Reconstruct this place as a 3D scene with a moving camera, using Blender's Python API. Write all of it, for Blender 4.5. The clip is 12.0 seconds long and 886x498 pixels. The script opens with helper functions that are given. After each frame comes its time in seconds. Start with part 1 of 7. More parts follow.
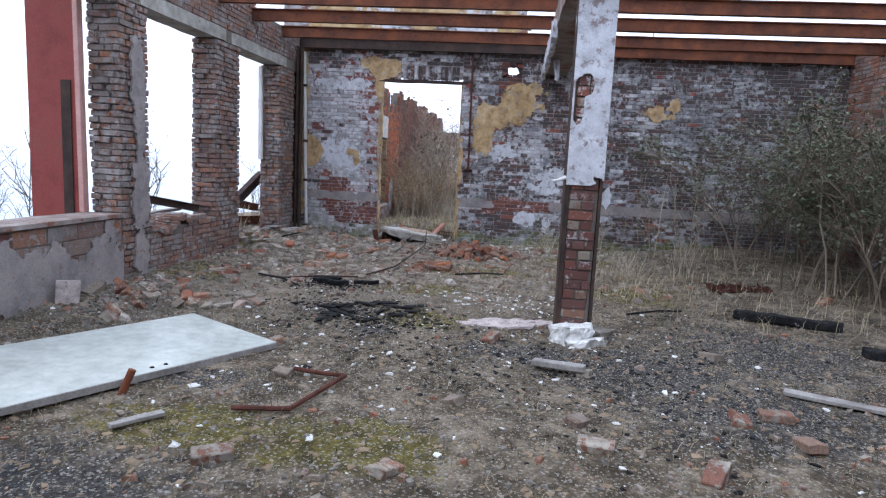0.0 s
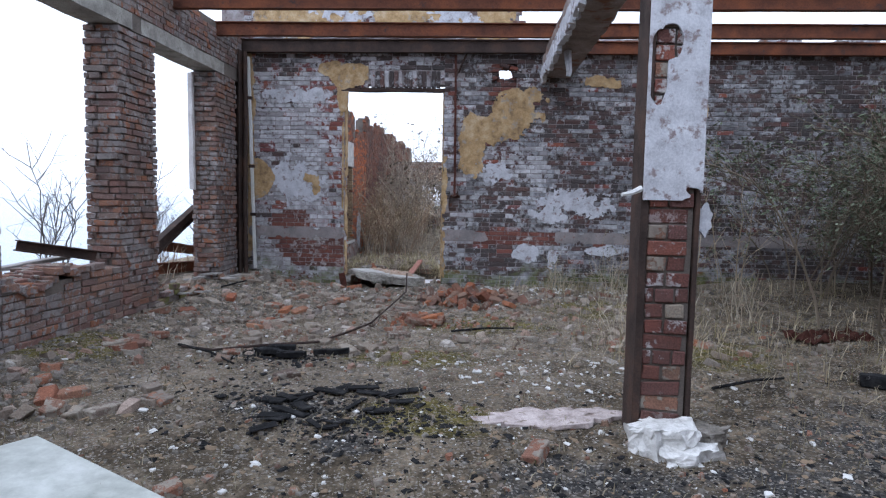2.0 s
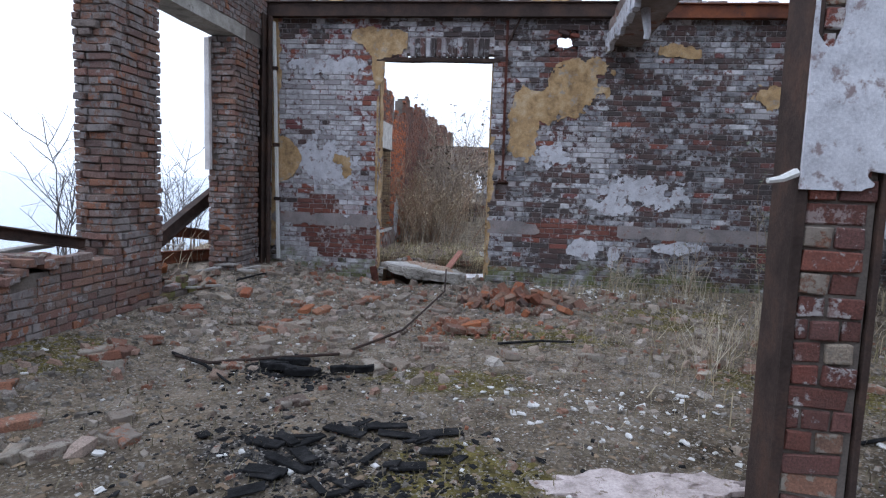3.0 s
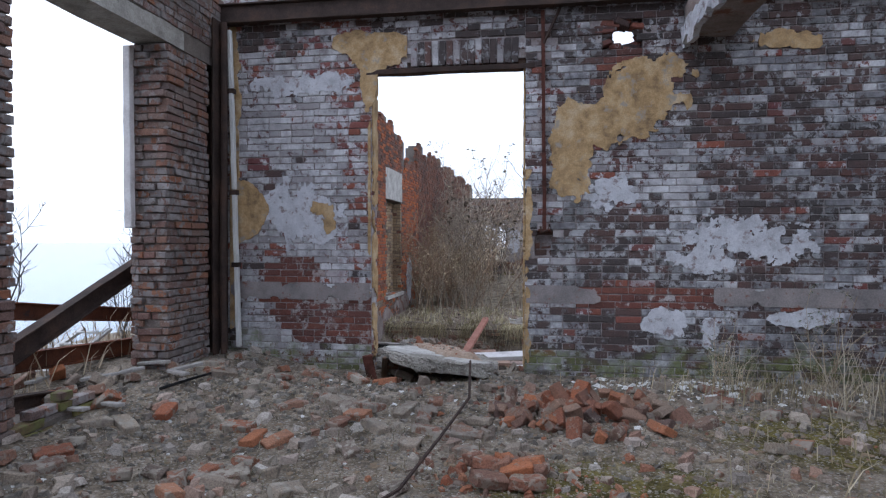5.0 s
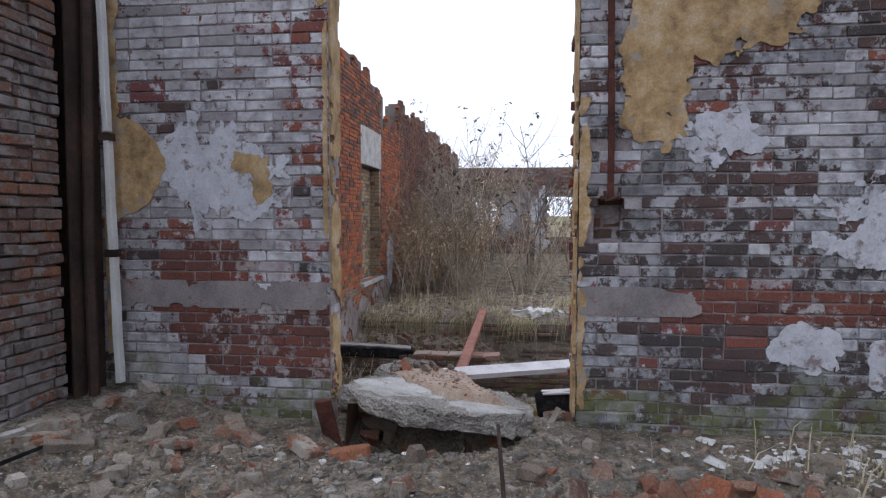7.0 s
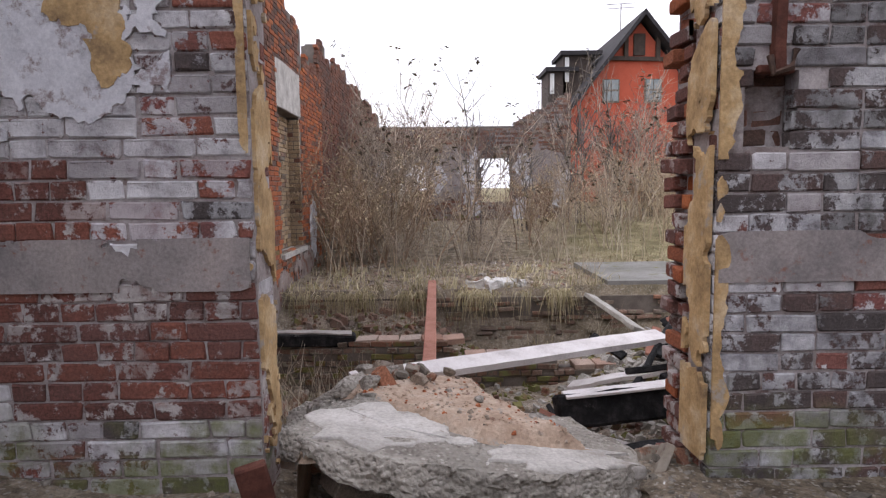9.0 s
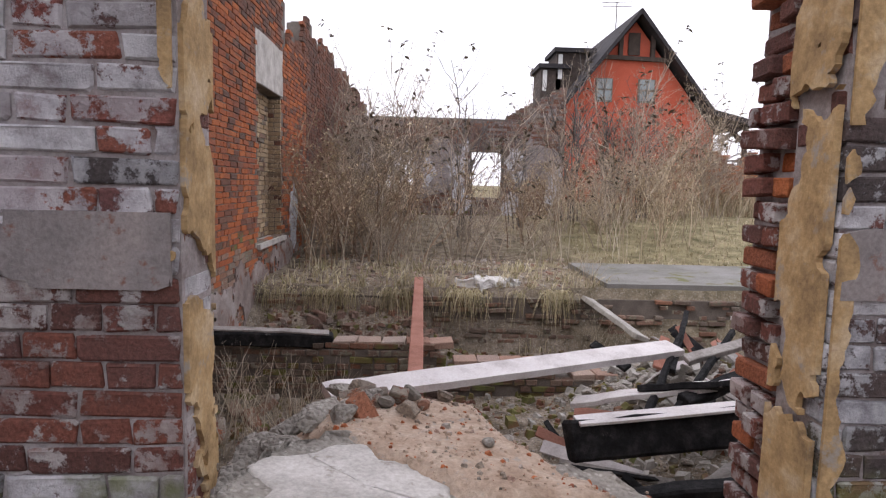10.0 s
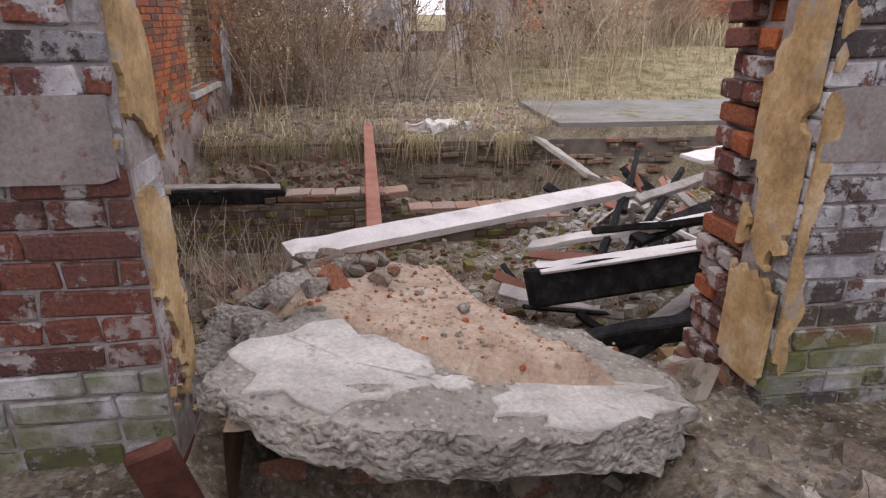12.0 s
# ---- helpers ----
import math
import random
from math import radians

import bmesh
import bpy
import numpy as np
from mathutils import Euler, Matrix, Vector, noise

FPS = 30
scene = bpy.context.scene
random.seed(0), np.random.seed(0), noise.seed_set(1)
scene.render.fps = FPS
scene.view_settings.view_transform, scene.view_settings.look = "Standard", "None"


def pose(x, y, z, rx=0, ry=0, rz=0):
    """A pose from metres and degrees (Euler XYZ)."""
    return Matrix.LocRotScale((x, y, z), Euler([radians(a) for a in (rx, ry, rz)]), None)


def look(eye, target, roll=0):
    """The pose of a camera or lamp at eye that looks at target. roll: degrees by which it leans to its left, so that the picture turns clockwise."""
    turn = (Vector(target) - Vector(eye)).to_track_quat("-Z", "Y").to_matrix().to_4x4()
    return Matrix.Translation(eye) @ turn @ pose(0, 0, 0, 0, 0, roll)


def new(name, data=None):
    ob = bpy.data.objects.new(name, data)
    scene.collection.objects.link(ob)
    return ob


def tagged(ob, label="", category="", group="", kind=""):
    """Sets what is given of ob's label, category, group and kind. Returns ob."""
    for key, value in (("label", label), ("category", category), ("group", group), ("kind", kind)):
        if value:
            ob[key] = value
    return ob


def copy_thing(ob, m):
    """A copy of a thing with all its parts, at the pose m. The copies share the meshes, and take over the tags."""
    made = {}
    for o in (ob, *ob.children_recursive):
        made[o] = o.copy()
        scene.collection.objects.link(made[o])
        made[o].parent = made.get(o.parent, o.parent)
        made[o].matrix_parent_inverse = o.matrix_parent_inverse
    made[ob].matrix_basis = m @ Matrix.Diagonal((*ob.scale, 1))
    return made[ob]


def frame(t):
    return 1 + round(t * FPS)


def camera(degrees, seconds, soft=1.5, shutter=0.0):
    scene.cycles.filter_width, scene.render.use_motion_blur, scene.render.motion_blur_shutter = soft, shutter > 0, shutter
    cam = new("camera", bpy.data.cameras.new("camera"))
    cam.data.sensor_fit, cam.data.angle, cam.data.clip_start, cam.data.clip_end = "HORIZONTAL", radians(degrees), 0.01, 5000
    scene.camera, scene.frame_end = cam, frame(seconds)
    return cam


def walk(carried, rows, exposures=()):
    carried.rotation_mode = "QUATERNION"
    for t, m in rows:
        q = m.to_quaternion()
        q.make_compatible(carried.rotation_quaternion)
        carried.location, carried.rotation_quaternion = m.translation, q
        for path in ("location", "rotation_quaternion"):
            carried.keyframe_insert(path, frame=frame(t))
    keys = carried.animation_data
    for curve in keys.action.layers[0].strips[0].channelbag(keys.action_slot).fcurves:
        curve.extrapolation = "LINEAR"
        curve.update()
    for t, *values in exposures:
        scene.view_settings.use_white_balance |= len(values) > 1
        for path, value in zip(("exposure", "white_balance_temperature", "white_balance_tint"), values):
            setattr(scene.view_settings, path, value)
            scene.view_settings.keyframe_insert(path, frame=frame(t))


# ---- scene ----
cam = camera(70.9, 12.0, soft=1.25)
PATH = [
    (0, (0.219, -0.078, 1.85), (-0.003, 1.891, 1.576), 2.9),
    (0.5, (0.049, 0.387, 1.774), (-0.071, 2.358, 1.457), 1.0),
    (1, (-0.083, 1.029, 1.676), (-0.389, 2.989, 1.418), -0.8),
    (1.5, (-0.157, 1.655, 1.661), (-0.329, 3.639, 1.481), 2.1),
    (2, (-0.293, 2.225, 1.683), (-0.418, 4.215, 1.522), 1.1),
    (2.5, (-0.365, 2.804, 1.7), (-0.687, 4.774, 1.583), 0.9),
    (3, (-0.446, 3.389, 1.665), (-0.694, 5.363, 1.459), 2.1),
    (3.2, (-0.501, 3.665, 1.706), (-0.755, 5.634, 1.46), 1.8),
    (4.8, (-0.744, 5.609, 1.663), (-1.007, 7.588, 1.555), -0.4),
    (5, (-0.756, 5.889, 1.63), (-1.076, 7.863, 1.605), 0.1),
    (5.5, (-0.829, 6.528, 1.618), (-1.188, 8.496, 1.595), -0.0),
    (6, (-0.978, 7.164, 1.676), (-1.262, 9.143, 1.667), -0.6),
    (6.5, (-1.11, 7.749, 1.666), (-1.471, 9.716, 1.628), -0.3),
    (7, (-1.277, 8.265, 1.627), (-1.535, 10.245, 1.521), 0.1),
    (7.2, (-1.354, 8.469, 1.617), (-1.538, 10.456, 1.491), 0.1),
    (8.8, (-1.884, 9.933, 1.358), (-1.884, 11.925, 1.184), -1.7),
    (9, (-1.914, 10.06, 1.35), (-1.893, 12.05, 1.157), -0.7),
    (9.5, (-1.94, 10.45, 1.29), (-1.899, 12.443, 1.125), -2.2),
    (10, (-1.969, 10.72, 1.272), (-1.897, 12.708, 1.066), 1.4),
    (10.5, (-2.067, 10.849, 1.372), (-2.125, 12.845, 1.258), 0.5),
    (11, (-2.044, 10.851, 1.368), (-1.968, 12.821, 1.032), -1.1),
    (11.5, (-2.037, 10.863, 1.374), (-1.853, 12.81, 0.958), -1.0),
    (12, (-2.036, 10.827, 1.346), (-1.8, 12.684, 0.641), 0.2),
]
walk(cam, [(t, look(eye, target, roll)) for t, eye, target, roll in PATH], [(0, 0.6, 5500, 12), (3.2, 0.26, 5500, 12), (7.2, 0.2, 5800, 14), (9, 0.52, 6350, 19), (10.5, 0.47, 6450, 20), (12, 0.6, 6600, 21)])

# ---- light ----
world = bpy.data.worlds.new("overcast_sky")
scene.world = world
world.use_nodes = True
wn, wl = world.node_tree.nodes, world.node_tree.links
wn.clear()
sky = wn.new("ShaderNodeTexSky")
sky.sky_type, sky.sun_disc = "NISHITA", False
sky.sun_elevation, sky.sun_rotation = radians(32), radians(-60)
sky.air_density, sky.dust_density, sky.ozone_density = 1.5, 6.0, 1.0
cloud = wn.new("ShaderNodeMix")
cloud.data_type = "RGBA"
cloud.inputs[0].default_value = 0.92
cloud.inputs[7].default_value = (11.6, 11.9, 12.5, 1)
bg, wo = wn.new("ShaderNodeBackground"), wn.new("ShaderNodeOutputWorld")
bg.inputs[1].default_value = 0.10
wl.new(sky.outputs[0], cloud.inputs[6])
wl.new(cloud.outputs[2], bg.inputs[0])
wl.new(bg.outputs[0], wo.inputs[0])
sun = new("sun", bpy.data.lights.new("sun", "SUN"))
sun.data.energy, sun.data.angle, sun.data.color = 0.7, radians(25), (1.0, 0.97, 0.92)
sun.matrix_world = look((0, 0, 0), (0.55, 0.35, -0.75))
scene.view_settings.exposure = 0.0


# ---- materials ----
class Mat:
    """A small builder for node materials in world-size coordinates."""

    def __init__(self, name, rough=0.85, metal=0.0):
        self.m = bpy.data.materials.new(name)
        self.m.use_nodes = True
        self.n, self.l = self.m.node_tree.nodes, self.m.node_tree.links
        self.b = self.n["Principled BSDF"]
        self.b.inputs["Roughness"].default_value = rough
        self.b.inputs["Metallic"].default_value = metal
        self.b.inputs["Specular IOR Level"].default_value = 0.5 if rough < 0.6 else 0.15
        self.geo = self.n.new("ShaderNodeNewGeometry")
        self.info = self.n.new("ShaderNodeObjectInfo")
        self.pos = self.geo.outputs["Position"]

    def put(self, a, b):
        self.l.new(a, b)

    def noise(self, scale, detail=4.0, rough=0.6, stretch=None):
        t = self.n.new("ShaderNodeTexNoise")
        t.inputs["Scale"].default_value, t.inputs["Detail"].default_value, t.inputs["Roughness"].default_value = scale, detail, rough
        if stretch:
            v = self.n.new("ShaderNodeVectorMath")
            v.operation = "MULTIPLY"
            v.inputs[1].default_value = stretch
            self.put(self.pos, v.inputs[0])
            self.put(v.outputs[0], t.inputs["Vector"])
        else:
            self.put(self.pos, t.inputs["Vector"])
        return t.outputs["Fac"]

    def cells(self, scale, feature="F1"):
        t = self.n.new("ShaderNodeTexVoronoi")
        t.feature = feature
        t.inputs["Scale"].default_value = scale
        self.put(self.pos, t.inputs["Vector"])
        return t

    def ramp(self, fac, *stops):
        r = self.n.new("ShaderNodeValToRGB")
        e = r.color_ramp.elements
        while len(e) < len(stops):
            e.new(0.5)
        for k, (p, c) in zip(e, stops):
            k.position, k.color = p, ((*c, 1) if isinstance(c, tuple) else (c, c, c, 1))
        self.put(fac, r.inputs[0])
        return r.outputs[0]

    def math(self, op, a, b=0.5):
        t = self.n.new("ShaderNodeMath")
        t.operation = op
        for k, v in ((0, a), (1, b)):
            if isinstance(v, (int, float)):
                t.inputs[k].default_value = v
            else:
                self.put(v, t.inputs[k])
        return t.outputs[0]

    def mix(self, fac, a, b, mode="MIX"):
        t = self.n.new("ShaderNodeMix")
        t.data_type, t.blend_type = "RGBA", mode
        for k, v in ((0, fac), (6, a), (7, b)):
            if isinstance(v, tuple):
                t.inputs[k].default_value = (*v, 1)
            elif isinstance(v, (int, float)):
                t.inputs[k].default_value = v
            else:
                self.put(v, t.inputs[k])
        return t.outputs[2]

    def rnd(self):
        """One number a piece: by object for pieces of their own, by island in joined meshes."""
        return self.math("FRACT", self.math("ADD", self.info.outputs["Random"], self.geo.outputs["Random Per Island"]))

    def axis(self, k):
        t = self.n.new("ShaderNodeSeparateXYZ")
        self.put(self.pos, t.inputs[0])
        return t.outputs[k]

    def patches(self, *spots):
        """Highest of several soft ovals on the ground (x, y, half-widths): 1 in the middle, 0 at the rim."""
        x, y, best = self.axis(0), self.axis(1), None
        for cx, cy, rx, ry in spots:
            u = self.math("POWER", self.math("ABSOLUTE", self.math("MULTIPLY", self.math("SUBTRACT", x, cx), 1 / rx)), 2.0)
            v = self.math("POWER", self.math("ABSOLUTE", self.math("MULTIPLY", self.math("SUBTRACT", y, cy), 1 / ry)), 2.0)
            one = self.math("SUBTRACT", 1.0, self.math("ADD", u, v))
            best = one if best is None else self.math("MAXIMUM", best, one)
        return best

    def bump(self, h, strength=0.4, dist=0.01):
        t = self.n.new("ShaderNodeBump")
        t.inputs["Strength"].default_value, t.inputs["Distance"].default_value = strength, dist
        self.put(h, t.inputs["Height"])
        self.put(t.outputs[0], self.b.inputs["Normal"])
        return self

    def color(self, c):
        if isinstance(c, tuple):
            self.b.inputs["Base Color"].default_value = (*c, 1)
        else:
            self.put(c, self.b.inputs["Base Color"])
        return self


def brick_mat(name, reds, paint=None, cover=0.5, soot=0.25, moss=False):
    """Fired brick, by choice under worn limewash. cover: how much of the wash is left."""
    k = Mat(name, 0.9)
    r = k.rnd()
    c = k.ramp(r, *[(i / (len(reds) - 1), v) for i, v in enumerate(reds)])
    grain = k.noise(90, 5, 0.7)
    c = k.mix(0.5, c, k.ramp(grain, (0.3, 0.05), (0.7, 0.92)), "OVERLAY")
    if paint:
        wear = k.math("ADD", k.math("MULTIPLY", k.noise(1.6, 4, 0.6), 0.7), k.math("MULTIPLY", k.noise(13, 7, 0.72), 1.25))
        wear = k.math("ADD", wear, k.math("MULTIPLY", r, 0.1))
        edge = 0.71 + 0.55 * cover
        left = k.ramp(k.math("SUBTRACT", wear, edge - 0.5), (0.475, 1.0), (0.54, 0.0))
        tone = k.ramp(k.noise(11, 5, 0.7), (0.32, paint[2]), (0.45, paint[0]), (0.62, paint[1]))
        tone = k.mix(k.ramp(k.math("FRACT", k.math("MULTIPLY", r, 7.3)), (0.45, 0.0), (1.0, 0.72)), tone, paint[2])
        c = k.mix(left, c, tone)
        grain = k.math("ADD", grain, k.math("MULTIPLY", left, 0.5))
    dirt = k.ramp(k.math("ADD", k.math("MULTIPLY", k.noise(0.9, 4, 0.6), 0.6), k.math("MULTIPLY", k.noise(8, 6, 0.75), 0.45)), (0.46, 0.0), (0.68, min(1.0, soot * 2.4)))
    c = k.mix(dirt, c, (0.06, 0.055, 0.055))
    if moss:
        z = k.axis(2)
        low = k.ramp(k.math("ADD", k.math("MULTIPLY", z, 0.9), k.math("MULTIPLY", k.noise(1.6, 4), 0.9)), (0.85, 0.9), (1.12, 0.0))
        c = k.mix(k.math("MULTIPLY", low, k.ramp(k.noise(5, 5), (0.4, 0.0), (0.55, 0.85))), c, (0.15, 0.17, 0.055))
    k.color(c)
    return k.bump(k.math("ADD", grain, k.noise(30, 4)), 0.75, 0.008).m


def plain_mat(name, tones, scale=6.0, rough=0.85, metal=0.0, fine=70.0, bump=0.4, stretch=None, spots=None):
    k = Mat(name, rough, metal)
    n = k.noise(scale, 6, 0.65, stretch)
    c = k.ramp(n, *[(0.3 + 0.4 * i / (len(tones) - 1), v) for i, v in enumerate(tones)])
    f = k.noise(fine, 5, 0.7, stretch)
    c = k.mix(0.3, c, k.ramp(f, (0.3, 0.1), (0.7, 0.85)), "OVERLAY")
    if spots:
        c = k.mix(k.ramp(k.noise(spots[0], 5, 0.7), (spots[1], 0.0), (spots[1] + 0.08, 1.0)), c, spots[2])
    k.color(c)
    return k.bump(k.math("ADD", n, f), bump, 0.008).m


M = {}
M["wash"] = brick_mat("limewashed_brick", [(0.2, 0.085, 0.072), (0.13, 0.085, 0.082), (0.23, 0.09, 0.072), (0.115, 0.082, 0.08)],
                      ((0.53, 0.52, 0.545), (0.72, 0.715, 0.735), (0.28, 0.25, 0.255)), 0.76, 0.2, True)
# darker, greyer limewash for the wall right of the doorway
M["grimy"] = brick_mat("grey_limewashed_brick", [(0.13, 0.08, 0.073), (0.1, 0.078, 0.078), (0.16, 0.085, 0.073), (0.09, 0.075, 0.075)],
                       ((0.36, 0.36, 0.385), (0.6, 0.6, 0.63), (0.16, 0.15, 0.16)), 0.68, 0.3, True)
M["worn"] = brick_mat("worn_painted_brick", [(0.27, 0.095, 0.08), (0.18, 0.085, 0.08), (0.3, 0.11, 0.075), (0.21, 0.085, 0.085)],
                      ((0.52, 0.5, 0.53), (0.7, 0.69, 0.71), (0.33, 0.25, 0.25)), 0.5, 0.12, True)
M["bare"] = brick_mat("bare_brick", [(0.2, 0.077, 0.06), (0.135, 0.065, 0.055), (0.25, 0.092, 0.064), (0.165, 0.082, 0.072)],
                      ((0.42, 0.38, 0.37), (0.6, 0.57, 0.56), (0.26, 0.16, 0.14)), 0.36, 0.2)
# dark scorched brick, also used to put the wall's dim right end into colour
M["scorched"] = brick_mat("scorched_and_dim_brick", [(0.115, 0.085, 0.08), (0.085, 0.074, 0.073), (0.15, 0.09, 0.08)],
                          ((0.4, 0.4, 0.42), (0.56, 0.56, 0.58), (0.2, 0.2, 0.2)), 0.46, 0.34, True)
M["pier"] = brick_mat("weathered_brick", [(0.24, 0.19, 0.16), (0.28, 0.14, 0.095), (0.19, 0.16, 0.145), (0.31, 0.135, 0.075), (0.23, 0.195, 0.175), (0.24, 0.135, 0.11), (0.165, 0.13, 0.12)],
                      ((0.28, 0.25, 0.24), (0.36, 0.33, 0.32), (0.19, 0.17, 0.165)), 0.5, 0.2)
M["orange"] = brick_mat("orange_brick", [(0.36, 0.11, 0.05), (0.45, 0.15, 0.06), (0.27, 0.1, 0.06), (0.4, 0.12, 0.045)], None, 0, 0.15)
M["bankbrick"] = brick_mat("damp_old_brick", [(0.25, 0.15, 0.11), (0.16, 0.12, 0.095), (0.32, 0.2, 0.15), (0.2, 0.17, 0.14), (0.28, 0.14, 0.09)], ((0.28, 0.26, 0.2), (0.36, 0.33, 0.26), (0.17, 0.16, 0.1)), 0.4, 0.2)
M["fragments"] = brick_mat("dusty_fragments", [(0.3, 0.25, 0.2), (0.2, 0.16, 0.13), (0.4, 0.35, 0.29), (0.3, 0.17, 0.12), (0.48, 0.44, 0.39), (0.16, 0.13, 0.11)], None, 0, 0.12)
M["heapbrick"] = brick_mat("mixed_orange_brick", [(0.38, 0.13, 0.06), (0.2, 0.13, 0.1), (0.3, 0.11, 0.06), (0.3, 0.23, 0.175), (0.42, 0.16, 0.075), (0.14, 0.1, 0.085)], ((0.34, 0.28, 0.22), (0.42, 0.36, 0.3), (0.24, 0.17, 0.13)), 0.36, 0.2)
M["buff"] = brick_mat("buff_brick", [(0.42, 0.31, 0.19), (0.34, 0.24, 0.15), (0.48, 0.37, 0.24), (0.26, 0.19, 0.14)], None, 0, 0.15)
M["dustbrick"] = brick_mat("dusty_pale_brick", [(0.42, 0.32, 0.26), (0.36, 0.2, 0.14), (0.48, 0.4, 0.34), (0.33, 0.24, 0.2)], None, 0, 0.1)
M["dullred"] = brick_mat("dull_red_brick", [(0.21, 0.09, 0.06), (0.17, 0.085, 0.06), (0.26, 0.12, 0.08), (0.14, 0.09, 0.07)], None, 0, 0.3, True)
M["rubble"] = brick_mat("loose_brick", [(0.24, 0.11, 0.075), (0.28, 0.15, 0.1), (0.17, 0.13, 0.105), (0.34, 0.14, 0.08), (0.26, 0.21, 0.165), (0.36, 0.3, 0.235), (0.19, 0.145, 0.12)],
                        ((0.32, 0.28, 0.23), (0.42, 0.38, 0.32), (0.22, 0.18, 0.15)), 0.52, 0.16)
M["mortar"] = plain_mat("lime_mortar", [(0.19, 0.155, 0.148), (0.33, 0.295, 0.29), (0.48, 0.455, 0.46)], 6, spots=(9, 0.57, (0.17, 0.12, 0.11)))
M["pinkpale"] = plain_mat("pale_torn_board", [(0.27, 0.23, 0.21), (0.47, 0.4, 0.38), (0.62, 0.55, 0.53)], 9, 0.85, spots=(14, 0.58, (0.2, 0.16, 0.12)))
M["plinth"] = plain_mat("stained_plinth", [(0.16, 0.13, 0.115), (0.27, 0.22, 0.2), (0.38, 0.34, 0.32)], 3, spots=(4, 0.55, (0.2, 0.1, 0.07)))
M["pier_mortar"] = plain_mat("dark_mortar", [(0.11, 0.094, 0.082), (0.2, 0.174, 0.152)], 5)
M["yellow"] = plain_mat("yellow_plaster", [(0.22, 0.15, 0.085), (0.47, 0.32, 0.16), (0.6, 0.48, 0.32)], 7, spots=(8, 0.58, (0.36, 0.32, 0.27)))
M["white_plaster"] = plain_mat("white_plaster", [(0.4, 0.4, 0.43), (0.56, 0.565, 0.6), (0.66, 0.665, 0.7)], 7, spots=(10, 0.55, (0.27, 0.22, 0.22)))
M["grey_plaster"] = plain_mat("grey_plaster", [(0.19, 0.175, 0.175), (0.29, 0.26, 0.255), (0.37, 0.32, 0.305)], 3.5, spots=(12, 0.6, (0.23, 0.12, 0.095)))
M["rust"] = plain_mat("rusted_steel", [(0.075, 0.036, 0.027), (0.15, 0.06, 0.036), (0.24, 0.085, 0.04)], 3.5, 0.8, 0.15, spots=(5, 0.6, (0.06, 0.045, 0.045)))
M["darksteel"] = plain_mat("dark_steel", [(0.032, 0.024, 0.021), (0.06, 0.043, 0.037), (0.1, 0.06, 0.045)], 4, 0.8, 0.1)
M["darkrust"] = plain_mat("brown_rust", [(0.05, 0.027, 0.022), (0.1, 0.04, 0.03), (0.14, 0.06, 0.045)], 9, 0.9)
M["redlead"] = plain_mat("red_painted_steel", [(0.2, 0.05, 0.045), (0.26, 0.065, 0.055), (0.23, 0.075, 0.06)], 2.5, 0.6)
M["pinkpaint"] = plain_mat("faded_pink_paint", [(0.5, 0.28, 0.25), (0.6, 0.38, 0.34)], 4, 0.7)
M["concrete"] = plain_mat("concrete", [(0.22, 0.21, 0.19), (0.35, 0.335, 0.3), (0.47, 0.45, 0.42)], 5, spots=(13, 0.6, (0.2, 0.19, 0.17)))


def aggregate_mat():
    """Broken concrete: stones of many greys in a pale matrix."""
    k = Mat("broken_concrete", 0.93)
    v = k.cells(55)
    stone = k.ramp(k.math("FRACT", k.math("MULTIPLY", k.ramp(v.outputs["Color"], (0, 0.0), (1, 1.0)), 5.1)), (0.0, (0.16, 0.145, 0.125)), (0.5, (0.36, 0.335, 0.295)), (1.0, (0.54, 0.515, 0.465)))
    c = k.mix(k.ramp(v.outputs["Distance"], (0.25, 0.85), (0.5, 0.0)), k.ramp(k.noise(6, 6), (0.35, (0.22, 0.2, 0.175)), (0.65, (0.48, 0.45, 0.4))), stone)
    c = k.mix(k.ramp(k.noise(3, 5), (0.5, 0.0), (0.7, 0.6)), c, (0.17, 0.16, 0.14))
    k.color(c)
    return k.bump(k.math("ADD", k.math("MULTIPLY", v.outputs["Distance"], -1.2), k.noise(70, 5)), 1.0, 0.012).m


M["aggregate"] = aggregate_mat()
M["pale_concrete"] = plain_mat("pale_concrete", [(0.31, 0.29, 0.265), (0.46, 0.44, 0.41), (0.59, 0.57, 0.54)], 5, spots=(9, 0.62, (0.3, 0.27, 0.235)))
M["char"] = plain_mat("charred_wood", [(0.007, 0.007, 0.008), (0.018, 0.018, 0.019), (0.045, 0.044, 0.044)], 11, 0.97, 0, 45, 1.0, spots=(6, 0.64, (0.22, 0.21, 0.205)))
M["greywood"] = plain_mat("grey_wood", [(0.2, 0.185, 0.17), (0.32, 0.3, 0.28), (0.4, 0.38, 0.36)], 5, 0.85, 0, 50, 0.5)
M["whitewood"] = plain_mat("bleached_board", [(0.5, 0.47, 0.46), (0.66, 0.63, 0.62), (0.74, 0.72, 0.71)], 4, 0.7)
M["redwood"] = plain_mat("reddish_beam", [(0.26, 0.115, 0.08), (0.36, 0.17, 0.125), (0.4, 0.2, 0.15)], 4, 0.75)
M["whitepaint"] = plain_mat("white_paint", [(0.62, 0.62, 0.6), (0.74, 0.74, 0.72)], 5, 0.55)
M["slatdoor"] = plain_mat("dirty_white_board", [(0.38, 0.4, 0.36), (0.48, 0.5, 0.46), (0.55, 0.57, 0.53)], 2.2, 0.35, 0, 9, 0.08, spots=(5, 0.68, (0.36, 0.38, 0.32)))
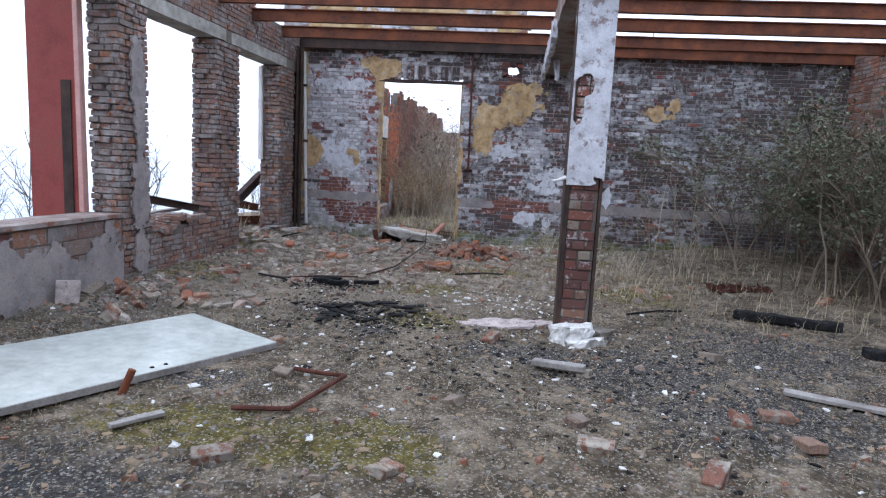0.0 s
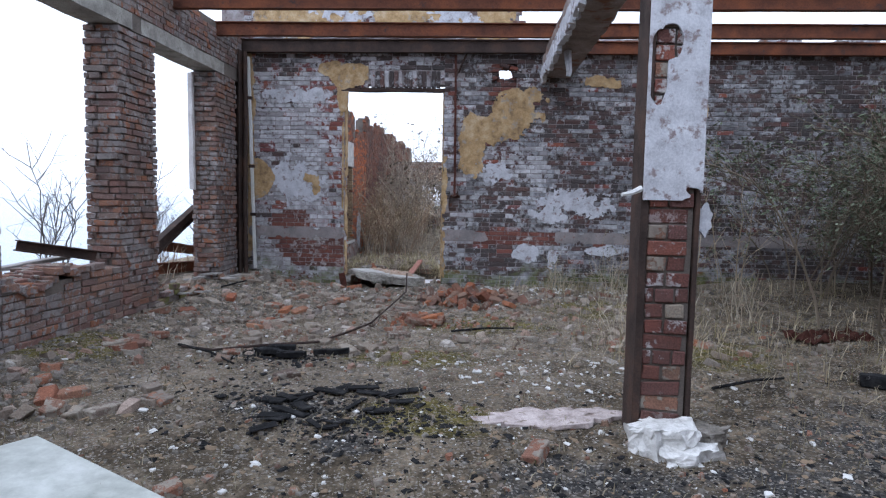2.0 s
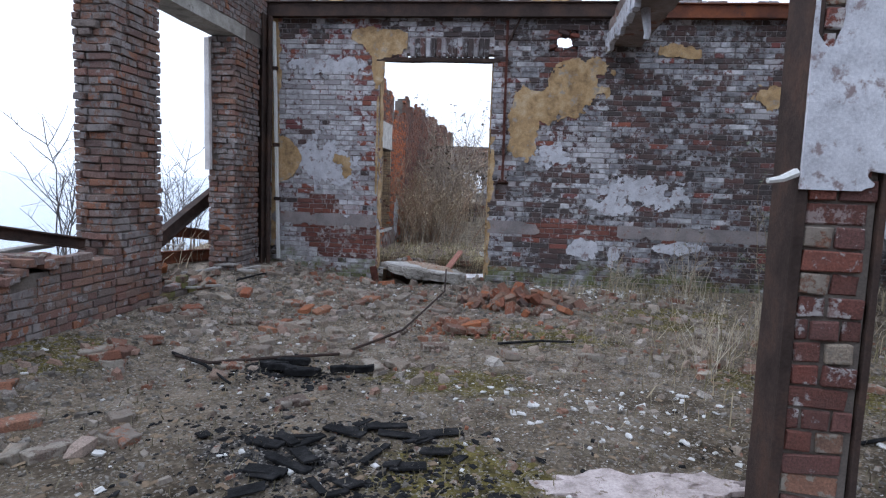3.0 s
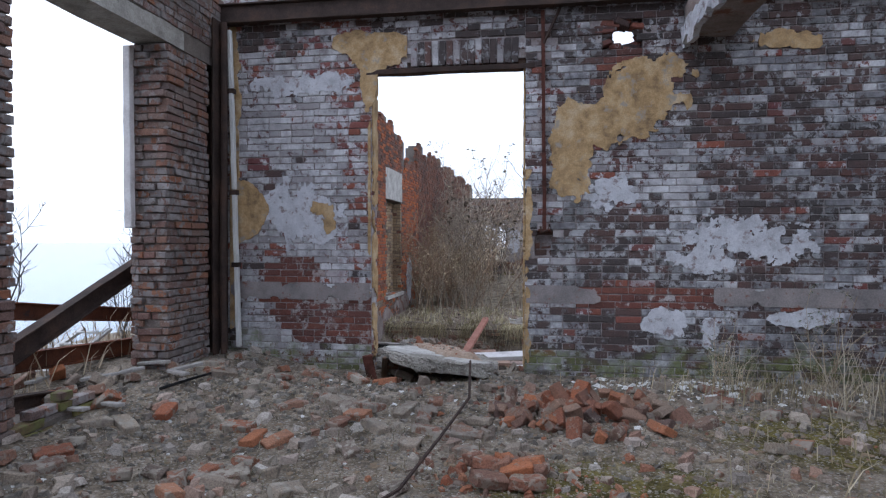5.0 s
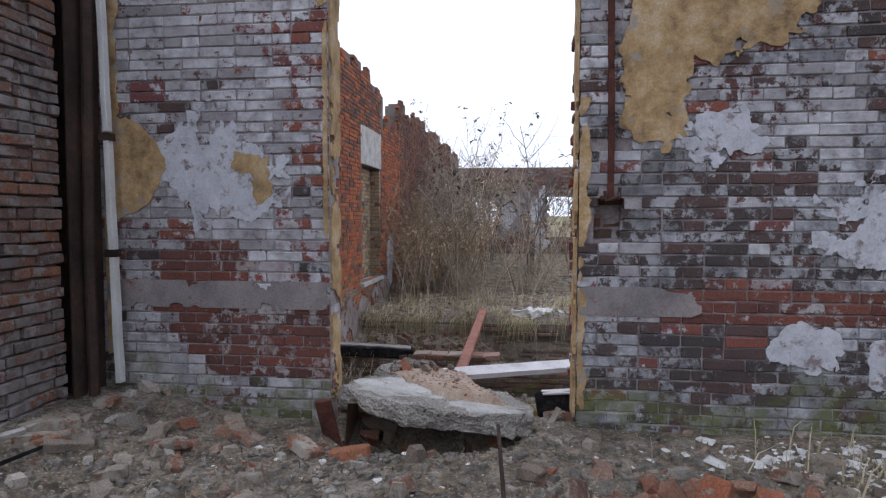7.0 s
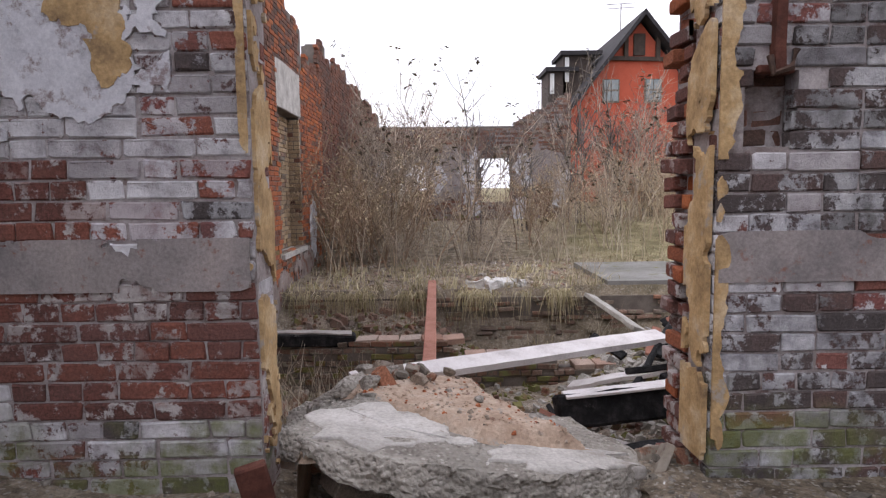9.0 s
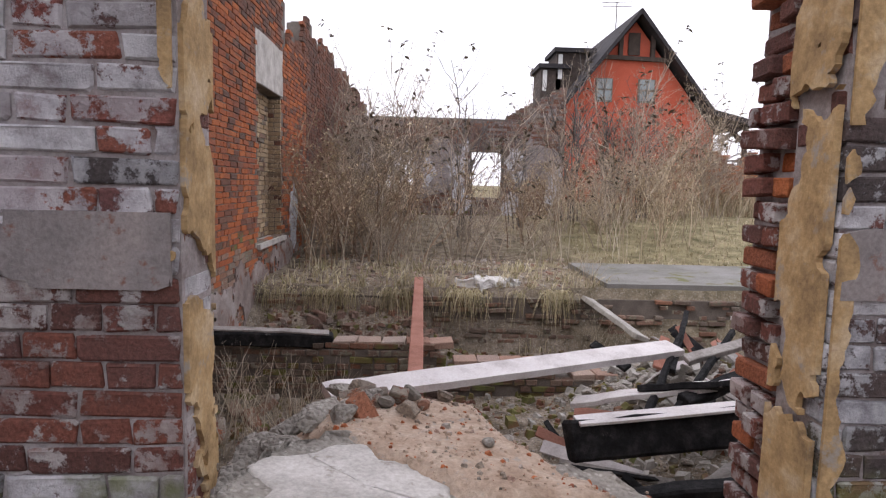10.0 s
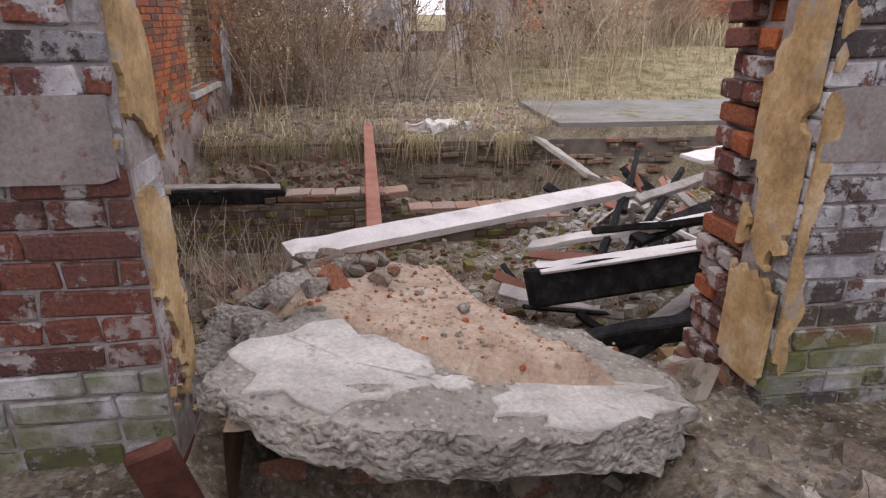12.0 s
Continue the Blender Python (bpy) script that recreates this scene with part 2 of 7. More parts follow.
M["sand"] = plain_mat("sandy_rubble", [(0.31, 0.22, 0.16), (0.44, 0.335, 0.255), (0.53, 0.44, 0.36)], 7, 0.95, 0, 60, 0.9, spots=(16, 0.6, (0.34, 0.32, 0.29)))
M["stone"] = plain_mat("rubble_stone", [(0.07, 0.063, 0.055), (0.17, 0.152, 0.13), (0.31, 0.29, 0.26)], 9, 0.9)
M["chips"] = plain_mat("white_chips", [(0.42, 0.41, 0.39), (0.66, 0.65, 0.63), (0.74, 0.73, 0.71)], 14, 0.8)


def stalk_mat(name, tones, rough=0.9):
    """Stalks that differ from one to the next."""
    k = Mat(name, rough)
    c = k.ramp(k.rnd(), *[(i / (len(tones) - 1), v) for i, v in enumerate(tones)])
    c = k.mix(0.4, c, k.ramp(k.noise(1.4, 4), (0.35, 0.15), (0.65, 0.85)), "OVERLAY")
    return k.color(c).m


M["straw"] = stalk_mat("dry_grass", [(0.2, 0.16, 0.1), (0.43, 0.36, 0.24), (0.17, 0.15, 0.075), (0.55, 0.48, 0.35), (0.29, 0.235, 0.145)])
M["dimgrass"] = stalk_mat("short_dry_grass", [(0.12, 0.1, 0.06), (0.26, 0.22, 0.145), (0.1, 0.09, 0.045), (0.4, 0.35, 0.25), (0.17, 0.14, 0.085)])
M["palegrass"] = stalk_mat("pale_dry_grass", [(0.36, 0.31, 0.19), (0.58, 0.5, 0.34), (0.27, 0.25, 0.12), (0.48, 0.42, 0.27), (0.62, 0.56, 0.42)])
M["twig"] = stalk_mat("dry_stems", [(0.2, 0.15, 0.105), (0.46, 0.37, 0.26), (0.26, 0.195, 0.14), (0.56, 0.47, 0.34), (0.34, 0.27, 0.18)])
M["greytwig"] = stalk_mat("grey_brown_twigs", [(0.2, 0.16, 0.125), (0.39, 0.33, 0.265), (0.28, 0.22, 0.17), (0.5, 0.43, 0.34)])
M["darktwig"] = stalk_mat("dark_twigs", [(0.1, 0.08, 0.06), (0.2, 0.165, 0.125), (0.13, 0.1, 0.075), (0.3, 0.25, 0.19)])
M["palestalk"] = stalk_mat("pale_dead_stalks", [(0.4, 0.34, 0.25), (0.6, 0.54, 0.43), (0.34, 0.27, 0.19), (0.5, 0.44, 0.35)])
M["redtwig"] = stalk_mat("red_brown_twigs", [(0.2, 0.14, 0.095), (0.36, 0.26, 0.18), (0.25, 0.17, 0.12), (0.48, 0.37, 0.26)])
M["thicketleaf"] = stalk_mat("withered_thicket_leaves", [(0.26, 0.2, 0.12), (0.5, 0.41, 0.26), (0.34, 0.3, 0.165), (0.58, 0.48, 0.33), (0.4, 0.3, 0.2)])
M["darkleaf"] = plain_mat("dark_withered_leaves", [(0.05, 0.045, 0.035), (0.11, 0.095, 0.07), (0.17, 0.14, 0.1)], 3, 0.9)
M["leaf"] = plain_mat("small_leaves", [(0.06, 0.08, 0.045), (0.12, 0.145, 0.09), (0.24, 0.27, 0.19)], 3, 0.7)
M["deadleaf"] = plain_mat("dead_leaves", [(0.15, 0.11, 0.075), (0.32, 0.24, 0.16)], 3, 0.9)
M["roof"] = plain_mat("dark_roof_tiles", [(0.03, 0.028, 0.03), (0.05, 0.047, 0.05)], 2, 0.8)
M["redwall"] = plain_mat("red_washed_wall", [(0.4, 0.085, 0.05), (0.47, 0.11, 0.065), (0.38, 0.1, 0.07)], 0.8, 0.9)
M["timber"] = plain_mat("dark_timber", [(0.05, 0.04, 0.035), (0.09, 0.07, 0.06)], 3, 0.85)
M["bark"] = plain_mat("bare_branches", [(0.1, 0.09, 0.085), (0.16, 0.145, 0.135)], 2, 0.9)
M["paneglass"] = plain_mat("dull_glass", [(0.2, 0.24, 0.25), (0.3, 0.34, 0.35)], 2, 0.25)


def ground_mat():
    """Trampled earth with moss cushions, burnt and darker spots, mortar dust near the walls, and turf in the yard."""
    k = Mat("ruin_ground", 0.95)
    big, mid, fine = k.noise(0.55, 5, 0.6), k.noise(3.2, 6, 0.7), k.noise(38, 6, 0.75)
    soil = k.ramp(mid, (0.32, (0.036, 0.028, 0.019)), (0.48, (0.105, 0.083, 0.057)), (0.66, (0.28, 0.23, 0.17)))
    dust = k.ramp(k.noise(4.5, 6, 0.72), (0.34, (0.09, 0.073, 0.054)), (0.5, (0.215, 0.176, 0.132)), (0.68, (0.39, 0.335, 0.27)))
    soil = k.mix(k.ramp(k.math("SUBTRACT", k.math("ADD", k.math("MULTIPLY", k.axis(1), 0.05), k.math("MULTIPLY", big, 0.3)), k.math("MULTIPLY", k.math("MAXIMUM", k.axis(0), 0.0), 0.07)), (0.45, 0.0), (0.58, 1.0)), soil, dust)
    moss = k.ramp(k.noise(9, 5), (0.35, (0.05, 0.042, 0.013)), (0.62, (0.165, 0.137, 0.035)))
    cushions = k.patches((-1.7, 3.4, 0.75, 0.45), (-0.75, 3.35, 0.9, 0.5), (-0.7, 6.5, 0.65, 0.5), (-3.95, 7.5, 0.55, 0.6), (-0.3, 9.6, 1.0, 0.55), (1.9, 8.5, 0.9, 0.7), (-0.9, 8.0, 0.8, 0.4), (1.2, 10.6, 0.9, 0.6))
    c = k.mix(k.ramp(k.math("ADD", k.math("MULTIPLY", k.math("MAXIMUM", cushions, -1.0), 0.3), k.math("MULTIPLY", k.noise(4, 6, 0.7), 0.95)), (0.53, 0.0), (0.66, 0.9)), soil, moss)
    ash = k.ramp(fine, (0.3, (0.012, 0.013, 0.015)), (0.7, (0.08, 0.08, 0.082)))
    # ovals on the right are widened, and the last two added, to darken the ground
    burnt = k.patches((-1.7, 6.5, 0.7, 0.45), (-1.1, 5.95, 0.35, 0.25), (0.4, 5.5, 1.0, 0.6), (1.5, 5.2, 1.3, 1.2), (2.6, 6.0, 1.5, 1.5), (-2.2, 7.9, 0.35, 0.25), (-2.0, 4.2, 0.6, 0.3), (-2.2, 2.5, 1.8, 0.8), (2.0, 4.4, 1.6, 1.1))
    c = k.mix(k.ramp(k.math("ADD", k.math("MULTIPLY", burnt, 0.33), k.math("MULTIPLY", k.noise(5.5, 6, 0.7), 0.8)), (0.54, 0.0), (0.7, 0.85)), c, ash)
    grit = k.cells(75)
    lit = k.ramp(k.math("FRACT", k.math("MULTIPLY", k.ramp(grit.outputs["Color"], (0, 0.0), (1, 1.0)), 3.7)), (0.84, 0.0), (0.92, 0.7))
    c = k.mix(lit, c, (0.36, 0.335, 0.3))
    c = k.mix(0.6, c, k.ramp(fine, (0.32, 0.06), (0.68, 0.94)), "OVERLAY")
    far = k.ramp(k.math("MULTIPLY", k.axis(1), 0.02), (0.37, 0.0), (0.40, 1.0))
    turf = k.ramp(k.noise(2.2, 6, 0.7), (0.35, (0.12, 0.11, 0.055)), (0.65, (0.36, 0.31, 0.185)))
    litter = k.ramp(k.noise(6, 6, 0.75), (0.36, (0.07, 0.055, 0.04)), (0.64, (0.38, 0.32, 0.24)))
    turf = k.mix(k.ramp(k.math("ADD", k.math("MULTIPLY", k.axis(0), 0.12), k.math("MULTIPLY", k.noise(0.8, 4), 0.5)), (0.2, 0.0), (0.45, 1.0)), litter, turf)
    c = k.mix(far, c, turf)
    k.color(c)
    return k.bump(k.math("ADD", fine, k.math("MULTIPLY", k.noise(120, 4), 0.6)), 0.9, 0.02).m


M["ground"] = ground_mat()


def sea_mat():
    k = Mat("sea_water", 0.12)
    k.color(k.ramp(k.noise(0.004, 4, 0.6, (1, 5, 1)), (0.3, (0.1, 0.2, 0.29)), (0.7, (0.14, 0.25, 0.34))))
    return k.bump(k.noise(0.6, 4), 0.25, 0.3).m


M["sea"] = sea_mat()


# ---- mesh helpers ----
def mesh_of(name, verts, faces, mat, smooth=False):
    me = bpy.data.meshes.new(name)
    me.from_pydata([tuple(v) for v in verts], [], faces)
    me.materials.append(mat)
    if smooth:
        me.polygons.foreach_set("use_smooth", [True] * len(me.polygons))
    me.update()
    return me


def part(name, bm, material, parent=None, label=""):
    me = bpy.data.meshes.new(name)
    bm.to_mesh(me)
    bm.free()
    me.materials.append(material)
    ob = new(name, me)
    if parent is not None:
        ob.parent = parent
    if label:
        tagged(ob, label)
    return ob


def thing(name, label, category, group="", at=None):
    ob = new(name)
    ob.empty_display_size = 0.1
    if at is not None:
        ob.matrix_basis = at
    return tagged(ob, label, category, group)


def box(bm, x0, x1, y0, y1, z0, z1, m=None, cut=0.0):
    r = bmesh.ops.create_cube(bm, size=1.0, matrix=Matrix.Translation(((x0 + x1) / 2, (y0 + y1) / 2, (z0 + z1) / 2)) @ Matrix.Diagonal((x1 - x0, y1 - y0, z1 - z0, 1)))
    vs = r["verts"]
    if cut:
        es = list({e for v in vs for e in v.link_edges})
        vs = list({v for f in bmesh.ops.bevel(bm, geom=es, offset=cut, segments=1, affect="EDGES")["faces"] for v in f.verts} | {v for v in vs if v.is_valid})
    if m is not None:
        bmesh.ops.transform(bm, matrix=m, verts=vs)
    return vs


def rough_up(bm, amp, scale, seed=0.0):
    for v in bm.verts:
        v.co += noise.noise_vector(v.co * scale + Vector((seed, seed * 1.7, 3.1))) * amp


def bar(bm, a, b, w, h, sub=0, roll=0.0, cut=0.0):
    """A squared bar from a to b, w wide and h high."""
    a, b = Vector(a), Vector(b)
    q = (b - a).to_track_quat("Y", "Z").to_matrix().to_4x4()
    m = Matrix.Translation(a) @ q @ Matrix.Rotation(roll, 4, "Y")
    n = max(1, sub)
    ln = (b - a).length
    rings = []
    for i in range(n + 1):
        y = ln * i / n
        rings.append([bm.verts.new(m @ Vector((sx * w / 2, y, sz * h / 2))) for sx, sz in ((-1, -1), (1, -1), (1, 1), (-1, 1))])
    for p, q2 in zip(rings, rings[1:]):
        for k in range(4):
            bm.faces.new((p[k], p[(k + 1) % 4], q2[(k + 1) % 4], q2[k]))
    bm.faces.new(rings[0][::-1])
    bm.faces.new(rings[-1])
    if cut:
        bmesh.ops.recalc_face_normals(bm, faces=bm.faces)
        bmesh.ops.bevel(bm, geom=list(bm.edges), offset=cut, segments=1, affect="EDGES")


def tube(bm, pts, r0, r1=None, sides=6):
    """A round tapering tube along a line of points."""
    r1 = r0 if r1 is None else r1
    pts = [Vector(p) for p in pts]
    rings = []
    for i, p in enumerate(pts):
        d = (pts[min(i + 1, len(pts) - 1)] - pts[max(i - 1, 0)]).normalized()
        s = d.cross(Vector((0.31, 0.17, 0.93)) if abs(d.z) < 0.9 else Vector((1, 0.1, 0))).normalized()
        u = d.cross(s)
        r = r0 + (r1 - r0) * i / max(1, len(pts) - 1)
        rings.append([bm.verts.new(p + (s * math.cos(a) + u * math.sin(a)) * r) for a in (2 * math.pi * k / sides for k in range(sides))])
    for p, q in zip(rings, rings[1:]):
        for k in range(sides):
            bm.faces.new((p[k], p[(k + 1) % sides], q[(k + 1) % sides], q[k]))
    if sides > 3:
        bm.faces.new(rings[0][::-1])
        bm.faces.new(rings[-1])


def ibeam(bm, a, b, w, h, t=0.012):
    """A rolled steel joist from a to b (middle of its bottom), one section drawn along."""
    a, b = Vector(a), Vector(b)
    d = (b - a).normalized()
    side = d.cross(Vector((0, 0, 1))).normalized()
    up = side.cross(d)
    x, y = w / 2, t * 0.45
    sec = [(-x, 0), (x, 0), (x, t), (y, t * 1.4), (y, h - t * 1.4), (x, h - t), (x, h), (-x, h), (-x, h - t), (-y, h - t * 1.4), (-y, t * 1.4), (-x, t)]
    n = 10
    rings = []
    for k in range(n + 1):
        p = a.lerp(b, k / n)
        rings.append([bm.verts.new(p + side * (u + random.uniform(-0.003, 0.003)) + up * (v + random.uniform(-0.003, 0.003))) for u, v in sec])
    for p, q in zip(rings, rings[1:]):
        for k in range(12):
            bm.faces.new((p[k], p[(k + 1) % 12], q[(k + 1) % 12], q[k]))
    bm.faces.new(rings[0][::-1])
    bm.faces.new(rings[-1])
    bmesh.ops.recalc_face_normals(bm, faces=bm.faces)


def stems_mesh(name, P, r0, mat, sides=3):
    """P: stems x points x 3. Thin tapering stems in one mesh, each ring square to its stem."""
    n, k, _ = P.shape
    rad = np.linspace(1, 0.42, k)[None, :, None] * np.asarray(r0).reshape(-1, 1, 1)
    d = np.gradient(P, axis=1)
    d /= np.linalg.norm(d, axis=2)[..., None] + 1e-9
    s1 = np.cross(d, np.array([0.83, 0.41, 0.12]))
    s1 /= np.linalg.norm(s1, axis=2)[..., None] + 1e-9
    s2 = np.cross(d, s1)
    ang = 2 * math.pi * np.arange(sides) / sides
    off = s1[:, :, None, :] * np.cos(ang)[None, None, :, None] + s2[:, :, None, :] * np.sin(ang)[None, None, :, None]
    V = (P[:, :, None, :] + rad[..., None] * off).reshape(-1, 3)
    s = np.arange(n)[:, None, None] * k * sides
    i = np.arange(k - 1)[None, :, None] * sides
    j = np.arange(sides)[None, None, :]
    a, b = s + i + j, s + i + (j + 1) % sides
    F = np.stack([a, b, b + sides, a + sides], 3).reshape(-1, 4)
    return mesh_of(name, V.tolist(), F.tolist(), mat)


def ragged_outline(rx, ry, n, seed, jag=0.3):
    r = random.Random(seed)
    return [((rx * (1 + r.uniform(-jag, jag))) * math.cos(2 * math.pi * k / n), (ry * (1 + r.uniform(-jag, jag))) * math.sin(2 * math.pi * k / n)) for k in range(n)]


def boulder_slab(outline, z0, z1, seed, rings=16, segs=72, rough=0.03):
    """A broken slab: rings from a rounded rim inwards on both faces, crumbled at the edge."""
    bm = bmesh.new()
    cx = sum(p[0] for p in outline) / len(outline)
    cy = sum(p[1] for p in outline) / len(outline)

    def rim(t):
        f = t * len(outline)
        i = int(f)
        a, b = outline[i % len(outline)], outline[(i + 1) % len(outline)]
        return a[0] + (b[0] - a[0]) * (f - i), a[1] + (b[1] - a[1]) * (f - i)
    loops = []
    for k in range(2 * rings + 1):
        s = k / (2 * rings) * 2 - 1
        edge = 1 - abs(s) ** 5
        loop = []
        for j in range(segs):
            x, y = rim(j / segs)
            r = max(0.02, edge)
            z = z0 + (z1 - z0) * (0.5 + 0.5 * math.copysign(min(1.0, abs(s) * 2.4), s))
            p = Vector((cx + (x - cx) * r, cy + (y - cy) * r, z))
            w = 1.0 if abs(s) < 0.5 else 0.35
            p += (noise.noise_vector(p * 6 + Vector((seed, 0, 0))) * rough + noise.noise_vector(p * 19) * rough * 0.5 + noise.noise_vector(p * 41) * rough * 0.25) * w
            loop.append(bm.verts.new(p))
        loops.append(loop)
    for a, b in zip(loops, loops[1:]):
        for j in range(segs):
            bm.faces.new((a[j], a[(j + 1) % segs], b[(j + 1) % segs], b[j]))
    bm.faces.new(loops[0][::-1])
    bm.faces.new(loops[-1])
    bmesh.ops.recalc_face_normals(bm, faces=bm.faces)
    return bm


# ---- ground ----
def smooth(e0, e1, x):
    t = np.clip((x - e0) / (e1 - e0), 0, 1)
    return t * t * (3 - 2 * t)


WAVES = [(random.uniform(-1, 1), random.uniform(-1, 1), random.uniform(0, 6.28)) for _ in range(14)]


def bumps(x, y, f):
    s = 0
    for i, (a, b, p) in enumerate(WAVES):
        k = f * (0.6 + 0.23 * i)
        s = s + np.sin(k * (a * x + b * y) * 1.7 + p + 0.7 * np.sin(k * 0.6 * (b * x - a * y))) / (1 + 0.35 * i)
    return s / 4


def height(x, y):
    """The lie of the land: the room's floor, the sunken cellar beyond its wall, the yard, and the drop to the sea."""
    x, y = np.asarray(x, float), np.asarray(y, float)
    h = 0.17 + 0.05 * bumps(x, y, 0.9) + 0.018 * bumps(x + 9, y - 4, 4.5)
    h = h + 0.12 * smooth(9.5, 11.6, y) * (1 - smooth(12.3, 12.8, y)) + 0.22 * smooth(1.5, 4.5, x) * smooth(7, 12, y)
    h = h + 0.17 * smooth(-3.0, -4.1, x) * smooth(3, 6, y)
    h = h - 0.46 * np.exp(-((x + 1.9) / 0.52) ** 4 - ((y - 12.16) / 0.3) ** 2)
    yard = -0.12 + 0.06 * bumps(x, y, 0.5) + 0.02 * bumps(x, y, 3) + 0.5 * smooth(22, 27, y)
    cellar = -0.95 + 0.1 * bumps(x, y, 1.5)
    cellar = cellar + 0.5 * smooth(18.1, 19.0, y) * (1 - smooth(-2.1, -1.4, x + 0.25 * np.sin(y * 3)))
    cellar = cellar + 0.62 * np.exp(-((x - 0.75) / 0.95) ** 2 - ((y - 16.2) / 1.5) ** 2)
    cellar = cellar + 1.12 * np.exp(-((x + 1.75) / 0.55) ** 2) * (1 - smooth(12.9, 15.0, y)) + 0.75 * np.exp(-((x + 2.6) / 0.5) ** 2) * (1 - smooth(12.9, 14.4, y))
    inside = smooth(-4.25, -4.15, x) * (1 - smooth(5.0, 5.1, x)) * (1 - smooth(19.02, 19.08, y))
    back = yard * (1 - inside) + cellar * inside
    s = smooth(12.5, 12.8, y)
    h = h * (1 - s) + back * s
    h = h + 0.55 * smooth(30, 80, y)
    out = smooth(-5.0, -9.0, x)
    h = h * (1 - out) + (-0.5 + 0.25 * bumps(x, y, 0.4)) * out
    return h - 19 * smooth(-9, -45, x) - 0.3 * smooth(-5, -30, y)


def spaced(*runs):
    out = []
    for a, b, n in runs:
        out += list(np.linspace(a, b, n, endpoint=False))
    return np.array(out + [runs[-1][1]])


GX = spaced((-60, -12, 14), (-12, -4.5, 22), (-4.5, 5.2, 150), (5.2, 14, 26), (14, 80, 22), (80, 3000, 14))
GY = spaced((-3000, -60, 8), (-60, -2, 14), (-2, 1.5, 30), (1.5, 14.5, 200), (14.5, 24, 85), (24, 40, 30), (40, 120, 20), (120, 3000, 12))


def grid_mesh(name, gx, gy, fn, mat):
    X, Y = np.meshgrid(gx, gy)
    Z = fn(X, Y)
    n, m = len(gx), len(gy)
    v = np.stack([X.ravel(), Y.ravel(), Z.ravel()], 1)
    i = np.arange((m - 1) * n).reshape(m - 1, n)[:, :-1].ravel()
    f = np.stack([i, i + 1, i + n + 1, i + n], 1)
    return mesh_of(name, v.tolist(), f.tolist(), mat, True)


ground = tagged(new("ground", grid_mesh("ground", GX, GY, height, M["ground"])), "mossy littered earth with ash and grit", "ground", kind="structure")
sea = tagged(new("water", mesh_of("water", [(-4900, -4900, -18), (-40, -4900, -18), (-40, 4900, -18), (-4900, 4900, -18)], [(0, 1, 2, 3)], M["sea"])), "calm pale blue sea to the horizon", "sea", kind="structure")


def floor_z(x, y):
    return float(height(x, y))


# ---- brickwork ----
COURSE, STRETCH, HEAD = 0.071, 0.253, 0.1265
JOINT = 0.009


def brick_shape(lx, ly, lz, rng, cham=0.005, jit=0.004):
    """Vertices and faces of one brick about its centre, its corners knocked off; its face looks along -y."""
    hx, hy, hz = lx / 2, ly / 2, lz / 2
    cut = [(rng.uniform(0.002, 0.01), rng.uniform(0.002, 0.007)) for _ in range(4)]
    ring = []
    for (sx, sz), (a, b), first in zip(((-1, -1), (1, -1), (1, 1), (-1, 1)), cut, (0, 1, 0, 1)):
        p, q = (sx * hx, sz * (hz - b)), (sx * (hx - a), sz * hz)
        ring += [q, p] if first else [p, q]
    ring = [(x + rng.uniform(-jit, jit), z + rng.uniform(-jit, jit) * 0.7) for x, z in ring]
    v = []
    for y, i in ((hy, 0.0), (-hy + cham, 0.0), (-hy, cham)):
        v += [(x * (1 - i / hx), y + rng.uniform(-jit, jit) * 0.4, z * (1 - i / hz)) for x, z in ring]
    f = [tuple(range(8))]
    for a in (0, 8):
        for k in range(8):
            n = (k + 1) % 8
            f.append((a + k, a + 8 + k, a + 8 + n, a + n))
    f.append(tuple(range(16, 24)))
    return v, f


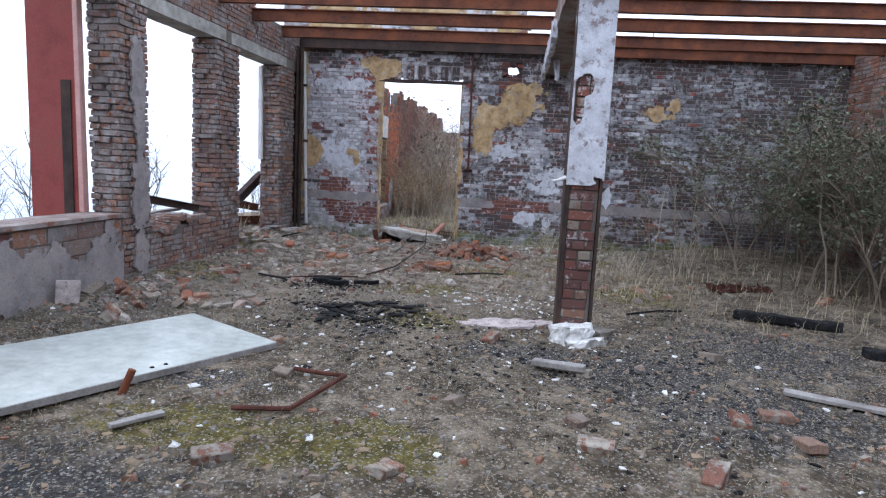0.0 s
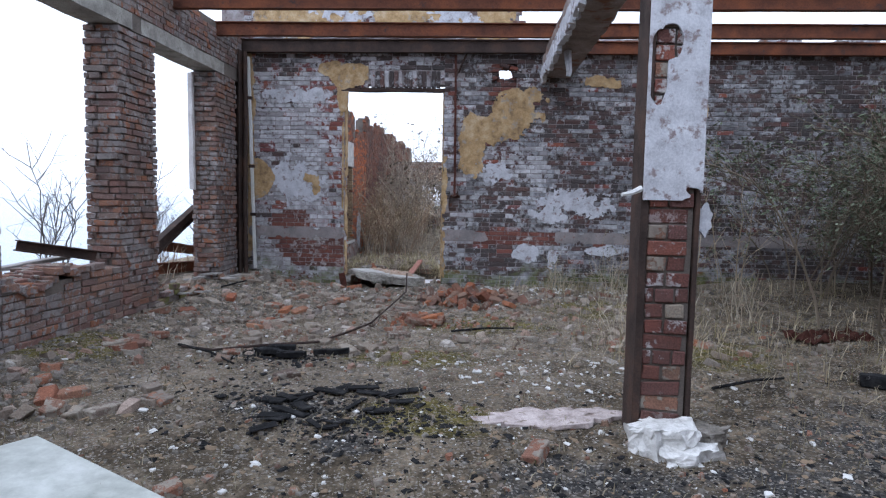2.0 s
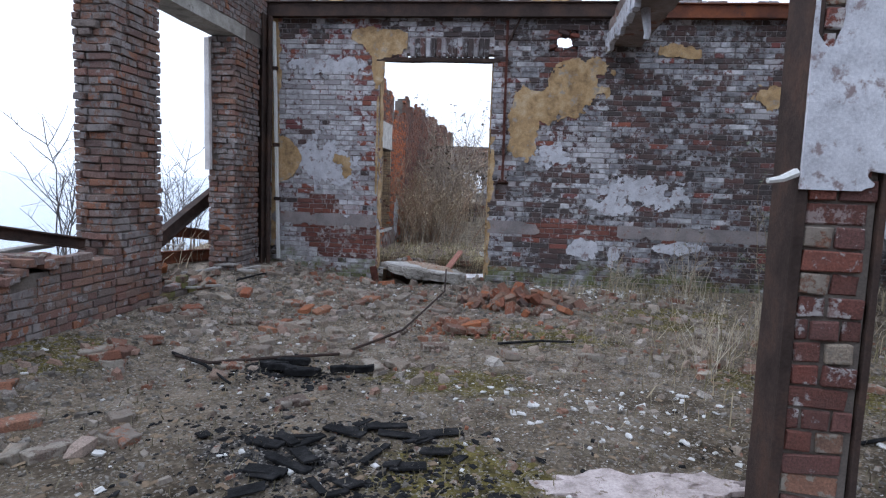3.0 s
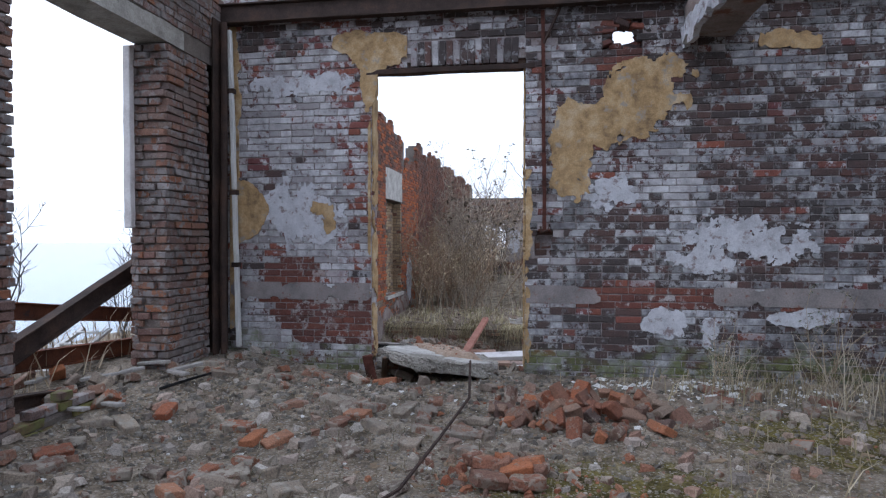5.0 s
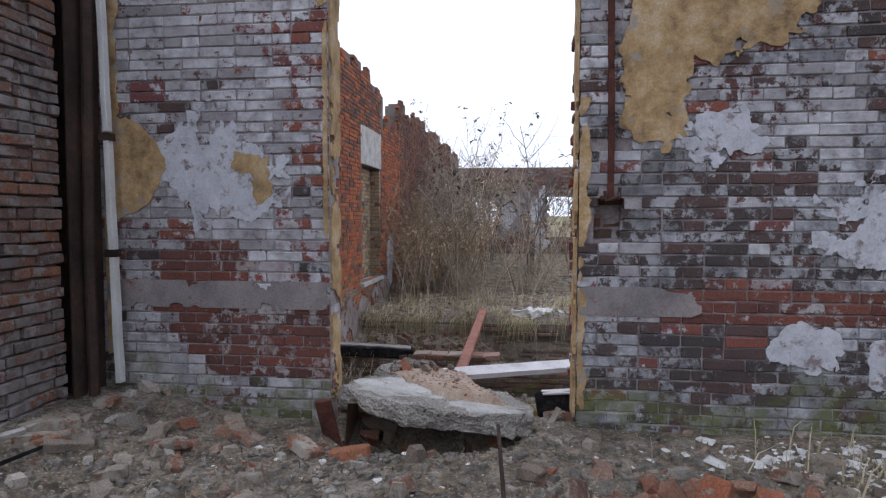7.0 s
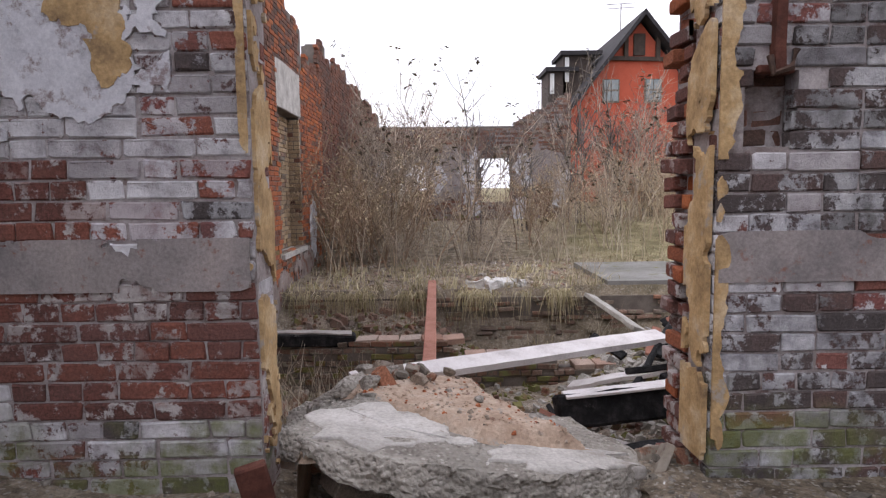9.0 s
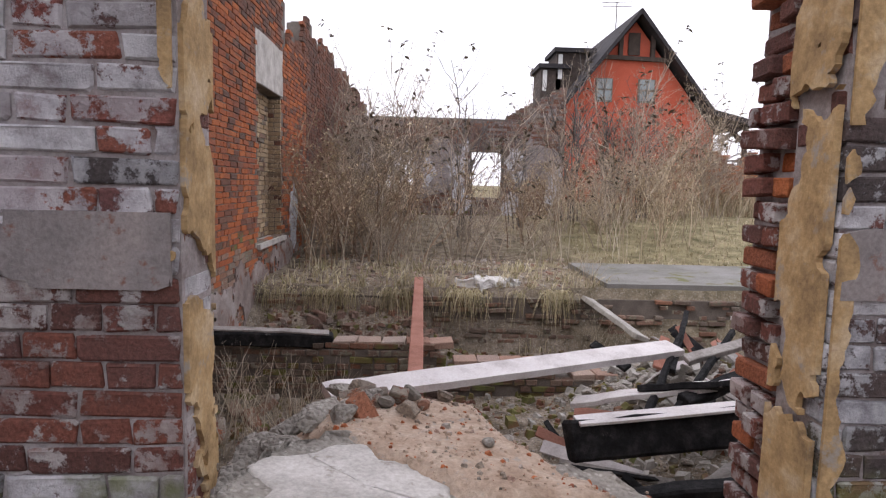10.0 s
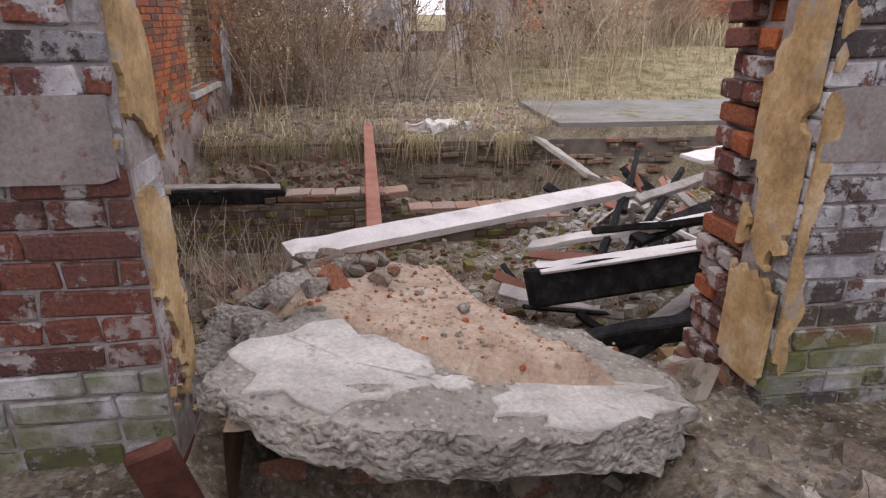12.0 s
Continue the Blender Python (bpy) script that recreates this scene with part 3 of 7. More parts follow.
class Brickwork:
    """Collects the bricks of one wall, then lays them: single bricks near a spot, the rest in joined meshes."""

    def __init__(self, seed):
        self.rng = random.Random(seed)
        self.items = []

    def face(self, o, u, n, length, z0, z1, pick, keep=None, proud=0.004, depth=0.055, ragged=0.0, joint=JOINT, start=0, course=COURSE):
        """Courses over a face from o along u (both horizontal), looking along n."""
        rng = self.rng
        u, n = Vector(u), Vector(n)
        row = start
        z = z0
        while z + course * 0.6 < z1:
            x = -rng.choice((0, HEAD, HEAD * 0.5, STRETCH * 0.75)) if row % 2 else -rng.choice((0, HEAD))
            while x < length - 0.03:
                if row % 2:
                    ln = HEAD if rng.random() < 0.68 else STRETCH
                else:
                    ln = STRETCH if rng.random() < 0.8 else HEAD
                a, b = max(x, 0.0), min(x + ln, length)
                x += ln
                if b - a < 0.035:
                    continue
                if keep and not keep((a + b) / 2, z + course / 2):
                    continue
                mat = pick((a + b) / 2, z + course / 2, rng)
                if mat is None:
                    continue
                out = proud + rng.uniform(-0.003, 0.004) + (rng.uniform(-ragged, ragged) if ragged else 0)
                c = Vector(o) + u * ((a + b) / 2) + n * (out - depth / 2)
                self.items.append((c.x, c.y, z + course / 2, b - a - joint, depth, course - joint, math.atan2(u.y, u.x), mat, rng.uniform(-0.02, 0.02) * (1 + 2 * (ragged > 0))))
            z += course
            row += 1

    def lay(self, parent, near, count=300, name="brick"):
        rng = self.rng
        order = sorted(self.items, key=lambda i: (i[0] - near[0]) ** 2 + (i[1] - near[1]) ** 2 + (i[2] - near[2]) ** 2)
        shapes = {}
        for it in order[:count]:
            cx, cy, cz, lx, ly, lz, ang, mat, tilt = it
            key = (round(lx, 2), mat, rng.randrange(5))
            if key not in shapes:
                v, f = brick_shape(key[0], ly, lz, random.Random(str(key)), 0.0055, 0.005)
                shapes[key] = mesh_of(name, v, f, M[mat])
            ob = new(name, shapes[key])
            ob.matrix_basis = Matrix.Translation((cx, cy, cz)) @ Matrix.Rotation(ang, 4, "Z") @ Matrix.Rotation(tilt, 4, "Y")
            ob.parent = parent
        byname = {}
        for it in order[count:]:
            byname.setdefault(it[7], []).append(it)
        for mat, its in byname.items():
            V, F = [], []
            for cx, cy, cz, lx, ly, lz, ang, _, tilt in its:
                v, f = brick_shape(lx, ly, lz, rng)
                ca, sa, b = math.cos(ang), math.sin(ang), len(V)
                V += [(cx + x * ca - y * sa, cy + x * sa + y * ca, cz + z - x * tilt) for x, y, z in v]
                F += [tuple(i + b for i in q) for q in f]
            ob = new("brickwork", mesh_of("brickwork", V, F, M[mat]))
            ob.parent = parent
            tagged(ob, kind="stuff")


def core(name, boxes, mat, label, parent=None):
    bm = bmesh.new()
    for b in boxes:
        box(bm, *b)
    ob = part(name, bm, mat, parent)
    if parent is None:
        tagged(ob, label, "wall", kind="structure")
    return ob


WALL_Y, LEFT_X, DOOR_L, DOOR_R, DOOR_T = 12.215, -4.185, -2.542, -0.947, 3.40
RIGHT_X = 6.05
R = random.Random(5)


def blob_sheet(name, parent, mat, plane, blobs, lo, hi, thick=0.006, cell=0.035, ragged=0.5, seed=0.0, freq=4.0, label="", gaps=()):
    """A thin flaking skin on an upright wall, where soft ovals roughened by noise reach 0. plane(u, z, d) gives the place."""
    nu, nz = int((hi[0] - lo[0]) / cell) + 1, int((hi[1] - lo[1]) / cell) + 1

    def val(u, z):
        best = max(1 - math.sqrt(((u - b[0]) / b[2]) ** 2 + ((z - b[1]) / b[3]) ** 2) for b in blobs)
        p = Vector((u * freq + seed, z * freq, seed))
        for b in gaps:
            best = min(best, math.sqrt(((u - b[0]) / b[2]) ** 2 + ((z - b[1]) / b[3]) ** 2) - 1)
        return best + ragged * (noise.noise(p) + 0.5 * noise.noise(p * 3.1) + 0.3 * noise.noise(p * 7.3))
    on = [[val(lo[0] + (i + 0.5) * cell, lo[1] + (j + 0.5) * cell) > 0 for i in range(nu)] for j in range(nz)]
    V, F, index, flat = [], [], {}, {}

    def settle(i, j):
        """Grid corners on the rim slide onto the skin's true edge."""
        if (i, j) not in flat:
            u, z = lo[0] + i * cell, lo[1] + j * cell
            near = [on[b][a] for a in (i - 1, i) for b in (j - 1, j) if 0 <= a < nu and 0 <= b < nz]
            if not all(near):
                h = cell * 0.3
                v0 = val(u, z)
                gu, gz = (val(u + h, z) - v0) / h, (val(u, z + h) - v0) / h
                g2 = gu * gu + gz * gz + 1e-6
                du, dz = -v0 * gu / g2, -v0 * gz / g2
                m = max(1.0, math.hypot(du, dz) / (cell * 0.75))
                u, z = u + du / m, z + dz / m
            flat[(i, j)] = (min(max(u, lo[0]), hi[0]), min(max(z, lo[1]), hi[1]))
        return flat[(i, j)]

    def vert(i, j, d):
        key = (i, j, d)
        if key not in index:
            u, z = settle(i, j)
            w = noise.noise(Vector((u * 9, z * 9, seed)))
            index[key] = len(V)
            V.append(plane(u, z, (thick * (1 + 0.35 * w) if d else -0.004)))
        return index[key]
    for j in range(nz):
        for i in range(nu):
            if not on[j][i]:
                continue
            F.append((vert(i, j, 1), vert(i + 1, j, 1), vert(i + 1, j + 1, 1), vert(i, j + 1, 1)))
            for di, dj, a, b in ((0, -1, (0, 0), (1, 0)), (1, 0, (1, 0), (1, 1)), (0, 1, (1, 1), (0, 1)), (-1, 0, (0, 1), (0, 0))):
                ii, jj = i + di, j + dj
                if not (0 <= ii < nu and 0 <= jj < nz and on[jj][ii]):
                    F.append((vert(i + a[0], j + a[1], 0), vert(i + b[0], j + b[1], 0), vert(i + b[0], j + b[1], 1), vert(i + a[0], j + a[1], 1)))
    if not F:
        return None
    ob = new(name, mesh_of(name, V, F, mat))
    ob.parent = parent
    if label:
        tagged(ob, label)
    return ob


# back wall: openings and ragged tops
def top_back(x):
    if x < 0.18:
        return 5.35 + 0.25 * math.sin(x * 3.1) + 0.12 * math.sin(x * 11)
    return 4.2 + 0.05 * math.sin(x * 5) - 0.16 * max(0, math.sin(x * 2.1 + 1))


HOLE = (-0.2, 0.19, 3.52, 3.79)
NICHE = (-0.85, -0.665, 1.48, 1.74)
back_boxes = []
back = WALL_Y + 0.008
for leaf, (ya, yb, dl, dr) in enumerate(((back, 12.43, DOOR_L, DOOR_R + 0.012), (12.43, 12.66, DOOR_L - 0.08, DOOR_R + 0.035))):
    e = 0.001 * leaf
    back_boxes.append((-4.55, dl, ya + e, yb, -1.1, 3.3 + e))
    if leaf:
        back_boxes.append((dr, HOLE[0], ya + e, yb, -1.1, 3.3 + e))
    else:
        back_boxes += [(dr, NICHE[0], ya, yb, -1.1, 3.3), (NICHE[1], HOLE[0], ya, yb, -1.1, 3.3), (NICHE[0], NICHE[1], ya, yb, -1.1, NICHE[2]), (NICHE[0], NICHE[1], ya, yb, NICHE[3], 3.3), (NICHE[0], NICHE[1], 12.31, yb, NICHE[2], NICHE[3])]
    back_boxes.append((HOLE[0], HOLE[1], ya + e, yb, -1.1, HOLE[2] + 0.05 * leaf))
    back_boxes.append((HOLE[1], RIGHT_X + 0.4, ya + e, yb, -1.1, 3.3 + e))
    back_boxes.append((-4.55, dl, ya + e, yb, 3.3, 4.0))
    back_boxes.append((dl, dr, ya + e, yb, DOOR_T + 0.08 + 0.13 * leaf, 4.0))
    back_boxes.append((dr, HOLE[0], ya + e, yb, 3.3, 4.0))
    back_boxes.append((HOLE[0], HOLE[1], ya + e, yb, HOLE[3] + 0.02 + 0.17 * leaf, 4.0 + 0.02 * leaf))
    back_boxes.append((HOLE[1], RIGHT_X + 0.4, ya + e, yb, 3.3, 4.0))
x = -4.55
while x < RIGHT_X + 0.4:
    back_boxes.append((x, min(x + 0.25, RIGHT_X + 0.4), back, 12.62, 4.0, top_back(x + 0.12) - 0.04))
    x += 0.25
wall_back = core("wall_back", back_boxes, M["mortar"], "tall limewashed brick wall with a doorway, paint flaking")

# left wall: piers, breast walls and lintels
T_L = 0.37
XO = LEFT_X - T_L
P1, P2, P3 = (6.47, 7.0), (8.7, 9.46), (11.15, 11.86)
left_boxes = [(XO + .024, LEFT_X - .024, a + .024, b - .024, -0.6, 3.46) for a, b in (P1, P2, P3)]
left_boxes += [(XO + .02, LEFT_X - .008, 0.9, 6.47, -0.6, 1.06), (XO + .02, LEFT_X - .008, 7.0, 8.7, -0.6, 0.86), (XO + .02, LEFT_X - .008, 9.46, 11.15, -0.6, 0.36),
               (XO + .008, LEFT_X - .17, 11.86, 12.225, -0.6, 3.46), (XO + .008, LEFT_X - .008, 3.6, 12.225, 3.64, 4.16), (XO, LEFT_X, -3.0, 0.9, -0.6, 4.16)]
left_boxes += [(XO + .008, LEFT_X - .008, 3.6, 4.2, -0.6, 3.64)]
left_boxes += [(XO + .008, LEFT_X - .008, a, b, 3.46, 3.64) for a, b in ((3.6, 4.2), (6.6, 6.9), (8.95, 9.2), (11.4, 12.22))]
wall_left = core("wall_left", left_boxes, M["pier_mortar"], "weathered brick wall of piers and empty window openings")
for a, b in ((4.2, 6.62), (6.88, 8.98), (9.18, 11.42)):
    lb = bmesh.new()
    box(lb, XO + 0.02, LEFT_X + 0.006, a, b, 3.465, 3.635)
    bmesh.ops.subdivide_edges(lb, edges=list(lb.edges), cuts=6, use_grid_fill=True)
    rough_up(lb, 0.012, 5, a)
    part("lintel", lb, M["concrete"], wall_left, "cracked grey concrete lintel")

# right and front walls close the room
right_boxes = [(RIGHT_X, RIGHT_X + 0.4, -3.0, 8.6, -0.5, 4.15), (RIGHT_X, RIGHT_X + 0.4, 8.6, 11.1, -0.5, 1.3), (RIGHT_X, RIGHT_X + 0.4, 8.6, 11.1, 3.5, 4.15), (RIGHT_X, RIGHT_X + 0.4, 11.1, 12.22, -0.5, 4.15)]
wall_right = core("wall_right", right_boxes, M["pier_mortar"], "dark weathered brick side wall with a window opening")
wall_front = core("wall_front", [(XO, RIGHT_X + 0.4, -3.4, -3.0, -0.5, 3.9)], M["dullred"], "plain brick end wall")

# ---- skins of the back wall ----
def on_back(u, z, d):
    return (u, WALL_Y - 0.006 - d, z)


def skin(mat, blobs, lo, hi, seed, name="plaster_patch", ragged=0.5, thick=0.006, cell=0.035, freq=4.0, label=""):
    return blob_sheet(name, wall_back, M[mat], on_back, blobs, lo, hi, thick, cell, ragged, seed, freq, label)


skin("grey_plaster", [(-3.35, 1.095, 1.6, 0.1)], (-4.12, 1.005), (-2.56, 1.19), 1.3, ragged=1.0, cell=0.025, freq=6.0, thick=0.008, label="grey cement band")
skin("grey_plaster", [(-0.66, 1.09, 0.42, 0.12)], (-0.93, 1.01), (-0.2, 1.19), 2.1, ragged=0.35, label="grey cement band")
skin("grey_plaster", [(2.9, 1.1, 2.6, 0.12)], (0.86, 1.01), (6.0, 1.19), 4.4, ragged=0.5, label="grey cement band")
skin("yellow", [(-4.05, 1.97, 0.36, 0.34)], (-4.13, 1.6), (-3.6, 2.35), 3.3, ragged=0.1, label="yellow plaster remnant")
skin("yellow", [(-4.12, 3.0, 0.11, 1.1), (-4.12, 1.2, 0.08, 0.5)], (-4.13, 0.5), (-3.95, 3.95), 3.9, ragged=0.4)
skin("yellow", [(-3.12, 1.98, 0.13, 0.06), (-3.0, 1.87, 0.06, 0.15)], (-3.35, 1.7), (-2.9, 2.1), 5.2, ragged=0.7, cell=0.02, freq=7.0)
skin("yellow", [(-2.45, 3.62, 0.33, 0.2), (-2.56, 3.3, 0.09, 0.3), (-2.75, 3.72, 0.2, 0.12)], (-3.0, 2.9), (-2.16, 3.9), 6.1, ragged=0.45)
skin("yellow", [(0.22, 3.06, 0.46, 0.3), (-0.2, 2.82, 0.5, 0.22), (-0.5, 2.55, 0.2, 0.55), (0.42, 3.3, 0.14, 0.14)], (-0.72, 1.95), (0.75, 3.5), 7.7, ragged=0.6, cell=0.028, label="yellow plaster remnant")
skin("yellow", [(1.5, 3.52, 0.28, 0.09), (2.75, 2.95, 0.24, 0.17), (3.05, 3.1, 0.1, 0.1)], (1.1, 2.6), (3.3, 3.7), 8.3, ragged=0.7, freq=6.0)
skin("yellow", [(-3.3, 4.55, 0.7, 0.4), (-1.6, 4.7, 0.9, 0.3), (-0.2, 4.5, 0.3, 0.4)], (-4.1, 4.15), (0.15, 5.1), 9.1, ragged=0.6)
skin("white_plaster", [(-3.4, 1.95, 0.42, 0.28), (-3.1, 1.72, 0.3, 0.12)], (-4.0, 1.5), (-2.8, 2.4), 10.2, ragged=0.95, thick=0.003, freq=6.0, cell=0.02, label="smooth white render")
skin("white_plaster", [(1.15, 1.62, 0.5, 0.2), (0.75, 1.45, 0.3, 0.1)], (0.4, 1.2), (1.8, 1.9), 11.4, ragged=1.05, thick=0.003, freq=6.0, cell=0.02, label="smooth white render")
skin("white_plaster", [(-0.15, 2.12, 0.22, 0.12)], (-0.62, 1.8), (1.0, 2.6), 12.9, ragged=1.1, thick=0.003, freq=6.0, cell=0.02)
skin("white_plaster", [(0.42, 0.85, 0.2, 0.14), (0.82, 0.75, 0.08, 0.14), (1.7, 0.9, 0.3, 0.09)], (0.1, 0.5), (2.1, 1.05), 13.5, ragged=0.6, thick=0.004, freq=6.0, cell=0.025)
skin("white_plaster", [(-3.3, 3.3, 0.6, 0.1)], (-4.1, 0.4), (-2.6, 3.5), 14.6, ragged=1.05, thick=0.003, freq=6.0, cell=0.02)
skin("white_plaster", [(-2.6, 4.75, 0.5, 0.4), (-0.8, 4.5, 0.35, 0.3)], (-4.1, 4.15), (0.15, 5.1), 16.1, ragged=0.7)


# plaster on the doorway's reveals
def reveal(px, sx):
    return lambda u, z, d: (px + sx * (0.004 + d), u, z)


blob_sheet("plaster_patch", wall_back, M["yellow"], reveal(DOOR_L, 1), [(12.33, 2.6, 0.15, 1.1), (12.32, 1.4, 0.12, 0.9), (12.33, 0.7, 0.1, 0.4)], (12.225, 0.3), (12.43, 3.38), 0.01, 0.017, 1.15, 2.2, 4, "yellow plaster on the reveal")
blob_sheet("plaster_patch", wall_back, M["yellow"], reveal(DOOR_R, -1), [(12.32, 2.5, 0.14, 1.2), (12.31, 1.2, 0.12, 1.0)], (12.225, 0.35), (12.43, 3.38), 0.014, 0.017, 1.0, 5.2, 4, "yellow plaster on the reveal")
skin("yellow", [(-0.92, 1.9, 0.05, 0.4), (-0.93, 1.0, 0.04, 0.4)], (-0.94, 0.4), (-0.75, 2.8), 17.3, ragged=0.8, cell=0.02)
skin("yellow", [(-2.56, 2.3, 0.02, 0.8)], (-2.58, 0.6), (-2.55, 3.0), 18.3, ragged=0.9, cell=0.01)


# ---- brick courses ----
def pick_back(u, z, rng):
    x = u + LEFT_X
    if z > 4.05:
        return "wash" if rng.random() < 0.6 else "pier"
    if ((x + 3.38) / 0.3) ** 2 + ((z - 1.3) / 0.17) ** 2 < 1 + rng.uniform(-0.2, 0.2):
        return "bare"
    if x < DOOR_L and 0.55 < z < 1.06 and x > -3.75 + 0.25 * rng.random() + 0.6 * (0.9 - z):
        return "bare"
    if -0.4 < x < 0.9 and 1.0 < z < 1.19:
        return "bare"
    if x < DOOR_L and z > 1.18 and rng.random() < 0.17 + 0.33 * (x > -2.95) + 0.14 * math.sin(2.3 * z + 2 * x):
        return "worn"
    if -0.5 < x < 0.7 and 1.95 < z < 2.5 and rng.random() < 0.8:
        return "wash"
    if -0.55 < x < 0.6 and 1.25 < z < 1.95 and rng.random() < 0.65:
        return "scorched"
    if x > -0.9 and z > 1.2 and rng.random() < 0.34 + 0.14 * math.sin(2 * z + 1.7 * x):
        return "scorched"
    # further right, more dark bricks: the dimmer end of the wall as colour
    if x > 0.9 and rng.random() < 0.2 + 0.12 * math.sin(3.1 * z + 0.8 * x):
        return "scorched"
    # dim corner: here the scorched bricks carry shade, not fire marks
    if x > 3.6 and rng.random() < 0.5:
        return "scorched"
    if z > 3.62 and rng.random() < 0.5:
        return "scorched"
    if -0.3 < x < 0.15 and 3.1 < z < 3.6 and rng.random() < 0.5:
        return "bare"
    if x > DOOR_R and z < 1.0 and rng.random() < 0.45:
        return "scorched"
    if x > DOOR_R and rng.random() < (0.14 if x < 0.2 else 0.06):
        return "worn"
    # the greyer wash takes over towards the right and low down
    if x > DOOR_R:
        return "grimy" if rng.random() < 0.62 + 0.1 * x or z < 1.0 else "wash"
    return "scorched" if rng.random() < 0.07 else "wash"


def keep_back(u, z):
    x = u + LEFT_X
    if DOOR_L - 0.02 < x < DOOR_R + 0.02 and z < DOOR_T:
        return False
    if -2.13 < x < -1.0 and DOOR_T - 0.1 < z < 3.70:
        return False
    if HOLE[0] - 0.03 < x < HOLE[1] + 0.03 and HOLE[2] - 0.02 < z < HOLE[3] + 0.03:
        return False
    if NICHE[0] - 0.03 < x < NICHE[1] + 0.03 and NICHE[2] - 0.02 < z < NICHE[3] + 0.02:
        return False
    if -0.82 < x < -0.72 and 1.7 < z < 3.9:
        return False
    return z < top_back(x) - 0.02


bw = Brickwork(1)
bw.face((LEFT_X, WALL_Y, 0), (1, 0, 0), (0, -1, 0), DOOR_L - LEFT_X, 0.115, 4.05, pick_back, keep_back, joint=0.0085, proud=0.0015)
bw.face((DOOR_L, WALL_Y, 0), (1, 0, 0), (0, -1, 0), DOOR_R - DOOR_L, 3.42, 4.05, lambda u, z, r: pick_back(u + DOOR_L - LEFT_X, z, r), lambda u, z: keep_back(u + DOOR_L - LEFT_X, z), joint=0.0085, proud=0.0015)
bw.face((DOOR_R, WALL_Y, 0), (1, 0, 0), (0, -1, 0), RIGHT_X - DOOR_R, 0.115, 4.05, lambda u, z, r: pick_back(u + DOOR_R - LEFT_X, z, r), lambda u, z: keep_back(u + DOOR_R - LEFT_X, z), joint=0.0085, proud=0.0015)
bw.face((LEFT_X, WALL_Y, 0), (1, 0, 0), (0, -1, 0), RIGHT_X - LEFT_X, 4.05, 5.7, pick_back, keep_back, ragged=0.004)
bw.face((NICHE[0], 12.305, 0), (1, 0, 0), (0, -1, 0), NICHE[1] - NICHE[0], NICHE[2], NICHE[3], lambda u, z, r: "dullred", depth=0.05, ragged=0.012)
# reveals of the doorway, the right one toothed
bw.face((DOOR_L, 12.23, 0), (0, 1, 0), (1, 0, 0), 0.2, 0.115, 3.38, lambda u, z, r: "wash" if r.random() < 0.4 else "bare", proud=0.0)
bw.face((DOOR_R + 0.012, 12.43, 0), (0, -1, 0), (-1, 0, 0), 0.2, 0.115, 3.38, lambda u, z, r: "bare", proud=0.0)
bw.face((DOOR_R + 0.03, 12.66, 0), (0, -1, 0), (-1, 0, 0), 0.22, 0.115, 3.38, lambda u, z, r: r.choice(("orange", "bare", "bare")), proud=0.03, depth=0.12, ragged=0.034, joint=0.016)
bw.face((DOOR_R + 0.4, 12.66, 0), (-1, 0, 0), (0, 1, 0), 0.36, 0.115, 3.38, lambda u, z, r: "orange", proud=0.004, depth=0.1)


def pick_left(u, z, rng):
    return "pier"


lw = Brickwork(2)
for a, b in (P1, P2, P3):
    lw.face((LEFT_X, a, 0), (0, 1, 0), (1, 0, 0), b - a, 0.04, 3.47, pick_left, proud=0.004, depth=0.1, ragged=0.018, joint=0.0115)
    lw.face((XO, a, 0), (1, 0, 0), (0, -1, 0), T_L, 0.04, 3.47, pick_left, proud=0.004, depth=0.1, ragged=0.028, start=1, joint=0.0115)
    lw.face((LEFT_X, b, 0), (-1, 0, 0), (0, 1, 0), T_L, 0.04, 3.47, pick_left, proud=0.004, depth=0.1, ragged=0.028, joint=0.0115)
    lw.face((XO, b, 0), (0, -1, 0), (-1, 0, 0), b - a, 0.4, 3.47, pick_left, depth=0.07, ragged=0.01)
lw.face((LEFT_X, 7.0, 0), (0, 1, 0), (1, 0, 0), 1.7, 0.04, 0.98, pick_left, lambda u, z: z < 0.88 + 0.1 * math.sin(u * 5 + 1.5), depth=0.09, ragged=0.01)
lw.face((LEFT_X, 9.46, 0), (0, 1, 0), (1, 0, 0), 1.69, 0.04, 0.62, lambda u, z, r: "pier" if r.random() < 0.6 else "dullred", lambda u, z: z < 0.33 + 0.2 * math.sin(u * 4), depth=0.09, ragged=0.02)
lw.face((LEFT_X, 3.6, 0), (0, 1, 0), (1, 0, 0), 8.6, 3.645, 4.28, pick_left, lambda u, z: z < 4.17 + 0.1 * math.sin(u * 2.3), depth=0.08, ragged=0.008)
for k in range(60):
    y, w = 7.02 + 1.65 * (k % 20) / 20, (k // 20)
    lw.items.append((LEFT_X - 0.07 - 0.12 * w, y + R.uniform(-0.03, 0.03), 0.885 + 0.05 * math.sin(y * 5) + R.uniform(-0.03, 0.035), 0.115, 0.22, 0.064, math.pi / 2 + R.uniform(-0.25, 0.25), "pier", R.uniform(-0.1, 0.1)))
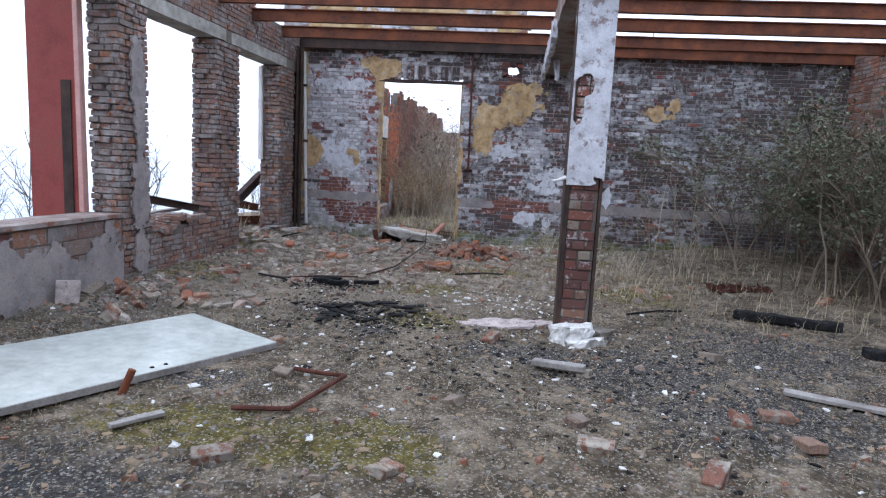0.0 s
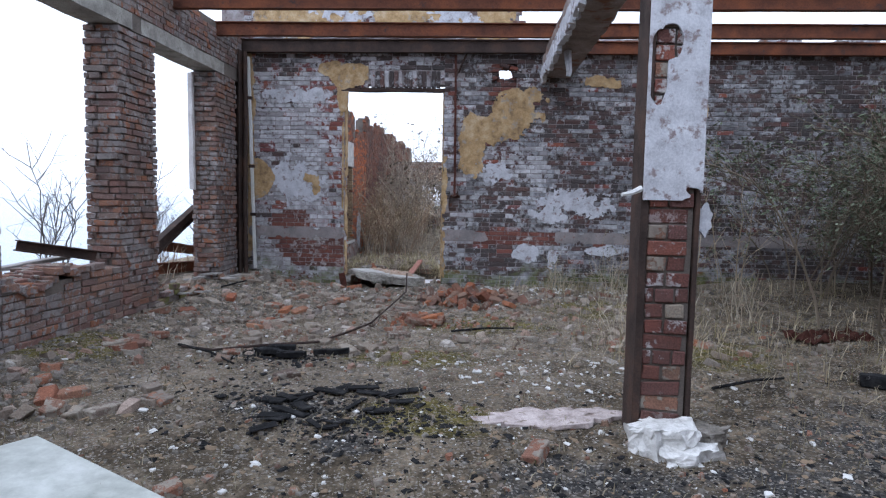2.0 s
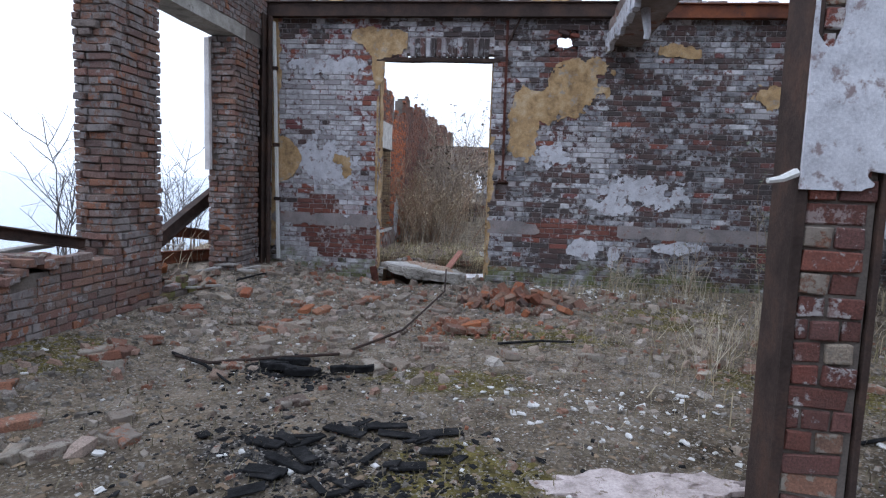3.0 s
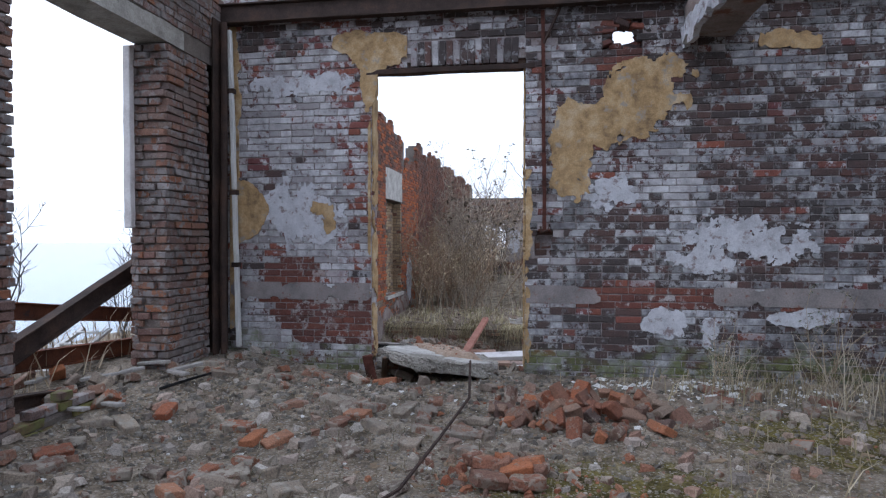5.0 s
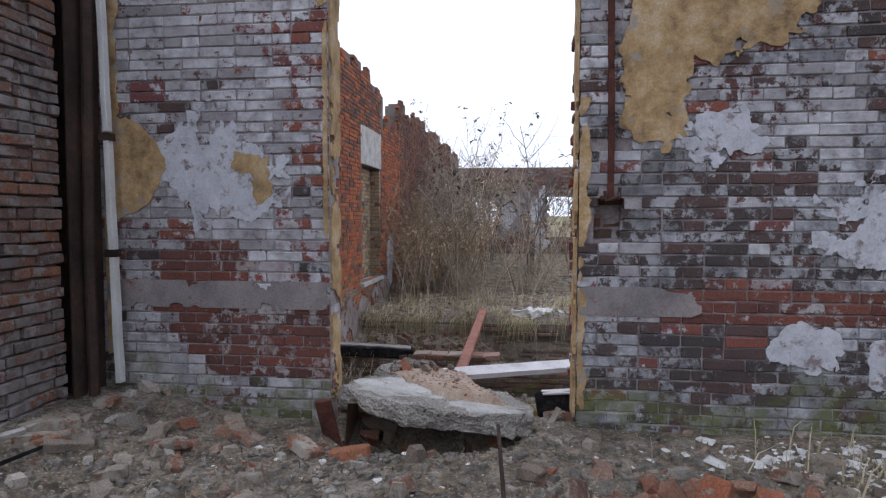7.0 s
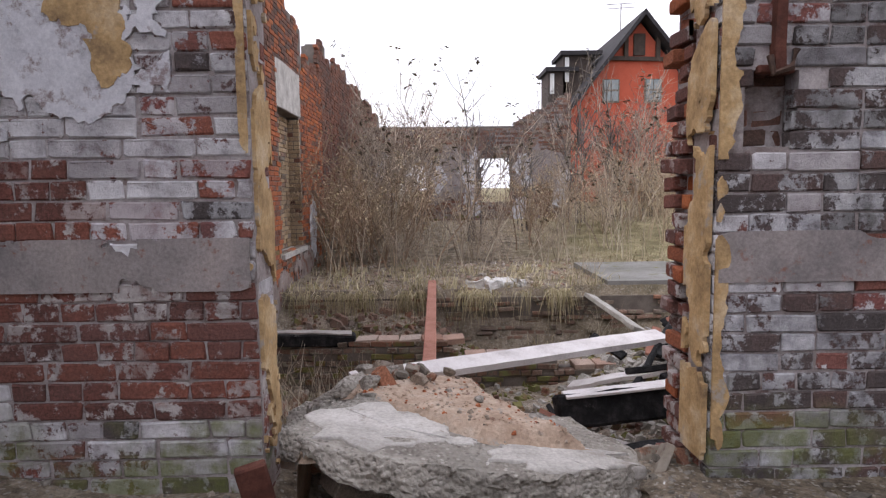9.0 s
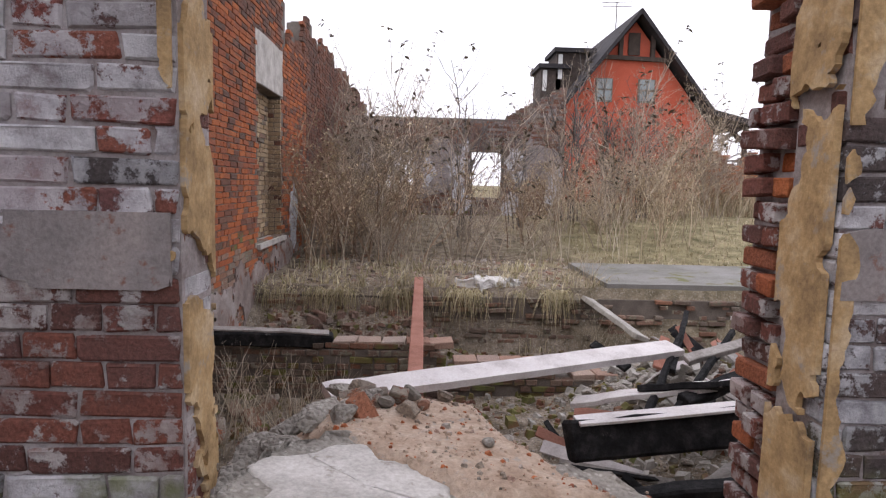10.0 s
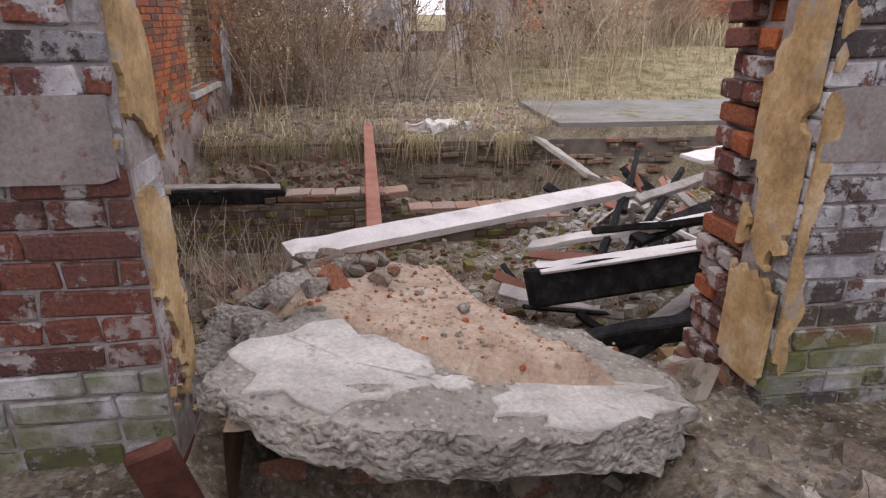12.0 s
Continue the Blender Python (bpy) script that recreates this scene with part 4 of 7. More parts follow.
# breast wall of the first window: larger blocks under a cement coat
for row in range(6):
    y = 0.9 - 0.2 * (row % 2)
    while y < 6.45:
        a, b = max(y, 0.92), min(y + 0.42, 6.46)
        if b - a > 0.06:
            lw.items.append((LEFT_X - 0.05 + R.uniform(-0.006, 0.006), (a + b) / 2, 0.06 + row * 0.166 + 0.08, b - a - 0.014, 0.1, 0.152, math.pi / 2, "bare" if R.random() < 0.2 else "pier", 0.0))
        y += 0.42
bm = bmesh.new()
box(bm, XO - 0.03, LEFT_X + 0.035, 0.9, 6.46, 1.062, 1.105)
bmesh.ops.subdivide_edges(bm, edges=list(bm.edges), cuts=5, use_grid_fill=True)
rough_up(bm, 0.012, 3, 2)
part("sill", bm, M["plinth"], wall_left, "dusty brown window sill")
blob_sheet("plaster_patch", wall_left, M["grey_plaster"], lambda u, z, d: (LEFT_X + 0.012 + d, u, z), [(6.78, 1.3, 0.13, 0.8), (6.76, 2.6, 0.11, 0.7), (6.8, 0.6, 0.13, 0.4)], (6.52, 0.25), (6.99, 3.4), 0.022, 0.022, 0.8, 21.0, 3, "cracked grey render")
blob_sheet("plaster_patch", wall_left, M["grey_plaster"], lambda u, z, d: (LEFT_X + 0.012 + d, u, z), [(6.2, 0.5, 0.4, 0.4), (5.0, 0.45, 1.0, 0.35)], (4.0, 0.2), (6.45, 1.05), 0.01, 0.03, 0.9, 23.0, 2)


# ---- annex beyond the doorway ----
def top_annex(y):
    t = 4.3 - 0.25 * max(0, math.sin(y * 1.9)) + 0.12 * math.sin(y * 7.7)
    if 20.85 < y < 22.6:
        t -= 0.62
    return t


WIN = (19.3, 20.75, 0.39, 2.57)
AX = -4.2
boxes = []
y = 12.66
while y < 36:
    n = y + 0.35
    if y + 0.2 > WIN[0] and n - 0.2 < WIN[1] and y < 21:
        boxes += [(AX - 0.36, AX - 0.008, max(y, WIN[0]), min(n, WIN[1]), -1.0, WIN[2]), (AX - 0.36, AX - 0.008, max(y, WIN[0]), min(n, WIN[1]), WIN[3], top_annex(y) - 0.05)]
        if y < WIN[0]:
            boxes.append((AX - 0.36, AX - 0.008, y, WIN[0], -1.0, top_annex(y) - 0.05))
        if n > WIN[1]:
            boxes.append((AX - 0.36, AX - 0.008, WIN[1], n, -1.0, top_annex(y) - 0.05))
    else:
        boxes.append((AX - 0.36, AX - 0.008, y, n, -1.0, top_annex(y) - 0.05))
    y = n
boxes.append((AX - 0.35, AX - 0.21, WIN[0] + 0.002, 20.708, WIN[2] + 0.002, WIN[3] - 0.002))
wall_annex = core("wall_annex", boxes, M["pier_mortar"], "roofless orange brick wall with a ragged top")
aw = Brickwork(4)
aw.face((AX, 12.66, 0), (0, 1, 0), (1, 0, 0), 10.2, 0.42, 4.6, lambda u, z, r: "orange" if r.random() < 0.75 - 0.35 * (z > 3.2) else "dullred",
        lambda u, z: z < top_annex(u + 12.66) - 0.02 and not (WIN[0] - 0.05 < u + 12.66 < WIN[1] + 0.05 and WIN[2] < z < 3.28), depth=0.08, ragged=0.005)
aw.face((AX, 22.86, 0), (0, 1, 0), (1, 0, 0), 12, 0.4, 4.6, lambda u, z, r: "dullred", lambda u, z: z < top_annex(u + 22.86) - 0.02, depth=0.08, ragged=0.01)
aw.face((AX - 0.2, WIN[0] + 0.01, 0), (0, 1, 0), (1, 0, 0), 1.39, 0.41, 2.56, lambda u, z, r: "buff" if r.random() < 0.8 else "bankbrick", depth=0.06, ragged=0.008)
aw.face((AX, 12.66, 0), (0, 1, 0), (1, 0, 0), 10.2, -0.92, 0.42, lambda u, z, r: "orange" if r.random() < 0.35 else "bankbrick", depth=0.08, ragged=0.006)
aw.face((AX - 0.36, 20.705, 0), (1, 0, 0), (0, -1, 0), 0.36, 0.4, 2.56, lambda u, z, r: "buff" if r.random() < 0.85 else "dullred", depth=0.06)
bm = bmesh.new()
box(bm, AX - 0.34, AX + 0.01, WIN[0] - 0.08, WIN[1] + 0.05, 2.58, 3.27)
bmesh.ops.subdivide_edges(bm, edges=list(bm.edges), cuts=6, use_grid_fill=True)
rough_up(bm, 0.012, 4, 5)
part("lintel", bm, M["pale_concrete"], wall_annex, "pale concrete window head")
bm = bmesh.new()
box(bm, AX - 0.38, AX + 0.06, WIN[0] - 0.1, WIN[1] + 0.1, 0.33, 0.4)
part("sill", bm, M["pale_concrete"], wall_annex)
blob_sheet("plaster_patch", wall_annex, M["plinth"], lambda u, z, d: (AX + 0.006 + d, u, z), [(16.0, -0.45, 3.5, 0.4), (19.0, -0.15, 1.6, 0.25), (21.0, 0.1, 0.8, 0.2)], (12.7, -0.95), (22.0, 0.42), 0.02, 0.04, 1.0, 31.0, 2.2, "grey cement plinth")
blob_sheet("plaster_patch", wall_annex, M["white_plaster"], lambda u, z, d: (AX + 0.006 + d, u, z), [(21.6, 0.7, 0.3, 0.5)], (21.0, 0.1), (22.2, 1.3), 0.02, 0.05, 0.4, 33.0, 3)

# far end wall with white patches and empty windows
FY = 30.0
fb = []
for x0, x1 in ((-4.2, -3.1), (-2.2, -0.5), (0.5, 2.4)):
    fb.append((x0, x1, FY + .01, FY + 0.4, -0.5, 2.3))
fb += [(-4.2, 2.4, FY + .01, FY + 0.4, 2.3, 3.3), (-3.1, -2.2, FY + .01, FY + 0.4, -0.5, 0.9), (-0.5, 0.5, FY + .01, FY + 0.4, -0.5, 0.9)]
for k in range(5):
    fb.append((0.6 + 0.36 * k, 0.96 + 0.36 * k, FY + .01, FY + 0.4, 3.3, 3.42 + 0.2 * k))
wall_far = core("wall_far", fb, M["pier_mortar"], "ruined end wall with empty windows and white patches")
fw = Brickwork(6)


def keep_far(u, z):
    x = u - 4.2
    if z > 3.25:
        return x > 0.6 and z < 3.42 + 0.5 * (x - 0.6)
    return not (0.9 < z < 2.3 and (-3.1 < x < -2.2 or -0.5 < x < 0.5 or 2.4 < x < 3.3))


FAR_GAPS = ((-2.65, 1.3, 0.62, 1.3), (0.0, 1.3, 0.7, 1.3))
fw.face((-4.2, FY, 0), (1, 0, 0), (0, -1, 0), 6.6, -0.1, 4.5, lambda u, z, r: "dullred" if r.random() < 0.4 else "pier", keep_far, depth=0.08)
blob_sheet("plaster_patch", wall_far, M["white_plaster"], lambda u, z, d: (u, FY - 0.005 - d, z), [(-3.4, 1.5, 0.35, 0.9), (-1.9, 1.7, 0.3, 0.6), (-0.7, 1.5, 0.35, 1.0), (0.75, 1.4, 0.35, 1.0), (2.2, 1.2, 0.3, 0.6)], (-4.1, 0.3), (2.38, 2.8), 0.02, 0.08, 0.6, 41.0, 2.0, gaps=FAR_GAPS)
blob_sheet("plaster_patch", wall_far, M["grey_plaster"], lambda u, z, d: (u, FY - 0.004 - d, z), [(-1.3, 1.8, 1.2, 0.8), (1.6, 1.9, 1.2, 0.6)], (-4.1, 0.3), (2.38, 2.8), 0.015, 0.08, 0.7, 43.0, 1.6, gaps=FAR_GAPS)

# retaining wall of the cellar and the low cross wall in it
wall_cellar = core("wall_cellar", [(-4.2, 5.1, 19.028, 19.3, -1.2, -0.24)], M["pier_mortar"], "mossy brick retaining wall of a sunken cellar")
cw = Brickwork(7)
cw.face((-4.2, 19.02, 0), (1, 0, 0), (0, -1, 0), 9.2, -1.15, -0.2, lambda u, z, r: "bankbrick", lambda u, z: z < -0.24 + 0.1 * math.sin(u * 3.3) - 0.06 * math.sin(u * 11), depth=0.14, ragged=0.055, joint=0.02)


def top_cross(x):
    return -0.36 if x < -1.77 else (-0.55 if x < -0.55 else -0.68)


wall_cross = core("wall_cross", [(-4.2, -1.78, 17.008, 17.3, -1.2, -0.44), (-1.78, -0.55, 17.008, 17.3, -1.2, -0.62), (-0.55, 0.2, 17.008, 17.3, -1.2, -0.75)], M["pier_mortar"], "low broken brick wall inside the cellar")
xw = Brickwork(8)
xw.face((-4.2, 17.0, 0), (1, 0, 0), (0, -1, 0), 4.4, -1.15, -0.35, lambda u, z, r: "bankbrick" if r.random() < 0.7 else "dullred", lambda u, z: z < top_cross(u - 4.2) - 0.03, depth=0.12, ragged=0.02, joint=0.014)
for x0 in np.arange(-2.85, 0.1, 0.25):
    t = top_cross(x0)
    xw.items.append((x0 + 0.12, 17.14, t - 0.03, 0.24, 0.24, 0.065, R.uniform(-0.08, 0.08), "dustbrick", R.uniform(-0.07, 0.07)))
wall_cellar_near = core("wall_cellar_near", [(-4.2, -2.62, 12.66, 12.9, -1.2, 0.1), (-0.9, 5.1, 12.66, 12.9, -1.2, 0.1)], M["dullred"], "rough brick footing below the doorway")

# right wall brick face
rw = Brickwork(9)
rw.face((RIGHT_X - 0.005, 12.2, 0), (0, -1, 0), (-1, 0, 0), 6.5, 0.1, 4.15, lambda u, z, r: "pier" if r.random() < 0.6 else "dullred", lambda u, z: not (1.1 < u < 3.6 and 1.3 < z < 3.5), depth=0.05)

# ---- steelwork overhead ----
def joist(name, a, b, w, h, mat, label):
    bm = bmesh.new()
    ibeam(bm, a, b, w, h)
    return tagged(part(name, bm, mat), label, "steel joist", "ceiling joists")


for y, z in ((11.2, 3.95), (9.93, 3.95), (8.8, 3.95)):
    joist("ceiling_joist", (-4.35, y, z + 0.02), (0.86, y, z), 0.1, 0.19, M["rust"], "rusted steel ceiling joist spanning the roofless room")
    joist("ceiling_joist", (0.88, y, z), (6.2, y, z - 0.01), 0.1, 0.19, M["rust"], "rusted steel ceiling joist spanning the roofless room")
joist("ceiling_joist", (-4.37, 12.13, 3.95), (0.86, 12.13, 3.95), 0.1, 0.2, M["darksteel"], "dark sooty steel joist along the brick wall")
joist("ceiling_joist", (0.88, 12.13, 3.94), (6.1, 12.13, 3.93), 0.1, 0.19, M["rust"], "rusted steel ceiling joist along the brick wall")

girder = thing("girder", "plaster-cased steel girder with its casing breaking off", "girder")
bm = bmesh.new()
ibeam(bm, (0.8, 6.3, 3.62), (0.8, 12.21, 3.62), 0.2, 0.3)
part("steel_core", bm, M["rust"], girder, "rusted steel core")
bm = bmesh.new()
bar(bm, (0.8, 6.0, 3.74), (0.8, 12.2, 3.745), 0.44, 0.3, 40)
bmesh.ops.subdivide_edges(bm, edges=list(bm.edges), cuts=2, use_grid_fill=True)
rough_up(bm, 0.03, 3.0, 4)
part("casing", bm, M["plinth"], girder, "flaking plaster casing")
for k in range(26):
    y = 8.2 + 0.16 * k
    bm = bmesh.new()
    box(bm, -0.03, 0.03, -0.09, 0.09, -0.1 - 0.05 * R.random(), 0.08, pose(0.575, y, 3.62, R.uniform(-14, 14), R.uniform(-10, 10), 0))
    rough_up(bm, 0.02, 9, 2)
    part("loose_plaster", bm, M["white_plaster"], girder, "hanging white plaster edge")
bm = bmesh.new()
tube(bm, [(0.72, 10.3, 3.55), (0.73, 10.24, 3.4), (0.74, 10.2, 3.3), (0.73, 10.21, 3.24)], 0.05, 0.03, 7)
rough_up(bm, 0.015, 14)
part("hanging_lump", bm, M["white_plaster"], girder)

# corner stanchion and the two pipes by it
stanchion = thing("steel_column", "dark rusted steel column in the corner of the room", "column")
bm = bmesh.new()
for x0, x1, y0, y1 in ((-4.36, -4.345, 11.9, 12.2), (-4.345, -4.165, 12.04, 12.055), (-4.165, -4.15, 11.9, 12.2)):
    box(bm, x0, x1, y0, y1, 0.15, 3.95)
part("shaft", bm, M["darksteel"], stanchion)
bm = bmesh.new()
tube(bm, [(-4.09, 12.0, 0.25), (-4.1, 12.0, 1.5), (-4.09, 12.02, 2.9), (-4.1, 12.03, 3.93)], 0.035, 0.035, 10)
dark_pipe = part("downpipe", bm, M["darksteel"])
tagged(dark_pipe, "dark rusted iron pipe standing against the wall", "pipe")
white_pipe = thing("white_pipe", "split white painted wooden duct beside the steel column", "pipe")
for z0, z1, x0, x1 in ((0.5, 2.13, -3.975, -4.02), (2.18, 3.87, -4.02, -4.075)):
    bm = bmesh.new()
    bar(bm, (x0, 12.1, z0), (x1, 12.1, z1), 0.055, 0.04, 12, cut=0.004)
    rough_up(bm, 0.006, 4)
    part("length", bm, M["whitepaint"], white_pipe)
for z in (2.12, 3.2, 1.35):
    bm = bmesh.new()
    box(bm, -0.04, 0.04, -0.03, 0.03, 0, 0.05, pose(-3.965 - 0.028 * z, 12.1, z))
    part("clip", bm, M["darksteel"], white_pipe)

# rusted hanger on the wall by the doorway
hanger = thing("iron_hanger", "rusted iron strap hanging down to a small niche in the wall", "iron fitting")
bm = bmesh.new()
bar(bm, (-0.75, 12.215, 1.72), (-0.775, 12.215, 3.93), 0.075, 0.035, 24)
rough_up(bm, 0.008, 7)
part("strap", bm, M["darkrust"], hanger)
bm = bmesh.new()
box(bm, -0.815, -0.69, 12.2, 12.3, 1.725, 1.755, cut=0.006)
part("plate", bm, M["darkrust"], hanger, "rust-brown iron plate over the niche")
bm = bmesh.new()
tube(bm, [(-0.79, 12.18, 1.78), (-0.78, 12.17, 1.72), (-0.72, 12.17, 1.74), (-0.7, 12.18, 1.8)], 0.012)
part("hook", bm, M["darksteel"], hanger)
bm = bmesh.new()
bar(bm, (-0.77, 12.19, 3.6), (-0.6, 12.17, 3.95), 0.03, 0.02)
part("brace", bm, M["darksteel"], hanger)

# door head: iron lintel and soldier bricks
bm = bmesh.new()
box(bm, -2.6, -0.85, WALL_Y - 0.01, WALL_Y + 0.1, DOOR_T - 0.03, DOOR_T + 0.02)
bmesh.ops.subdivide_edges(bm, edges=list(bm.edges), cuts=8, use_grid_fill=True)
rough_up(bm, 0.012, 6)
part("door_lintel", bm, M["darksteel"], wall_back, "sooty iron door lintel")
for k in range(15):
    bm = bmesh.new()
    box(bm, -0.032, 0.032, -0.05, 0.05, -0.125, 0.125, pose(-2.09 + 0.0745 * k, WALL_Y + 0.044 - R.uniform(0, 0.006), 3.56, 0, R.uniform(-1.5, 1.5), 0), cut=0.005)
    part("soldier_brick", bm, M["scorched"] if k % 3 else M["wash"], wall_back)
for k in range(26):
    a = 2 * math.pi * k / 26
    bm = bmesh.new()
    ln = R.uniform(0.05, 0.1)
    box(bm, -ln, ln, -0.06, 0.06, -0.03, 0.03, pose(0.19 * R.uniform(0.85, 1.2) * math.cos(a), WALL_Y + R.uniform(0.05, 0.16), 3.655 + 0.135 * R.uniform(0.85, 1.2) * math.sin(a), R.uniform(-20, 20), R.uniform(-18, 18), R.uniform(-25, 25)), cut=0.008)
    rough_up(bm, 0.02, 12, k)
    part("broken_brick", bm, M["scorched"] if k % 3 else M["bare"], wall_back)

# ---- brick pillar ----
CX, CY = 0.878, 6.32
pillar = thing("pillar", "brick and steel pillar with broken white plaster jacket", "pillar")
bm = bmesh.new()
box(bm, CX - 0.14, CX + 0.14, CY - 0.105, CY + 0.105, 0.0, 3.75)
part("core", bm, M["pier_mortar"], pillar)
for s, w in ((-1, 0.024), (1, 0.014)):
    bm = bmesh.new()
    box(bm, CX + s * 0.163 - w, CX + s * 0.163 + w, CY - 0.13, CY + 0.13, 0.05, 3.72, cut=0.004)
    bmesh.ops.subdivide_edges(bm, edges=[e for e in bm.edges if e.calc_length() > 1], cuts=12)
    rough_up(bm, 0.005, 5)
    part("channel", bm, M["darksteel"], pillar, "dark rusted steel channel")
pw = Brickwork(11)
for o, u, n, ln in (((CX - 0.14, CY - 0.118, 0), (1, 0, 0), (0, -1, 0), 0.28), ((CX + 0.14, CY + 0.118, 0), (-1, 0, 0), (0, 1, 0), 0.28)):
    pw.face(o, u, n, ln, 0.15, 3.6, lambda u, z, r: "bare" if r.random() < 0.75 else "rubble", proud=0.006, depth=0.06, ragged=0.008, joint=0.014, course=0.1)


def jacket(side):
    def at(u, z, d):
        w, h = 0.166 + d, 0.134 + d
        lump = 0.009 * noise.noise(Vector((u * 3, z * 2, side)))
        if side == 0:
            return (CX + u, CY - h - lump, z)
        if side == 1:
            return (CX - w - lump, CY - u, z)
        return (CX + w + lump, CY + u, z)
    return at


blob_sheet("plaster_jacket", pillar, M["white_plaster"], jacket(0), [(0.02, 2.75, 0.45, 1.06), (0.1, 2.2, 0.4, 0.5), (0.0, 3.5, 0.6, 0.8)], (-0.18, 1.7), (0.18, 3.75), 0.014, 0.015, 0.2, 51.0, 3.5, "broken white plaster jacket", [(-0.12, 2.52, 0.06, 0.24), (-0.06, 2.66, 0.08, 0.11)])
blob_sheet("plaster_jacket", pillar, M["white_plaster"], jacket(1), [(0.0, 2.9, 0.5, 1.15), (0.0, 3.5, 0.6, 0.8)], (-0.134, 1.84), (0.134, 3.75), 0.014, 0.02, 0.2, 53.0, 3.0)
blob_sheet("plaster_jacket", pillar, M["white_plaster"], jacket(2), [(0.0, 2.8, 0.5, 1.1), (0.0, 3.5, 0.6, 0.8)], (-0.134, 1.75), (0.134, 3.75), 0.014, 0.02, 0.2, 55.0, 3.0)
bm = bmesh.new()
tube(bm, [(0.69, 6.2, 1.77), (0.62, 6.17, 1.74), (0.56, 6.15, 1.73)], 0.02, 0.012, 6)
part("peg", bm, M["whitepaint"], pillar)
bm = boulder_slab(ragged_outline(0.055, 0.1, 14, 31, 0.3), -0.012, 0.012, 3.0, 6, 30, 0.012)
bmesh.ops.transform(bm, matrix=pose(1.11, 6.27, 1.58, 80, 8, 0), verts=bm.verts)
part("torn_plaster", bm, M["white_plaster"], pillar, "torn flap of plaster")


# ---- loose things on the room's floor ----
def slab_shape(bm, pts, z0, z1, cuts=2, amp=0.012, freq=6.0, seed=0.0):
    """A flat broken piece: an outline given thickness and roughened."""
    lo = [bm.verts.new((x, y, z0)) for x, y in pts]
    hi = [bm.verts.new((x, y, z1)) for x, y in pts]
    bm.faces.new(lo[::-1])
    bm.faces.new(hi)
    for k in range(len(pts)):
        n = (k + 1) % len(pts)
        bm.faces.new((lo[k], lo[n], hi[n], hi[k]))
    if cuts:
        bmesh.ops.triangulate(bm, faces=list(bm.faces))
        bmesh.ops.subdivide_edges(bm, edges=list(bm.edges), cuts=cuts, use_grid_fill=True)
    rough_up(bm, amp, freq, seed)


ang = math.degrees(math.atan2(-0.59, 1.09))
board = thing("panel", "large dirty white panel lying flat on the rubble", "panel", at=pose(-2.88, 5.63, 0.2, -1.0, 1.5, ang))
bm = bmesh.new()
box(bm, 0, 1.24, -2.75, 0, 0, 0.05, cut=0.006)
part("sheet", bm, M["slatdoor"], board)
bm = bmesh.new()
box(bm, 1.241, 1.253, -2.74, -0.01, -0.004, 0.046)
part("edge_strip", bm, M["greywood"], board, "worn wooden edge strip")
# bolt holes are black discs on the sheet, their inner shade put into colour
for x0, y0 in ((1.17, -1.11), (1.17, -1.0)):
    bm = bmesh.new()
    bmesh.ops.create_cone(bm, cap_ends=True, segments=12, radius1=0.018, radius2=0.014, depth=0.006, matrix=Matrix.Translation((x0, y0, 0.053)))
    part("bolt_hole", bm, M["char"], board, "black disc drawn for a bolt hole")

stub = thing("pipe_stub", "short rusted pipe leaning beside the white panel", "pipe")
bm = bmesh.new()
tube(bm, [(-2.41, 3.73, 0.1), (-2.33, 3.79, 0.33)], 0.026, 0.026, 10)
part("tube", bm, M["rust"], stub)
rod = thing("bent_rod", "bent rusted iron bar lying on the moss", "iron bar")
bm = bmesh.new()
g = lambda x, y, d=0.02: (x, y, floor_z(x, y) + d)
tube(bm, [g(-1.55, 3.66, 0.03), g(-1.18, 3.72, 0.03), g(-1.09, 4.08, 0.04), g(-1.0, 4.42, 0.04), g(-1.2, 4.45, 0.04), g(-1.42, 4.47, 0.05)], 0.018, 0.018, 7)
part("bar", bm, M["darkrust"], rod)
cable = thing("cable", "long dark cable snaking over the rubble", "cable")
bm = bmesh.new()
pts = [(-3.2, 8.05), (-2.8, 7.85), (-2.4, 8.05), (-1.95, 8.5), (-1.72, 9.0), (-1.56, 9.3), (-1.45, 10.0), (-1.35, 10.9), (-1.4, 11.4)]
line = [Vector(g(x, y, 0.03 + 0.02 * (k % 3))) for k, (x, y) in enumerate(pts)]
line[-1].z, line[-2].z, line[-3].z = 0.56, 0.36, 0.3
tube(bm, line, 0.014, 0.011, 6)
part("wire", bm, M["darksteel"], cable)
for a, b in (((-3.27, 8.12), (-2.44, 7.45)), ((-0.62, 9.2), (0.1, 9.35)), ((1.6, 7.3), (2.3, 7.6)), ((-3.9, 10.6), (-3.75, 11.2))):
    bm = bmesh.new()
    tube(bm, [g(*a), g((a[0] + b[0]) / 2 + 0.05, (a[1] + b[1]) / 2, 0.05), g(*b, 0.03)], 0.014, 0.01, 5)
    tagged(part("stick", bm, M["char"]), "thin dark stick lying on the ground", "stick", "sticks")


def plank(name, a, b, w, h, mat, label, category="plank", group="", sub=8, amp=0.006, roll=0.0):
    bm = bmesh.new()
    bar(bm, a, b, w, h, sub, roll, cut=min(w, h) * 0.12)
    rough_up(bm, amp, 5, a[0])
    return tagged(part(name, bm, mat), label, category, group)


